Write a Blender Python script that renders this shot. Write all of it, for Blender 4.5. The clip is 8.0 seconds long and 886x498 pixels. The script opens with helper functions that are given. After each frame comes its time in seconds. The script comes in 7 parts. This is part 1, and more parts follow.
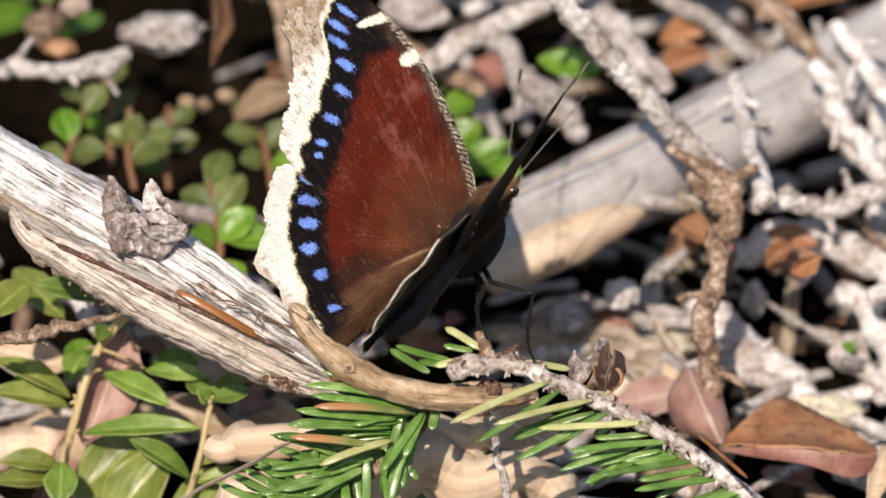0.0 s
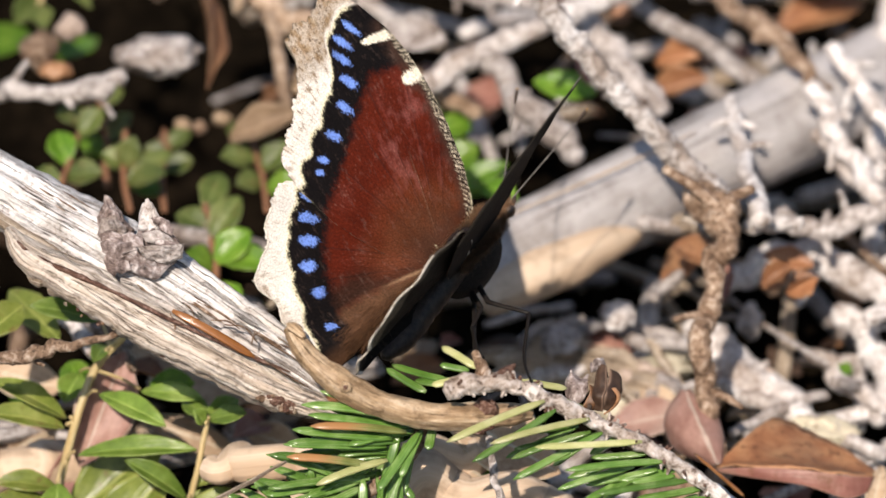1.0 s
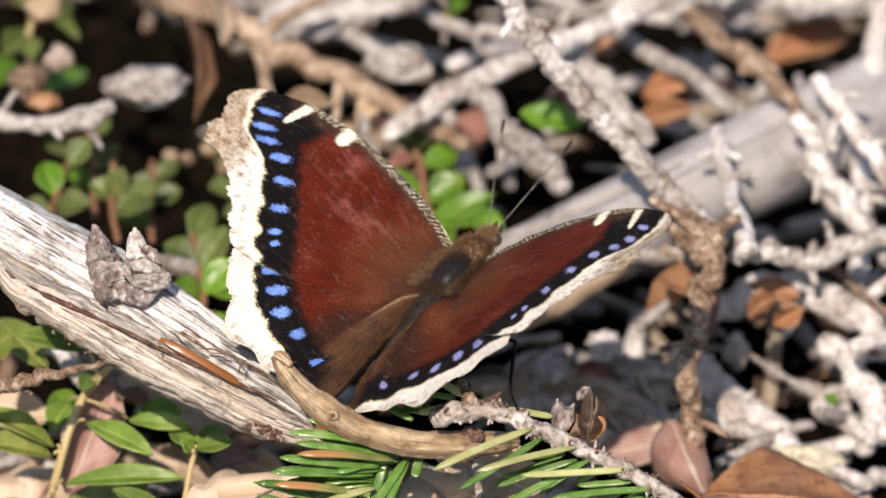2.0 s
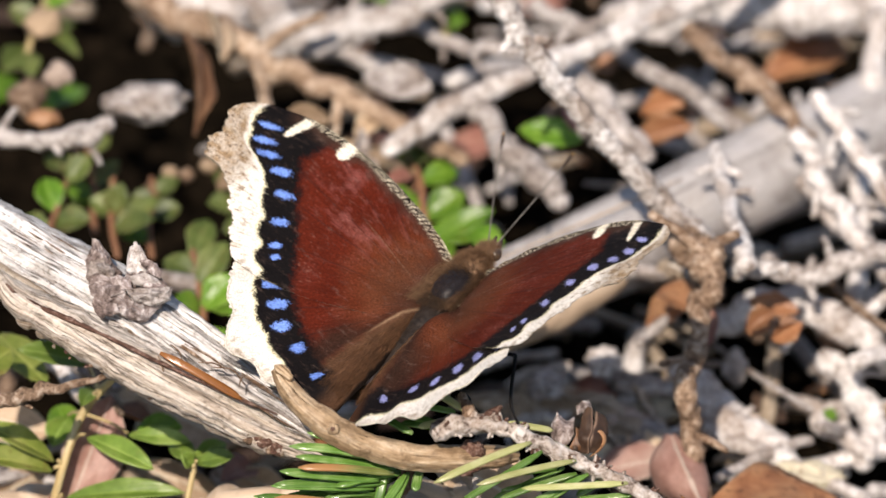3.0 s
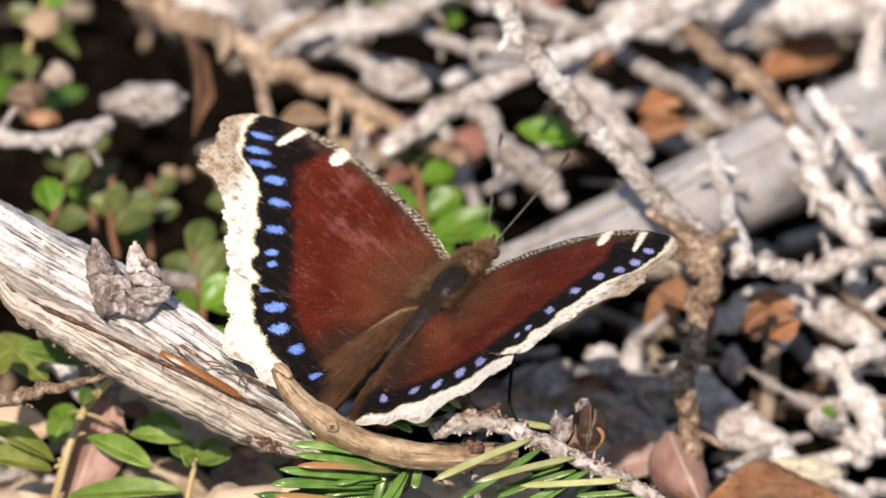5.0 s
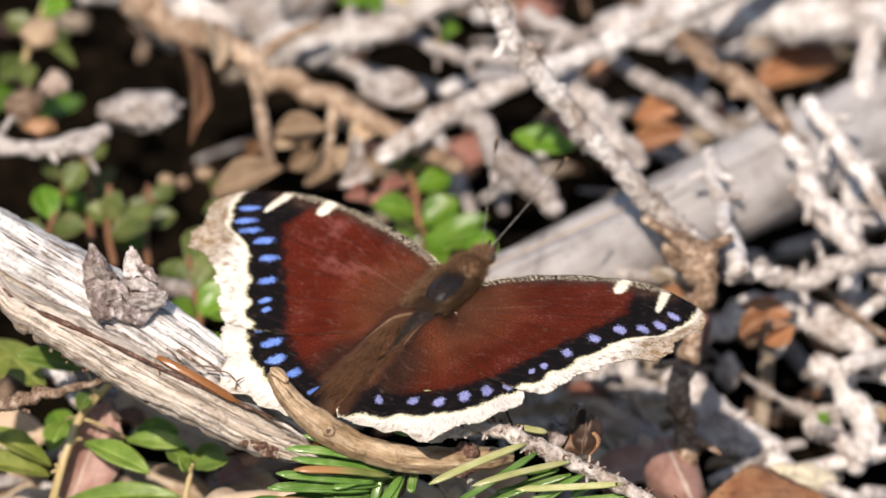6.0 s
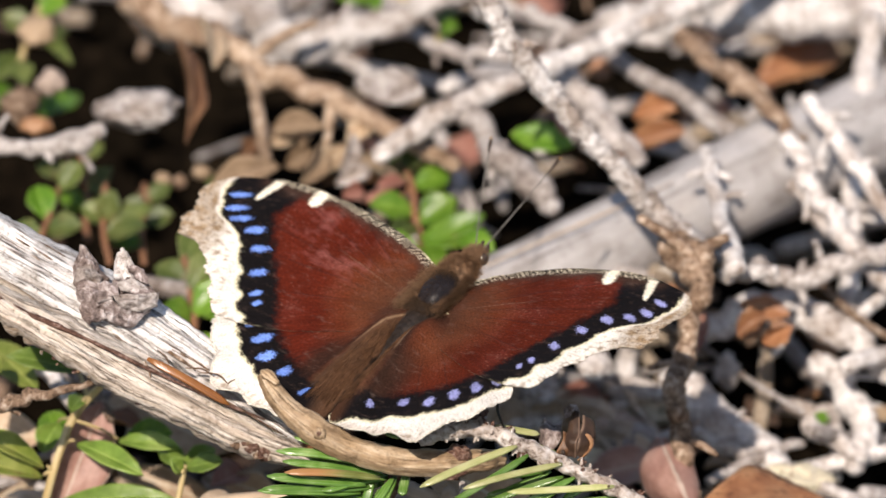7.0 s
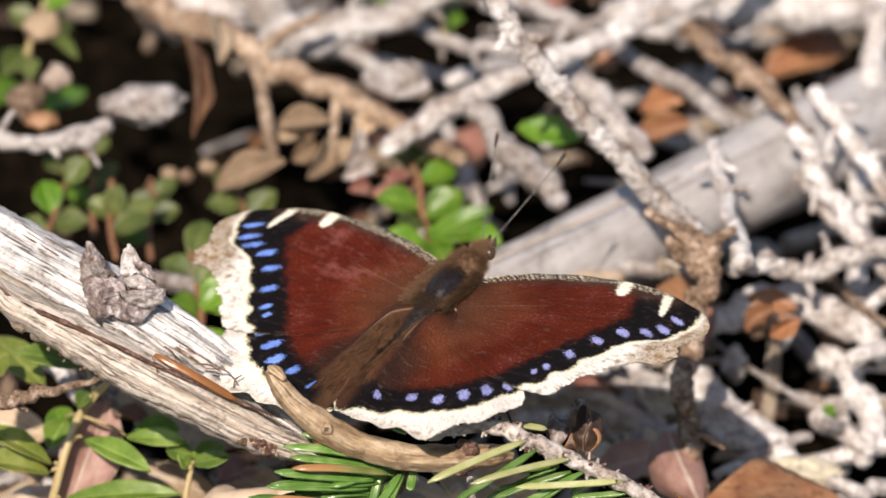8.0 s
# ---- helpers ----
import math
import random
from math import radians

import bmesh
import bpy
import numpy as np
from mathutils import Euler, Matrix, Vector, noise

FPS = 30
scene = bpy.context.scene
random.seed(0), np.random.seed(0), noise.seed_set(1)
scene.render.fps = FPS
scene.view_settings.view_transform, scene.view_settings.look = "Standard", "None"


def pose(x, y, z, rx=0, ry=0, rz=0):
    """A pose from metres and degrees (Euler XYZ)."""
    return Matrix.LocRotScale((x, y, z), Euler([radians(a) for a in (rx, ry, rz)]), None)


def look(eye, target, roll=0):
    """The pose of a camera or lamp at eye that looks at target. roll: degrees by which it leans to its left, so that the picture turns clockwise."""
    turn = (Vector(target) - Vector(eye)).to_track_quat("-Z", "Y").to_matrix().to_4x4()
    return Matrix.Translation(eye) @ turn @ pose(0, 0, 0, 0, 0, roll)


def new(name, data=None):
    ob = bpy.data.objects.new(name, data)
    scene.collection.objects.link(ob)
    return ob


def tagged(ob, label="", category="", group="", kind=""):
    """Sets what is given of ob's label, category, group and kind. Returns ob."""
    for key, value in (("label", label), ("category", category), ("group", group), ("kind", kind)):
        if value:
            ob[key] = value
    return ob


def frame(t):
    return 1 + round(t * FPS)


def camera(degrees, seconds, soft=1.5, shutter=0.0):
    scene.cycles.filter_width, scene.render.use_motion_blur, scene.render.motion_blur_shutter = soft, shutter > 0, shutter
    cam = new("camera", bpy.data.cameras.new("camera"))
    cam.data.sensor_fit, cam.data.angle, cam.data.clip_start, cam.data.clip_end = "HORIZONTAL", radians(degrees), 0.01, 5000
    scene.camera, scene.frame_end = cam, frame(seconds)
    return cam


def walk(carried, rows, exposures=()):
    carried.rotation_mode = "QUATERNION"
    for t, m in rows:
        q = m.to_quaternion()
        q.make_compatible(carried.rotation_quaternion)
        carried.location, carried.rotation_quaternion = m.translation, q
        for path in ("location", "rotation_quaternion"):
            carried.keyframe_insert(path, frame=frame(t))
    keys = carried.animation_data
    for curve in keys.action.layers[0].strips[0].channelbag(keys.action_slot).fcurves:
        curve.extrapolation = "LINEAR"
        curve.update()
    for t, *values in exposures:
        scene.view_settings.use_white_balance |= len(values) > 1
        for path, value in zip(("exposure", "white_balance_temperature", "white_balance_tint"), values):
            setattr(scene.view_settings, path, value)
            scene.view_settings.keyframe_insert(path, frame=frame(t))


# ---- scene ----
# A butterfly that opens its wings on a dead fir branch, low over a sunlit heap of brushwood.
# Camera: a long lens about 0.8 m away, hand-held.
cam = camera(8.6, 8.0, soft=1.6, shutter=0.3)
cam.data.dof.use_dof = True
cam.data.dof.focus_distance = 0.811
cam.data.dof.aperture_fstop = 20
CAMERA_ROWS = [  # seconds, eye, turn (degrees)
    (0, 0.0000, -0.6928, 0.4000, 59.999, -0.000, 0.000),
    (0.5, -0.0004, -0.6921, 0.3981, 60.149, -0.034, -0.003),
    (1, -0.0004, -0.6940, 0.3962, 60.464, 0.012, -0.081),
    (1.5, -0.0000, -0.6957, 0.3949, 60.717, -0.034, -0.138),
    (2, -0.0000, -0.6976, 0.3951, 60.935, -0.070, -0.150),
    (3.5, -0.0016, -0.7014, 0.3926, 61.322, -0.087, -0.281),
    (4, -0.0009, -0.7028, 0.3930, 61.293, 0.012, -0.283),
    (4.5, -0.0007, -0.7024, 0.3941, 61.280, 0.068, -0.278),
    (5.8, -0.0023, -0.7042, 0.3939, 61.364, 0.012, -0.411),
    (6, -0.0008, -0.7066, 0.3920, 61.599, 0.062, -0.346),
    (6.3, 0.0012, -0.7058, 0.3918, 61.636, 0.109, -0.219),
    (6.5, 0.0025, -0.7053, 0.3916, 61.588, 0.141, -0.226),
    (7, 0.0071, -0.7013, 0.3928, 61.382, 0.355, 0.033),
    (7.5, 0.0074, -0.7008, 0.3944, 61.267, 0.549, -0.067),
    (8, 0.0071, -0.7000, 0.3938, 61.227, 0.572, -0.010),
]
walk(cam, [(t, pose(x, y, z, rx, ry, rz)) for t, x, y, z, rx, ry, rz in CAMERA_ROWS])

# ---- light ----
SUN_WAY = Vector((-0.160, -0.712, 0.684)).normalized()   # towards the sun
world = bpy.data.worlds.new("sky")
scene.world = world
world.use_nodes = True
sky = world.node_tree.nodes.new("ShaderNodeTexSky")
sky.sky_type, sky.sun_disc = "NISHITA", False
sky.sun_elevation = math.asin(SUN_WAY.z)
sky.sun_rotation = math.atan2(SUN_WAY.x, SUN_WAY.y)
back = world.node_tree.nodes["Background"]
back.inputs["Strength"].default_value = 0.106
world.node_tree.links.new(sky.outputs["Color"], back.inputs["Color"])
sun = new("sun", bpy.data.lights.new("sun", "SUN"))
sun.data.energy, sun.data.angle, sun.data.color = 5.65, radians(0.53), (1.0, 0.87, 0.755)
sun.matrix_world = look(SUN_WAY * 2, (0, 0, 0))
scene.view_settings.exposure = 0.0


# ---- materials ----
class Nodes:
    """A short hand for a node material."""

    def __init__(self, name, rough=0.7, spec=0.4):
        self.mat = bpy.data.materials.new(name)
        self.mat.use_nodes = True
        self.tree = self.mat.node_tree
        self.bsdf = self.tree.nodes["Principled BSDF"]
        self.bsdf.inputs["Roughness"].default_value = rough
        self.bsdf.inputs["Specular IOR Level"].default_value = spec

    def add(self, kind, **values):
        node = self.tree.nodes.new(kind)
        for key, value in values.items():
            node.inputs[key.replace("_", " ")].default_value = value
        return node

    def link(self, a, b):
        self.tree.links.new(a, b)

    def space(self, kind, stretch):
        co = self.add("ShaderNodeTexCoord")
        turn = self.add("ShaderNodeMapping", Scale=stretch)
        self.link(co.outputs[kind], turn.inputs["Vector"])
        return turn.outputs["Vector"]

    def noise(self, vector, scale, detail=4.0, rough=0.6, warp=0.0):
        n = self.add("ShaderNodeTexNoise", Scale=scale, Detail=detail, Roughness=rough, Distortion=warp)
        self.link(vector, n.inputs["Vector"])
        return n.outputs["Fac"]

    def ramp(self, fac, stops):
        r = self.add("ShaderNodeValToRGB")
        el = r.color_ramp.elements
        while len(el) < len(stops):
            el.new(0.5)
        for e, (at, col) in zip(el, stops):
            e.position, e.color = at, (*col, 1) if len(col) == 3 else col
        self.link(fac, r.inputs["Fac"])
        return r.outputs["Color"]

    def mix(self, fac, a, b, kind="MIX"):
        m = self.tree.nodes.new("ShaderNodeMix")
        m.data_type, m.blend_type = "RGBA", kind
        for value, socket in ((fac, m.inputs[0]), (a, m.inputs[6]), (b, m.inputs[7])):
            if isinstance(value, (int, float)):
                socket.default_value = value
            elif isinstance(value, tuple):
                socket.default_value = (*value, 1)
            else:
                self.link(value, socket)
        return m.outputs[2]

    def colour(self, socket):
        self.link(socket, self.bsdf.inputs["Base Color"])

    def bump(self, fac, height, strength=1.0):
        b = self.add("ShaderNodeBump", Strength=strength, Distance=height)
        self.link(fac, b.inputs["Height"])
        self.link(b.outputs["Normal"], self.bsdf.inputs["Normal"])

    def vary(self, socket, low, high):
        """Each piece a little lighter or darker than the next."""
        info = self.add("ShaderNodeObjectInfo")
        span = self.add("ShaderNodeMapRange", To_Min=low, To_Max=high)
        self.link(info.outputs["Random"], span.inputs["Value"])
        grey = self.add("ShaderNodeCombineColor")
        for n in range(3):
            self.link(span.outputs["Result"], grey.inputs[n])
        return self.mix(1.0, socket, grey.outputs["Color"], "MULTIPLY")

    def translucent(self, socket, share):
        t = self.add("ShaderNodeBsdfTranslucent")
        self.link(socket, t.inputs["Color"])
        m = self.add("ShaderNodeMixShader", Fac=share)
        out = self.tree.nodes["Material Output"]
        self.link(self.bsdf.outputs["BSDF"], m.inputs[1])
        self.link(t.outputs["BSDF"], m.inputs[2])
        self.link(m.outputs["Shader"], out.inputs["Surface"])


def fibre_wood(name, dark, mid, pale, around=420.0, along=26.0, rough=0.75, deep=0.0004, stains=0.5, flip=0.5, cracks=0.0, blots=230.0):
    """Wood or bark with fibres along its length; the map runs round (x) and along (y), in metres."""
    n = Nodes(name, rough, 0.3)
    lines = n.noise(n.space("UV", (around, along, 1)), 1.0, 5.0, 0.65, 0.3)
    fine = n.noise(n.space("UV", (around * 3.5, along * 3, 1)), 1.0, 3.0, 0.7)
    blot = n.noise(n.space("Object", (1, 1, 1)), blots, 5.0, 0.65)
    col = n.ramp(lines, [(0.24, dark), (flip, mid), (0.66, pale)])
    col = n.mix(stains, col, n.ramp(blot, [(0.30, (0.40, 0.36, 0.32)), (0.50, (1, 1, 1)), (0.75, (1.0, 0.96, 0.90))]), "MULTIPLY")
    if cracks:  # long grey weather streaks
        grey = n.noise(n.space("UV", (around * 0.45, along * 0.42, 1)), 1.0, 4.0, 0.7, 0.6)
        col = n.mix(0.85 * cracks, col, n.ramp(grey, [(0.34, (0.30, 0.26, 0.24)), (0.45, (0.80, 0.76, 0.74)), (0.54, (1, 1, 1))]), "MULTIPLY")
    col = n.mix(0.28, col, n.ramp(fine, [(0.28, (0.30, 0.28, 0.26)), (0.52, (1, 1, 1))]), "MULTIPLY")
    high = n.mix(0.4, lines, fine)
    if cracks:  # dark flecks of lichen and rot
        fleck = n.noise(n.space("Object", (1, 1, 1)), 1500.0, 4.0, 0.75)
        col = n.mix(0.7 * cracks, col, n.ramp(fleck, [(0.33, (0.16, 0.12, 0.10)), (0.42, (0.85, 0.80, 0.76)), (0.50, (1, 1, 1))]), "MULTIPLY")
        high = n.mix(0.25, high, fleck)
    if cracks:
        split = n.noise(n.space("UV", (around * 1.3, along * 0.5, 1)), 1.0, 4.0, 0.65, 0.8)
        seam = n.ramp(split, [(0.47, (1, 1, 1)), (0.492, (0.07, 0.05, 0.04)), (0.51, (0.55, 0.5, 0.47)), (0.53, (1, 1, 1))])
        where = n.ramp(n.noise(n.space("Object", (1, 1, 1)), 160.0, 3.0, 0.6), [(0.42, (0, 0, 0)), (0.58, (cracks,) * 3)])
        col = n.mix(where, col, n.mix(1.0, col, seam, "MULTIPLY"))
        high = n.mix(0.35, high, seam)
    n.colour(n.vary(col, 0.9, 1.08))
    n.bump(high, deep)
    return n.mat


def scaly_bark(name, dark, mid, pale, size=900.0, rough=0.8, deep=0.0004):
    """Rough bark with crusts of pale lichen."""
    n = Nodes(name, rough, 0.25)
    co = n.space("Object", (1, 1, 1))
    crust = n.noise(co, size, 5.0, 0.7, 0.4)
    wide = n.noise(co, size * 0.15, 4.0, 0.6)
    col = n.ramp(crust, [(0.34, dark), (0.50, mid), (0.66, pale)])
    col = n.mix(0.8, col, n.ramp(wide, [(0.33, (0.34, 0.26, 0.20)), (0.56, (1, 1, 1))]), "MULTIPLY")
    n.colour(n.vary(col, 0.8, 1.1))
    n.bump(crust, deep)
    return n.mat


def leaf_skin(name, deep, mid, light, rough=0.35, clear=0.3, spots=(0.2, 0.08, 0.04), spotted=0.0, veins=0.12):
    """A leaf; its map runs across (x, -1 to 1) and along (y, 0 to 1)."""
    n = Nodes(name, rough, 0.5)
    co = n.space("Object", (1, 1, 1))
    soft = n.noise(co, 190.0, 4.0, 0.6)
    fine = n.noise(co, 1500.0, 3.0, 0.6)
    col = n.ramp(soft, [(0.28, deep), (0.50, mid), (0.74, light)])
    uv = n.add("ShaderNodeTexCoord").outputs["UV"]
    w = n.add("ShaderNodeTexWave", Scale=2.2, Distortion=1.5, Detail=2.0)
    w.wave_type, w.bands_direction = "BANDS", "DIAGONAL"
    n.link(uv, w.inputs["Vector"])
    col = n.mix(veins, col, n.ramp(w.outputs["Fac"], [(0.0, (0.75, 0.78, 0.7)), (0.12, (1, 1, 1))]), "MULTIPLY")
    split = n.add("ShaderNodeSeparateXYZ")
    n.link(uv, split.inputs["Vector"])
    away = n.add("ShaderNodeMath")
    away.operation = "ABSOLUTE"
    n.link(split.outputs["X"], away.inputs[0])
    rib = n.ramp(away.outputs["Value"], [(0.02, (0.55, 0.55, 0.55)), (0.07, (0, 0, 0)), (0.90, (0, 0, 0)), (0.97, (0.4, 0.4, 0.4))])
    col = n.mix(rib, col, tuple(min(0.8, 1.5 * c + 0.03) for c in light))
    if spotted:
        mark = n.ramp(n.noise(co, 420.0, 4.0, 0.7), [(0.56, (0, 0, 0)), (0.66, (spotted,) * 3)])
        col = n.mix(mark, col, spots)
    col = n.mix(0.25, col, n.ramp(fine, [(0.3, (0.6, 0.6, 0.6)), (0.6, (1, 1, 1))]), "MULTIPLY")
    col = n.vary(col, 0.75, 1.15)
    n.colour(col)
    n.bump(n.mix(0.85, w.outputs["Fac"], soft), 0.00012)
    n.translucent(col, clear)
    return n.mat


WOOD = fibre_wood("bleached_wood", (0.34, 0.295, 0.255), (0.68, 0.665, 0.65), (0.84, 0.84, 0.85), around=620.0, along=30.0, flip=0.43, cracks=1.0, stains=0.75, deep=0.0008, blots=210.0)
STRAND = fibre_wood("rough_pale_wood", (0.26, 0.20, 0.15), (0.62, 0.54, 0.45), (0.85, 0.80, 0.74), around=700.0, along=85.0, flip=0.44, cracks=0.8, stains=0.7, deep=0.0006, blots=380.0)
SPLINTER = fibre_wood("tan_wood", (0.17, 0.11, 0.07), (0.52, 0.42, 0.31), (0.80, 0.73, 0.64), around=800.0, along=60.0, cracks=0.7, stains=0.6, blots=420.0, deep=0.0005)
PEG = fibre_wood("thin_brown_bark", (0.19, 0.115, 0.06), (0.46, 0.33, 0.20), (0.66, 0.53, 0.38), around=330.0, along=120.0, rough=0.5, deep=0.00022, stains=0.9, blots=480.0, cracks=0.45)
LOG = fibre_wood("grey_log_wood", (0.32, 0.29, 0.275), (0.48, 0.46, 0.455), (0.60, 0.58, 0.585), around=170.0, along=8.0, deep=0.0005, stains=0.7, blots=75.0, cracks=0.6)
TAN_LOG = fibre_wood("tan_log_wood", (0.36, 0.25, 0.16), (0.60, 0.46, 0.33), (0.74, 0.63, 0.50), around=150.0, along=9.0, deep=0.0006)
LICHEN = scaly_bark("lichen_bark", (0.27, 0.215, 0.185), (0.70, 0.66, 0.635), (0.90, 0.88, 0.875))
BEIGE_BARK = scaly_bark("beige_branch_bark", (0.15, 0.095, 0.06), (0.38, 0.275, 0.19), (0.62, 0.51, 0.41), size=600.0)
GREY_TWIG = scaly_bark("grey_twig_bark", (0.16, 0.13, 0.115), (0.50, 0.455, 0.43), (0.74, 0.705, 0.69))
BROWN_TWIG = scaly_bark("brown_twig_bark", (0.07, 0.045, 0.03), (0.29, 0.195, 0.13), (0.56, 0.46, 0.37))
FLAKE = scaly_bark("grey_bark_flake", (0.07, 0.050, 0.044), (0.32, 0.26, 0.245), (0.78, 0.73, 0.72), size=650.0, deep=0.0005)
FIR_BARK = scaly_bark("fir_twig_bark", (0.11, 0.06, 0.04), (0.70, 0.63, 0.57), (0.92, 0.90, 0.90), size=800.0, deep=0.0006)
RESIN = scaly_bark("dark_resin", (0.05, 0.025, 0.02), (0.16, 0.085, 0.06), (0.34, 0.24, 0.20), size=2200.0, rough=0.4)
DULL_LEAF = leaf_skin("dull_tan_leaf", (0.15, 0.095, 0.055), (0.26, 0.175, 0.105), (0.38, 0.275, 0.175), 0.6, 0.2)
DRY_CURL = leaf_skin("curled_brown_leaf", (0.025, 0.013, 0.009), (0.085, 0.048, 0.03), (0.24, 0.15, 0.10), 0.6, 0.1)
GREEN = leaf_skin("green_leaf", (0.08, 0.19, 0.012), (0.14, 0.29, 0.022), (0.27, 0.42, 0.055), 0.34, 0.35)
OLIVE = leaf_skin("olive_leaf", (0.14, 0.19, 0.03), (0.26, 0.32, 0.06), (0.42, 0.45, 0.13), 0.35, 0.35, spotted=0.5, veins=0.12)
YOUNG_LEAF = leaf_skin("young_green_leaf", (0.13, 0.22, 0.03), (0.22, 0.34, 0.055), (0.38, 0.50, 0.13), 0.36, 0.40, spotted=0.2)
# dull green leaf with the half shade of the heap put into its colour
SHADED_GREEN = leaf_skin("shaded_green_leaf", (0.055, 0.085, 0.018), (0.11, 0.15, 0.033), (0.20, 0.23, 0.07), 0.45, 0.3, spotted=0.3)
BROWN_LEAF = leaf_skin("dark_brown_leaf", (0.09, 0.04, 0.02), (0.20, 0.10, 0.05), (0.32, 0.18, 0.10), 0.5, 0.2)
PINK_LEAF = leaf_skin("pinkish_withered_leaf", (0.38, 0.19, 0.15), (0.54, 0.32, 0.26), (0.64, 0.46, 0.38), 0.5, 0.3)
RED = leaf_skin("reddish_leaf", (0.28, 0.10, 0.075), (0.44, 0.20, 0.155), (0.54, 0.33, 0.25), 0.45, 0.3, spots=(0.22, 0.10, 0.04), spotted=0.5)
RUST = leaf_skin("rust_brown_leaf", (0.22, 0.085, 0.035), (0.37, 0.17, 0.08), (0.50, 0.28, 0.14), 0.45, 0.25, spots=(0.13, 0.05, 0.025), spotted=0.75)
BEIGE = leaf_skin("pale_dry_leaf", (0.38, 0.25, 0.15), (0.56, 0.41, 0.27), (0.68, 0.55, 0.40), 0.55, 0.2, spots=(0.25, 0.13, 0.06), spotted=0.6)
STEM = fibre_wood("yellow_stem", (0.36, 0.22, 0.09), (0.54, 0.42, 0.20), (0.64, 0.56, 0.34), around=900.0, along=120.0, rough=0.45, deep=0.00005)

RED_STEM = fibre_wood("reddish_stem", (0.12, 0.055, 0.03), (0.25, 0.12, 0.065), (0.38, 0.22, 0.13), around=900.0, along=120.0, rough=0.5, deep=0.00005)


def needle_skin(name, deep, mid, light, tip=None):
    n = Nodes(name, 0.22, 0.7)
    line = n.noise(n.space("UV", (2.2, 0.5, 1)), 3.0, 3.0, 0.6)
    soft = n.noise(n.space("Object", (1, 1, 1)), 300.0, 3.0, 0.5)
    col = n.ramp(n.mix(0.45, line, soft), [(0.32, deep), (0.5, mid), (0.68, light)])
    if tip:
        split = n.add("ShaderNodeSeparateXYZ")
        n.link(n.space("UV", (1, 1, 1)), split.inputs["Vector"])
        col = n.mix(n.ramp(n.mix(0.3, split.outputs["Y"], line), [(0.40, (0, 0, 0)), (0.62, (1, 1, 1))]), col, tip)
    col = n.vary(col, 0.75, 1.2)
    n.colour(col)
    n.bump(line, 0.00006)
    n.translucent(col, 0.12)
    return n.mat


NEEDLE = needle_skin("green_needle", (0.05, 0.12, 0.018), (0.12, 0.235, 0.042), (0.36, 0.47, 0.20))
NEEDLE_PALE = needle_skin("yellowing_needle", (0.26, 0.29, 0.09), (0.44, 0.45, 0.19), (0.62, 0.60, 0.37))
NEEDLE_DRY = needle_skin("orange_needle", (0.15, 0.055, 0.014), (0.27, 0.11, 0.032), (0.40, 0.20, 0.085))
NEEDLE_TIP = needle_skin("green_needle_with_orange_tip", (0.12, 0.15, 0.03), (0.26, 0.29, 0.09), (0.45, 0.46, 0.24), tip=(0.52, 0.27, 0.11))


def soil_skin():
    n = Nodes("soil_dark_for_shade", 1.0, 0.0)
    co = n.space("Object", (1, 1, 1))
    crumbs = n.noise(co, 260.0, 6.0, 0.7)
    wide = n.noise(co, 22.0, 4.0, 0.6)
    # soil near the heap painted almost black to stand for shade in its hollows
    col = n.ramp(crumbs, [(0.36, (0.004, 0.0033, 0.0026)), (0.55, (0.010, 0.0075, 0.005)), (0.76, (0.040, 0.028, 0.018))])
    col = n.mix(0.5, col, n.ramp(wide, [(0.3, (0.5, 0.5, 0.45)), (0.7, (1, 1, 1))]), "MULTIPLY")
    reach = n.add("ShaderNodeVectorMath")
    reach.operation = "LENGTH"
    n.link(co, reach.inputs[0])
    # beyond the heap the painted shade ends and plain litter brown begins
    past_shade = n.ramp(reach.outputs["Value"], [(0.30, (0, 0, 0)), (0.55, (1, 1, 1))])
    n.colour(n.mix(past_shade, col, n.ramp(wide, [(0.3, (0.05, 0.036, 0.022)), (0.5, (0.10, 0.074, 0.047)), (0.7, (0.07, 0.085, 0.035))])))
    n.bump(crumbs, 0.002)
    return n.mat


SOIL = soil_skin()


def wing_skin():
    """Scaled wing: its pattern lies in the mesh's colour layer; grain, veins' sheen and rubbed scales are added here."""
    n = Nodes("wing_scales", 0.75, 0.07)
    paint = n.add("ShaderNodeAttribute")
    paint.attribute_name = "pattern"
    co = n.space("UV", (1, 1, 1))
    grain = n.noise(co, 3600.0, 3.0, 0.65)
    rubbed = n.noise(n.space("UV", (1, 0.35, 1)), 1100.0, 6.0, 0.8)
    cloud = n.noise(co, 130.0, 3.0, 0.5)
    col = n.mix(0.7, paint.outputs["Color"], n.ramp(grain, [(0.28, (0.45, 0.43, 0.42)), (0.62, (1.22, 1.2, 1.2))]), "MULTIPLY")
    col = n.mix(0.6, col, n.ramp(cloud, [(0.3, (0.7, 0.7, 0.7)), (0.7, (1.2, 1.15, 1.1))]), "MULTIPLY")
    dust = n.ramp(rubbed, [(0.55, (0, 0, 0)), (0.76, (0.34, 0.34, 0.34))])
    col = n.mix(dust, col, (0.24, 0.16, 0.13))
    n.colour(col)
    n.bsdf.inputs["Sheen Weight"].default_value = 0.01
    n.bsdf.inputs["Sheen Roughness"].default_value = 0.45
    n.bsdf.inputs["Sheen Tint"].default_value = (0.9, 0.75, 0.7, 1)
    n.bump(n.mix(0.5, grain, rubbed), 0.00006)
    return n.mat


WING = wing_skin()


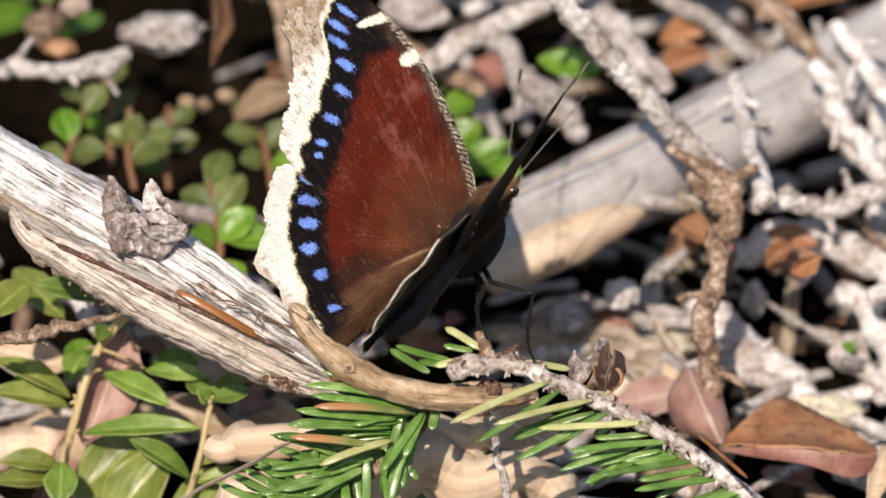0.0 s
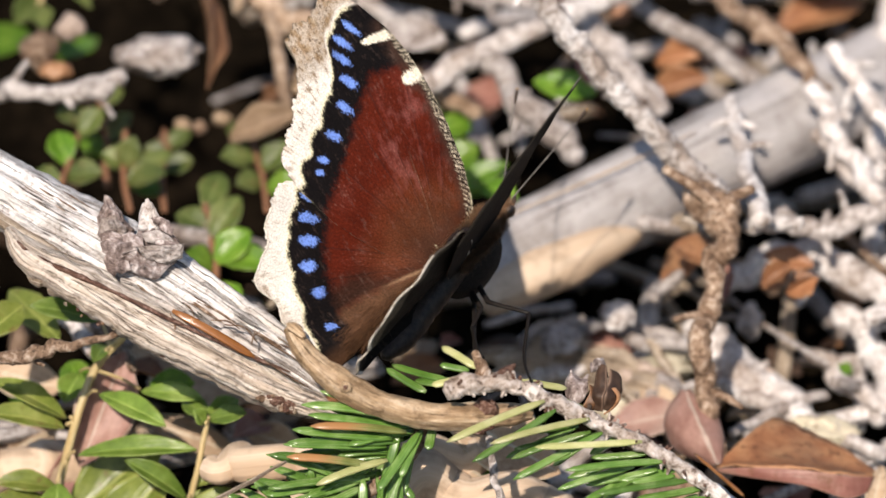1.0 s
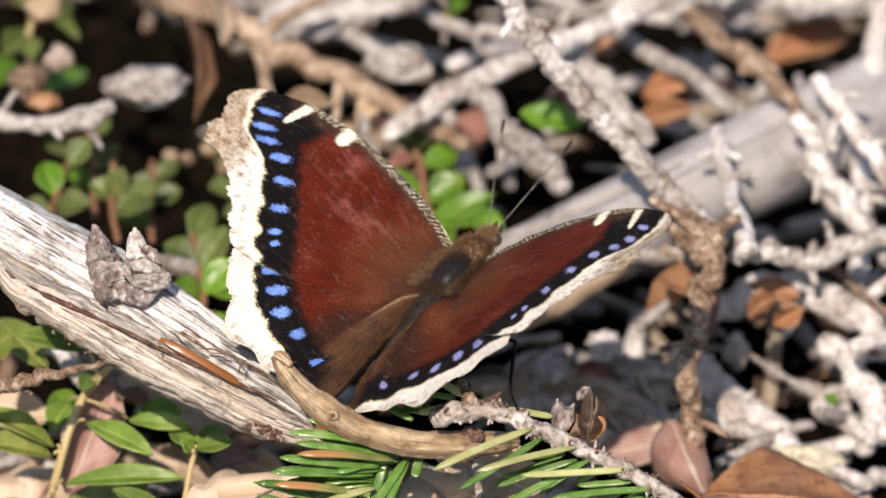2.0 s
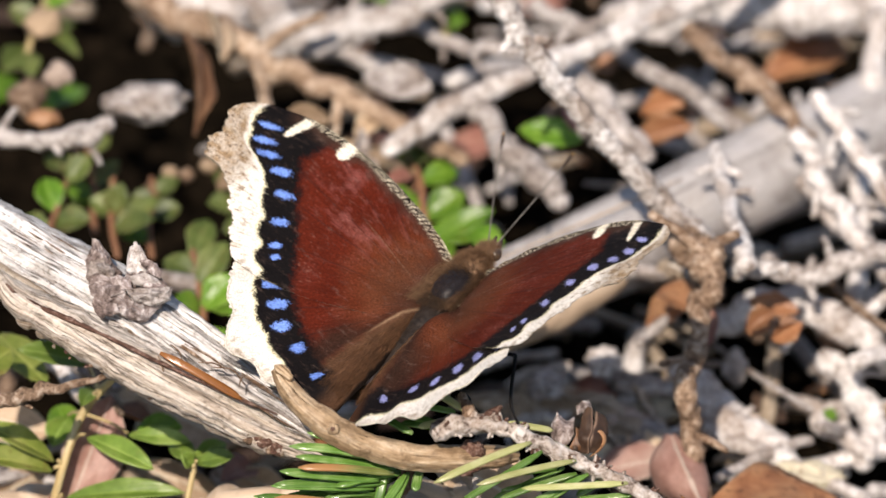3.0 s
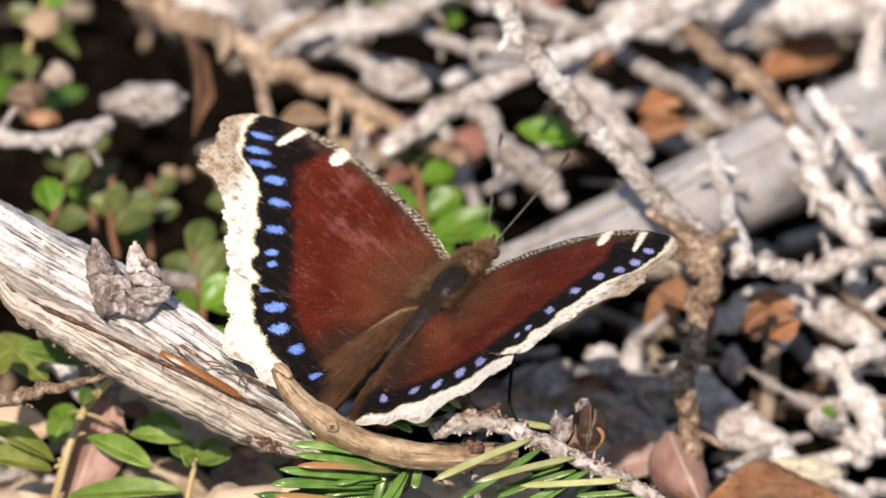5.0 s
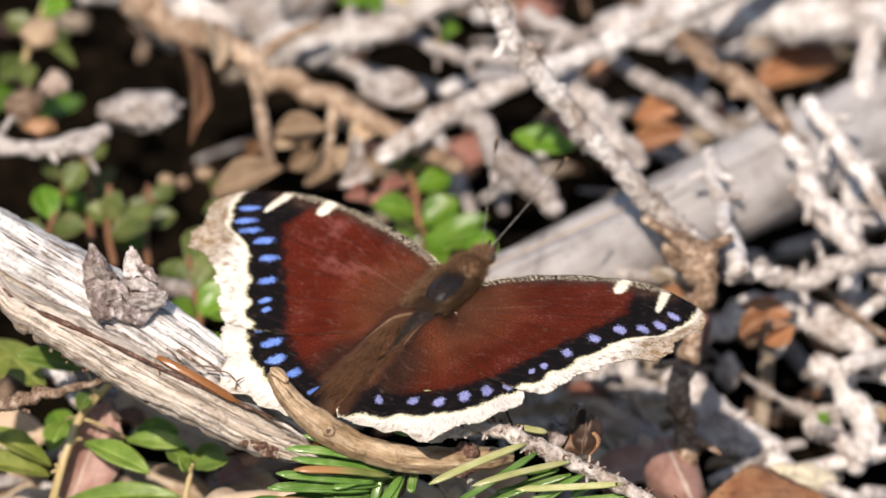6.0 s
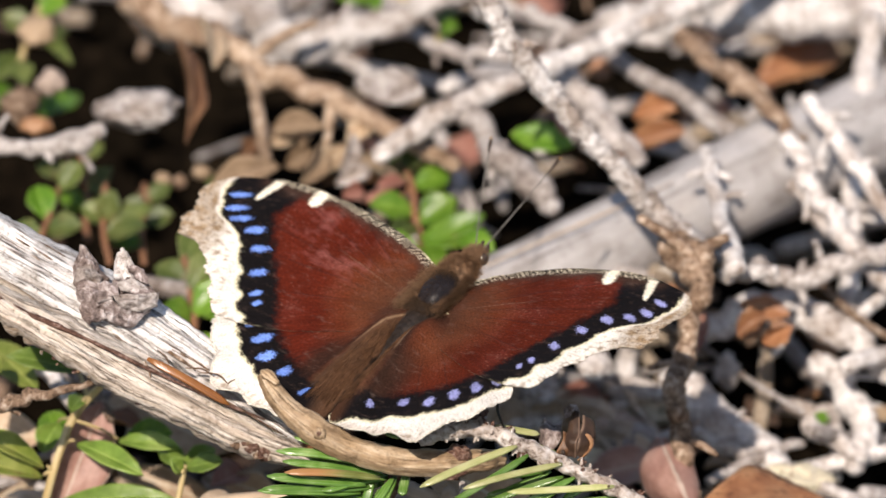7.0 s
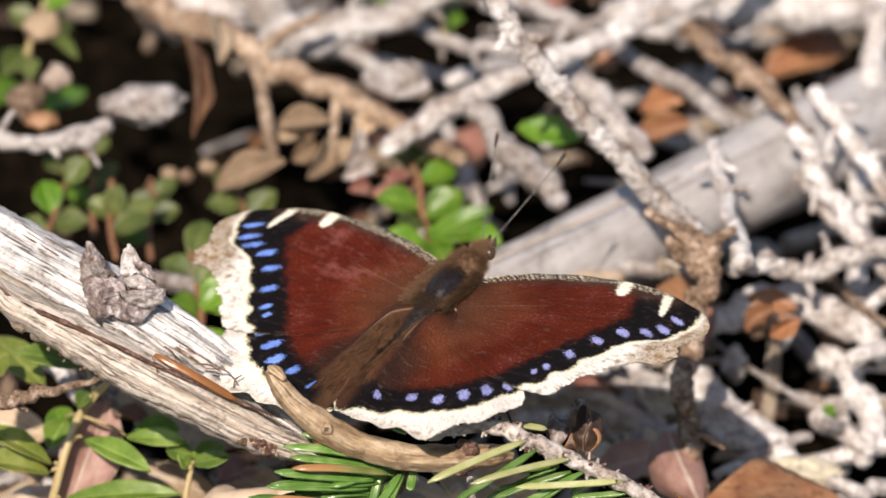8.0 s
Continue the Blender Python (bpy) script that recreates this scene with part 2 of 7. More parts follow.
def plain_skin(name, dark, light, size, rough, spec=0.4, deep=0.0001):
    n = Nodes(name, rough, spec)
    f = n.noise(n.space("Object", (1, 1, 1)), size, 4.0, 0.65)
    n.colour(n.ramp(f, [(0.3, dark), (0.7, light)]))
    n.bump(f, deep)
    return n.mat


ABDOMEN = plain_skin("dark_abdomen", (0.010, 0.008, 0.007), (0.045, 0.033, 0.026), 1100.0, 0.5, 0.3, 0.0001)
SEPIA_FUR = plain_skin("sepia_fur", (0.030, 0.018, 0.011), (0.125, 0.075, 0.042), 2500.0, 0.55)
THORAX = plain_skin("dark_thorax", (0.010, 0.009, 0.011), (0.026, 0.023, 0.026), 900.0, 0.34, 0.20, 0.0001)
FUR = plain_skin("brown_fur", (0.085, 0.047, 0.024), (0.30, 0.175, 0.095), 2500.0, 0.6)
BLACK_FUR = plain_skin("black_fur", (0.005, 0.004, 0.0035), (0.020, 0.015, 0.012), 2500.0, 0.8, 0.2)
DUSKY_FUR = plain_skin("dusky_brown_fur", (0.050, 0.027, 0.015), (0.165, 0.082, 0.041), 420.0, 0.6, 0.12)
DARK_FUR = plain_skin("dark_brown_fur", (0.02, 0.013, 0.01), (0.07, 0.045, 0.03), 2500.0, 0.75)
CHITIN = plain_skin("black_chitin", (0.005, 0.004, 0.004), (0.018, 0.014, 0.012), 3000.0, 0.6, 0.2, 0.00003)
FEELER = plain_skin("banded_antenna", (0.04, 0.035, 0.03), (0.30, 0.27, 0.24), 2600.0, 0.5, 0.4, 0.00002)
FEELER_TIP = plain_skin("ochre_antenna_tip", (0.25, 0.13, 0.04), (0.45, 0.28, 0.12), 2600.0, 0.5, 0.4, 0.00002)
FRINGE = plain_skin("pale_fringe", (0.42, 0.37, 0.28), (0.82, 0.79, 0.72), 1500.0, 0.8, 0.1, 0.00003)
EYE = plain_skin("dark_eye", (0.03, 0.02, 0.015), (0.07, 0.05, 0.04), 2600.0, 0.2, 0.6, 0.00001)


# ---- mesh helpers ----
class Geo:
    """Vertices, faces and a map, to be joined and linked as one mesh."""

    def __init__(self, verts=(), faces=(), uvs=()):
        self.verts, self.faces, self.uvs = [tuple(v) for v in verts], [tuple(f) for f in faces], [tuple(u) for u in uvs]

    def add(self, other):
        k = len(self.verts)
        self.verts += other.verts
        self.uvs += other.uvs
        self.faces += [tuple(i + k for i in f) for f in other.faces]
        return self


def to_mesh(name, geo, material, origin=(0, 0, 0), flat=False):
    me = bpy.data.meshes.new(name)
    at = np.array(geo.verts, float) - np.array(origin, float)
    me.from_pydata(at.tolist(), [], geo.faces)
    layer = me.uv_layers.new(name="map")
    which = np.empty(len(me.loops), dtype=np.int32)
    me.loops.foreach_get("vertex_index", which)
    layer.data.foreach_set("uv", np.array(geo.uvs, np.float32)[which].ravel())
    me.materials.append(material)
    me.polygons.foreach_set("use_smooth", [not flat] * len(me.polygons))
    me.update()
    return me


def part(name, geo, material, parent, label="", flat=False):
    """Links a Geo, given in the world's metres, as one mesh under a thing or a part that is not turned."""
    base = parent.matrix_world.translation if parent.parent is None else parent.parent.matrix_world.translation
    ob = new(name, to_mesh(name, geo, material, base, flat))
    ob.parent = parent
    return tagged(ob, label)


def thing(name, base, label, category, group=""):
    ob = new(name)
    ob.empty_display_size = 0.005
    ob.location = base
    ob.matrix_world = Matrix.Translation(base)
    return tagged(ob, label, category, group)


def solid(name, geo, material, label, category, group="", kind="", flat=False):
    """A thing of one mesh, with its origin at its lowest point."""
    low = min(geo.verts, key=lambda v: v[2])
    ob = new(name, to_mesh(name, geo, material, low, flat))
    ob.location = low
    return tagged(ob, label, category, group, kind)


def curve(points, steps):
    """A smooth line through the points (Catmull-Rom), each (x, y, z, radius)."""
    p = [np.array(q, float) for q in points]
    p = [2 * p[0] - p[1], *p, 2 * p[-1] - p[-2]]
    out = []
    for a, b, c, d in zip(p, p[1:], p[2:], p[3:]):
        for k in range(steps):
            t = k / steps
            out.append(0.5 * (2 * b + (c - a) * t + (2 * a - 5 * b + 4 * c - d) * t * t + (3 * b - a - 3 * c + d) * t ** 3))
    out.append(p[-2])
    return np.array(out)


def tube(points, radius=1.0, sides=10, steps=6, rough=0.0, size=300.0, seed=0.0, flat=1.0, ends=0.6, ridges=0.0):
    """A rod along a smooth line. radius (mm) for all points or one each; rough: how far bark and knots stand out, as a share of the radius."""
    if np.ndim(radius) == 0:
        radius = [radius] * len(points)
    line = curve([(*q, r * 0.001) for q, r in zip(points, radius)], steps)
    at, rad = line[:, :3], np.maximum(line[:, 3], 1e-5)
    way = np.gradient(at, axis=0)
    way /= np.linalg.norm(way, axis=1)[:, None] + 1e-12
    side = np.cross(way[0], (0.1, 0.3, 1.0))
    side /= np.linalg.norm(side)
    verts, uvs, run = [], [], 0.0
    count = len(at)
    for k in range(count):
        side = side - way[k] * (side @ way[k])
        side /= np.linalg.norm(side)
        other = np.cross(way[k], side)
        if k:
            run += float(np.linalg.norm(at[k] - at[k - 1]))
        for j in range(sides + 1):
            a = 2 * math.pi * (j % sides) / sides
            out = side * math.cos(a) + other * math.sin(a) * flat
            far = rad[k]
            if rough:
                here = Vector(at[k] * size + out * rad[k] * size + seed * 7.3)
                far *= 1 + rough * (noise.noise(here) + 0.5 * noise.noise(here * 2.7))
            if ridges:
                far *= 1 + ridges * noise.noise(Vector((math.cos(a) * 2.6, math.sin(a) * 2.6, run * 30 + seed)))
            verts.append(at[k] + out * far)
            uvs.append((j / sides * 2 * math.pi * 0.004, run))
    n = sides + 1
    faces = [(k * n + j, k * n + j + 1, (k + 1) * n + j + 1, (k + 1) * n + j) for k in range(count - 1) for j in range(sides)]
    for k, sign in ((0, -1), (count - 1, 1)):
        verts.append(at[k] + sign * way[k] * rad[k] * ends)
        uvs.append((0, run * (k > 0)))
        c = len(verts) - 1
        faces += [(c, k * n + j + 1, k * n + j) if sign < 0 else (c, k * n + j, k * n + j + 1) for j in range(sides)]
    return Geo(verts, faces, uvs)


def blob(centre, radii, rows=10, cols=14, rough=0.15, size=200.0, seed=0.0, turn=None):
    """A lumpy rounded body."""
    verts, uvs, m = [], [], turn or Matrix.Identity(3)
    for i in range(rows + 1):
        v = math.pi * i / rows
        for j in range(cols + 1):
            u = 2 * math.pi * (j % cols) / cols
            d = Vector((math.sin(v) * math.cos(u), math.sin(v) * math.sin(u), math.cos(v)))
            far = 1 + rough * (noise.noise(d * 1.8 + Vector((seed, seed * 2, 0))) + 0.5 * noise.noise(d * 4.5 + Vector((0, seed, 3))))
            q = m @ Vector((d.x * radii[0], d.y * radii[1], d.z * radii[2])) * far
            verts.append(Vector(centre) + q)
            uvs.append((u * 0.004, v * 0.004))
    n = cols + 1
    faces = [(i * n + j, (i + 1) * n + j, (i + 1) * n + j + 1, i * n + j + 1) for i in range(rows) for j in range(cols)]
    return Geo(verts, faces, uvs)


def leaf(root, tip, width, up=(0, 0, 1), fold=0.2, droop=0.1, belly=0.45, thick=0.0002, curl=0.0, ragged=0.0, seed=0.0, rows=12, cols=8):
    """A leaf blade from root to tip (m), width in mm: folded along its midrib, arched, with a little thickness."""
    root, tip, up = Vector(root), Vector(tip), Vector(up)
    along = tip - root
    length = along.length
    along.normalize()
    across = along.cross(up).normalized()
    up = across.cross(along).normalized()
    half = width * 0.0005
    verts, uvs = [], []
    for layer in (0, 1):
        for i in range(rows + 1):
            t = i / rows
            shape = (t / belly) ** 0.75 if t < belly else max(0.0, 1 - ((t - belly) / (1 - belly)) ** 2.1)
            shape = min(1.0, shape) ** 0.8
            for j in range(cols + 1):
                s = 2 * j / cols - 1
                w = half * shape * s * (1 + ragged * noise.noise(Vector((t * 5, s * 2, seed))))
                lift = fold * abs(w) - droop * length * (2 * t - 1) ** 2 + curl * half * s * s * math.sin(t * 3)
                lift += 0.12 * half * noise.noise(Vector((t * 3 + seed, s * 1.5, seed * 3)))
                verts.append(root + along * (t * length) + across * w + up * (lift - layer * thick))
                uvs.append((s, t))
    n, k = cols + 1, (rows + 1) * (cols + 1)
    faces = []
    for i in range(rows):
        for j in range(cols):
            a = i * n + j
            faces.append((a, a + 1, a + n + 1, a + n))
            faces.append((k + a, k + a + n, k + a + n + 1, k + a + 1))
    rim = [i * n for i in range(rows + 1)] + [rows * n + j for j in range(1, n)] + [i * n + cols for i in range(rows - 1, -1, -1)] + [j for j in range(cols - 1, 0, -1)]
    faces += [(a, b, k + b, k + a) for a, b in zip(rim, rim[1:] + rim[:1])]
    return Geo(verts, faces, uvs)


def loft(rib, rim, thick=0.0002, crumple=0.0, seed=0.0, rows=18, cols=8, swell=0.0):
    """A sheet between two lines of as many places each, with a little thickness, swelling and creases."""
    steps = max(1, rows // (len(rib) - 1))
    a, b = curve([(*q, 0) for q in rib], steps)[:, :3], curve([(*q, 0) for q in rim], steps)[:, :3]
    nrm = np.cross(a[-1] - a[0], b[len(b) // 2] - a[len(a) // 2])
    nrm /= np.linalg.norm(nrm) + 1e-12
    if nrm[1] > 0:
        nrm = -nrm
    verts, uvs, count = [], [], len(a)
    for layer in (0, 1):
        for i in range(count):
            for j in range(cols + 1):
                s = j / cols
                p = a[i] + (b[i] - a[i]) * s
                lift = swell * math.sin(math.pi * s) * np.linalg.norm(b[i] - a[i])
                lift += crumple * noise.noise(Vector(p * 260 + seed)) + 0.5 * crumple * noise.noise(Vector(p * 700 + seed * 2))
                verts.append(p + nrm * (lift - layer * thick))
                uvs.append((s, i / (count - 1)))
    n, k = cols + 1, count * (cols + 1)
    faces = []
    for i in range(count - 1):
        for j in range(cols):
            q = i * n + j
            faces.append((q, q + 1, q + n + 1, q + n))
            faces.append((k + q, k + q + n, k + q + n + 1, k + q + 1))
    edge = [i * n for i in range(count)] + [(count - 1) * n + j for j in range(1, n)] + [i * n + cols for i in range(count - 2, -1, -1)] + [j for j in range(cols - 1, 0, -1)]
    faces += [(p, q, k + q, k + p) for p, q in zip(edge, edge[1:] + edge[:1])]
    return Geo(verts, faces, uvs)


def fir_needle(root, tip, wide=1.3, bend=0.06, up=(0, 0, 1)):
    """A flat blunt fir needle, narrow at its foot, with a groove along its top."""
    root, tip = Vector(root), Vector(tip)
    along = (tip - root)
    length = along.length
    along.normalize()
    across = along.cross(Vector(up)).normalized()
    up = across.cross(along).normalized()
    ring = ((-1, 0.0), (-0.75, 0.42), (-0.12, 0.34), (0.12, 0.34), (0.75, 0.42), (1, 0.0), (0.6, -0.38), (-0.6, -0.38))
    verts, uvs = [], []
    for i in range(13):
        t = i / 12
        w = wide * 0.0005 * min(1, 0.45 + t * 3.5) * (1 - max(0, (t - 0.82) / 0.18) ** 2.2 * 0.85)
        for a, b in ring:
            verts.append(root + along * (t * length) + across * (a * w) + up * (b * w + bend * length * math.sin(math.pi * t)))
            uvs.append((a * 0.5 + 0.5, t))
    n = len(ring)
    faces = [(i * n + j, i * n + (j + 1) % n, (i + 1) * n + (j + 1) % n, (i + 1) * n + j) for i in range(12) for j in range(n)]
    faces += [tuple(range(n - 1, -1, -1)), tuple(12 * n + j for j in range(n))]
    return Geo(verts, faces, uvs)


# ---- ground ----
def build_ground():
    """One sheet, fine under the brushwood and coarse out to the horizon."""
    span = [math.copysign(0.22 * abs(u) + 900 * abs(u) ** 9, u) for u in np.linspace(-1, 1, 121)]
    verts, uvs = [], []
    for y in span:
        for x in span:
            far = math.hypot(x, y)
            z = -0.066 + 0.010 * noise.noise(Vector((x * 28, y * 28, 1))) + 0.004 * noise.noise(Vector((x * 90, y * 90, 5)))
            z -= 0.085 * math.exp(-((x + 0.046) / 0.036) ** 4 - ((y - 0.055) / 0.055) ** 4)
            z -= 0.03 * math.exp(-((x - 0.05) / 0.022) ** 4 - ((y + 0.02) / 0.022) ** 4)
            z += min(1.0, far / 40) * 1.2 * noise.noise(Vector((x * 0.03, y * 0.03, 2)))
            verts.append((x, y + 0.08, z))
            uvs.append((x, y))
    n = len(span)
    faces = [(i * n + j, i * n + j + 1, (i + 1) * n + j + 1, (i + 1) * n + j) for i in range(n - 1) for j in range(n - 1)]
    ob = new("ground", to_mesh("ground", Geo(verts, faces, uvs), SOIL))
    tagged(ob, "forest soil under brushwood and litter, coloured near-black for shade", "ground", kind="structure")


build_ground()


# ---- the dead branch and what lies on it ----
def build_dead_branch():
    b = thing("dead_branch", (-0.0208, 0.0076, -0.0270), "bleached dead branch with split grey-white wood", "branch")
    main = tube([(-0.0889, 0.0432, 0.0102), (-0.0750, 0.0346, 0.0035), (-0.0621, 0.0277, -0.0024), (-0.0501, 0.0226, -0.0073), (-0.0382, 0.0183, -0.0125), (-0.0279, 0.0141, -0.0179), (-0.0199, 0.0107, -0.0218), (-0.0157, 0.0082, -0.0241)],
                [4.9, 4.9, 4.7, 4.6, 4.5, 4.1, 3.2, 1.6], 64, 22, rough=0.09, size=330, seed=1, ridges=0.30)
    part("heartwood", main, WOOD, b, "bleached grey-white fibrous wood")
    low = tube([(-0.0596, 0.0166, -0.0033), (-0.0566, 0.0140, -0.0060), (-0.0496, 0.0119, -0.0093), (-0.0413, 0.0095, -0.0137), (-0.0324, 0.0071, -0.0178), (-0.0238, 0.0057, -0.0222), (-0.0175, 0.0045, -0.0244), (-0.0139, 0.0038, -0.0256)],
               [0.8, 2.0, 2.5, 2.8, 2.7, 2.5, 1.8, 0.7], 36, 18, rough=0.16, size=420, seed=2, ridges=0.34)
    part("split_strand", low, STRAND, b, "tan split strand of weathered wood")
    mid = tube([(-0.0612, 0.0192, -0.0028), (-0.0520, 0.0154, -0.0074), (-0.0418, 0.0118, -0.0124), (-0.0308, 0.0089, -0.0171), (-0.0207, 0.0062, -0.0213)], [0.8, 1.0, 1.1, 1.0, 0.5], 18, 12, rough=0.2, size=420, seed=3, ridges=0.3)
    part("split_strand", mid, SPLINTER, b, "darker fibres in the long crack")
    rot = random.Random(17)
    for k in range(130):  # crumbs of bark along the lower edge
        t = rot.random() ** 0.7
        x, y = 90 + t * 440, 482 + t * 210 + rot.gauss(0, 5)
        part("bark_crumb", blob(bough(x, y, 1.0 + rot.uniform(-0.8, 0.8)), [rot.uniform(0.00010, 0.00034) * (1 + 1.3 * t) for _ in range(3)], 5, 6, 0.5, seed=k), rot.choice((RESIN, BROWN_TWIG, SPLINTER)), b)
    for k, (a, c, r) in enumerate((((60, 455), (100, 470), 1.2), ((95, 478), (180, 510), 1.1), ((180, 505), (250, 552), 1.0), ((480, 672), (520, 684), 1.0), ((500, 668), (530, 690), 0.8))):
        a3, c3 = PP[(a, 1)], PP[(c, 1)]
        part("bark_scrap", tube([a3, [(u + v) / 2 + 0.0003 for u, v in zip(a3, c3)], c3], [r * 0.6, r, r * 0.4], 10, 6, rough=0.5, size=700, seed=k), SPLINTER if k < 3 else RESIN, b, "crumbling remnant of bark")
    seam = ((38, 392, -0.3), (70, 420, -0.8), (144, 453, -1.25), (209, 482, -1.5), (299, 526, -1.6), (380, 564, -1.45), (460, 600, -1.0), (520, 624, -0.3))
    # dark rod laid along the groove to stand for its shade
    part("crack", tube([bough(*q) for q in seam], [0.15, 0.35, 0.42, 0.30, 0.34, 0.26, 0.3, 0.15], 8, 10, 0.5, 700, 3), RESIN, b, "dark rod standing for the shaded long crack")
    rng = random.Random(29)
    for k in range(34):  # narrow dark rods laid on the bleached wood to stand for shaded cracks
        t = rng.random()
        x, y, s, ln = 0 + t * 500, 292 + t * 318, rng.uniform(-58, 62), rng.uniform(40, 130)
        dep = [11 - 5 * u - 4.35 * math.sqrt(max(0, 1 - (s / 78) ** 2)) for u in (t, t + ln * 0.0008, t + ln * 0.0016)]
        px = [(x - s * 0.55 + ln * 0.85 * u, y + s * 0.85 + ln * 0.545 * u + rng.uniform(-3, 3)) for u in (0, 0.5, 1)]
        part("crack", tube([bough(u, v, w) for (u, v), w in zip(px, dep)], [0.05, rng.uniform(0.09, 0.2), 0.04], 6, 5, 0.5, 900, k), BROWN_TWIG, b)
    rng = random.Random(5)
    for k in range(46):
        t = rng.random()
        x, y = 10 + t * 520, 300 + t * 325
        s = rng.uniform(-50, 70)
        ln = rng.uniform(18, 70)
        dep = 11 - 5 * t - 4.4 * math.sqrt(max(0, 1 - (s / 75) ** 2)) - 0.25
        a3 = bough(x - s * 0.55, y + s * 0.85, dep)
        c3 = bough(x - s * 0.55 + ln * 0.85, y + s * 0.85 + ln * 0.55 + rng.uniform(-6, 6), dep - rng.uniform(-0.1, 0.5))
        m3 = [(u + v) / 2 + rng.uniform(-1, 1) * 0.0002 for u, v in zip(a3, c3)]
        part("fibre", tube([a3, m3, c3], [0.10, rng.uniform(0.10, 0.26), 0.04], 6, 3, rough=0.3, size=900, seed=k), WOOD if rng.random() < 0.7 else SPLINTER, b)


def plane(x, y, d):
    """A place fitted to the camera's first view: x and y are pixels, 0.0767 mm apart on a slanting sheet 0.8 m off, d
    in mm behind the sheet.
    """
    u, v, w = (x - 784) * HALF, (441 - y) * HALF, 0.8 + d * 0.001
    return tuple(EYE0[k] + w * (AHEAD[k] + u * RIGHT[k] + v * UP[k]) for k in range(3))


def bough(x, y, d):
    """The same view-fitted sheet, 14 mm farther back, where the bleached branch lies."""
    return plane(x, y, d + 14)


EYE0, HALF = (0.0, -0.6928, 0.4), math.tan(radians(4.3)) / 784
RIGHT, AHEAD, UP = (1.0, 0.0, 0.0), (0.0, 0.86603, -0.5), (0.0, 0.5, 0.86603)
PP = {(p, d): bough(p[0], p[1], d) for p, d in ((q, 1) for q in ((60, 455), (100, 470), (95, 478), (180, 510), (180, 505), (250, 552), (480, 672), (520, 684), (500, 668), (530, 690)))}

build_dead_branch()


def flake(outline, thick, seed, bulge=0.3):
    """A slab of flaky bark: an outline round its middle, domed and ragged."""
    pts = [Vector(q) for q in outline]
    mid = sum(pts, Vector()) / len(pts)
    nrm = Vector((0, -0.75, 0.66))
    ring = []
    for a, b in zip(pts, pts[1:] + pts[:1]):
        for k in range(5):
            q = a.lerp(b, k / 5)
            ring.append(q + (q - mid) * 0.14 * noise.noise(q * 900 + Vector((seed, 0, 0))))
    verts, uvs, n = [], [], len(ring)
    for share, lift in ((1.0, -0.5), (1.03, 0.1), (0.93, 0.5), (0.7, 0.75), (0.4, 0.95), (0.1, 1.0)):
        for q in ring:
            p = mid + (q - mid) * share
            verts.append(p + nrm * thick * (lift * (1 + bulge * noise.noise(p * 1300 + Vector((0, seed, 0))) * 1.6)))
            uvs.append((p.x, p.z))
    faces = [(i * n + j, i * n + (j + 1) % n, (i + 1) * n + (j + 1) % n, (i + 1) * n + j) for i in range(5) for j in range(n)]
    faces += [tuple(range(n - 1, -1, -1)), tuple(5 * n + j for j in range(n))]
    return Geo(verts, faces, uvs)


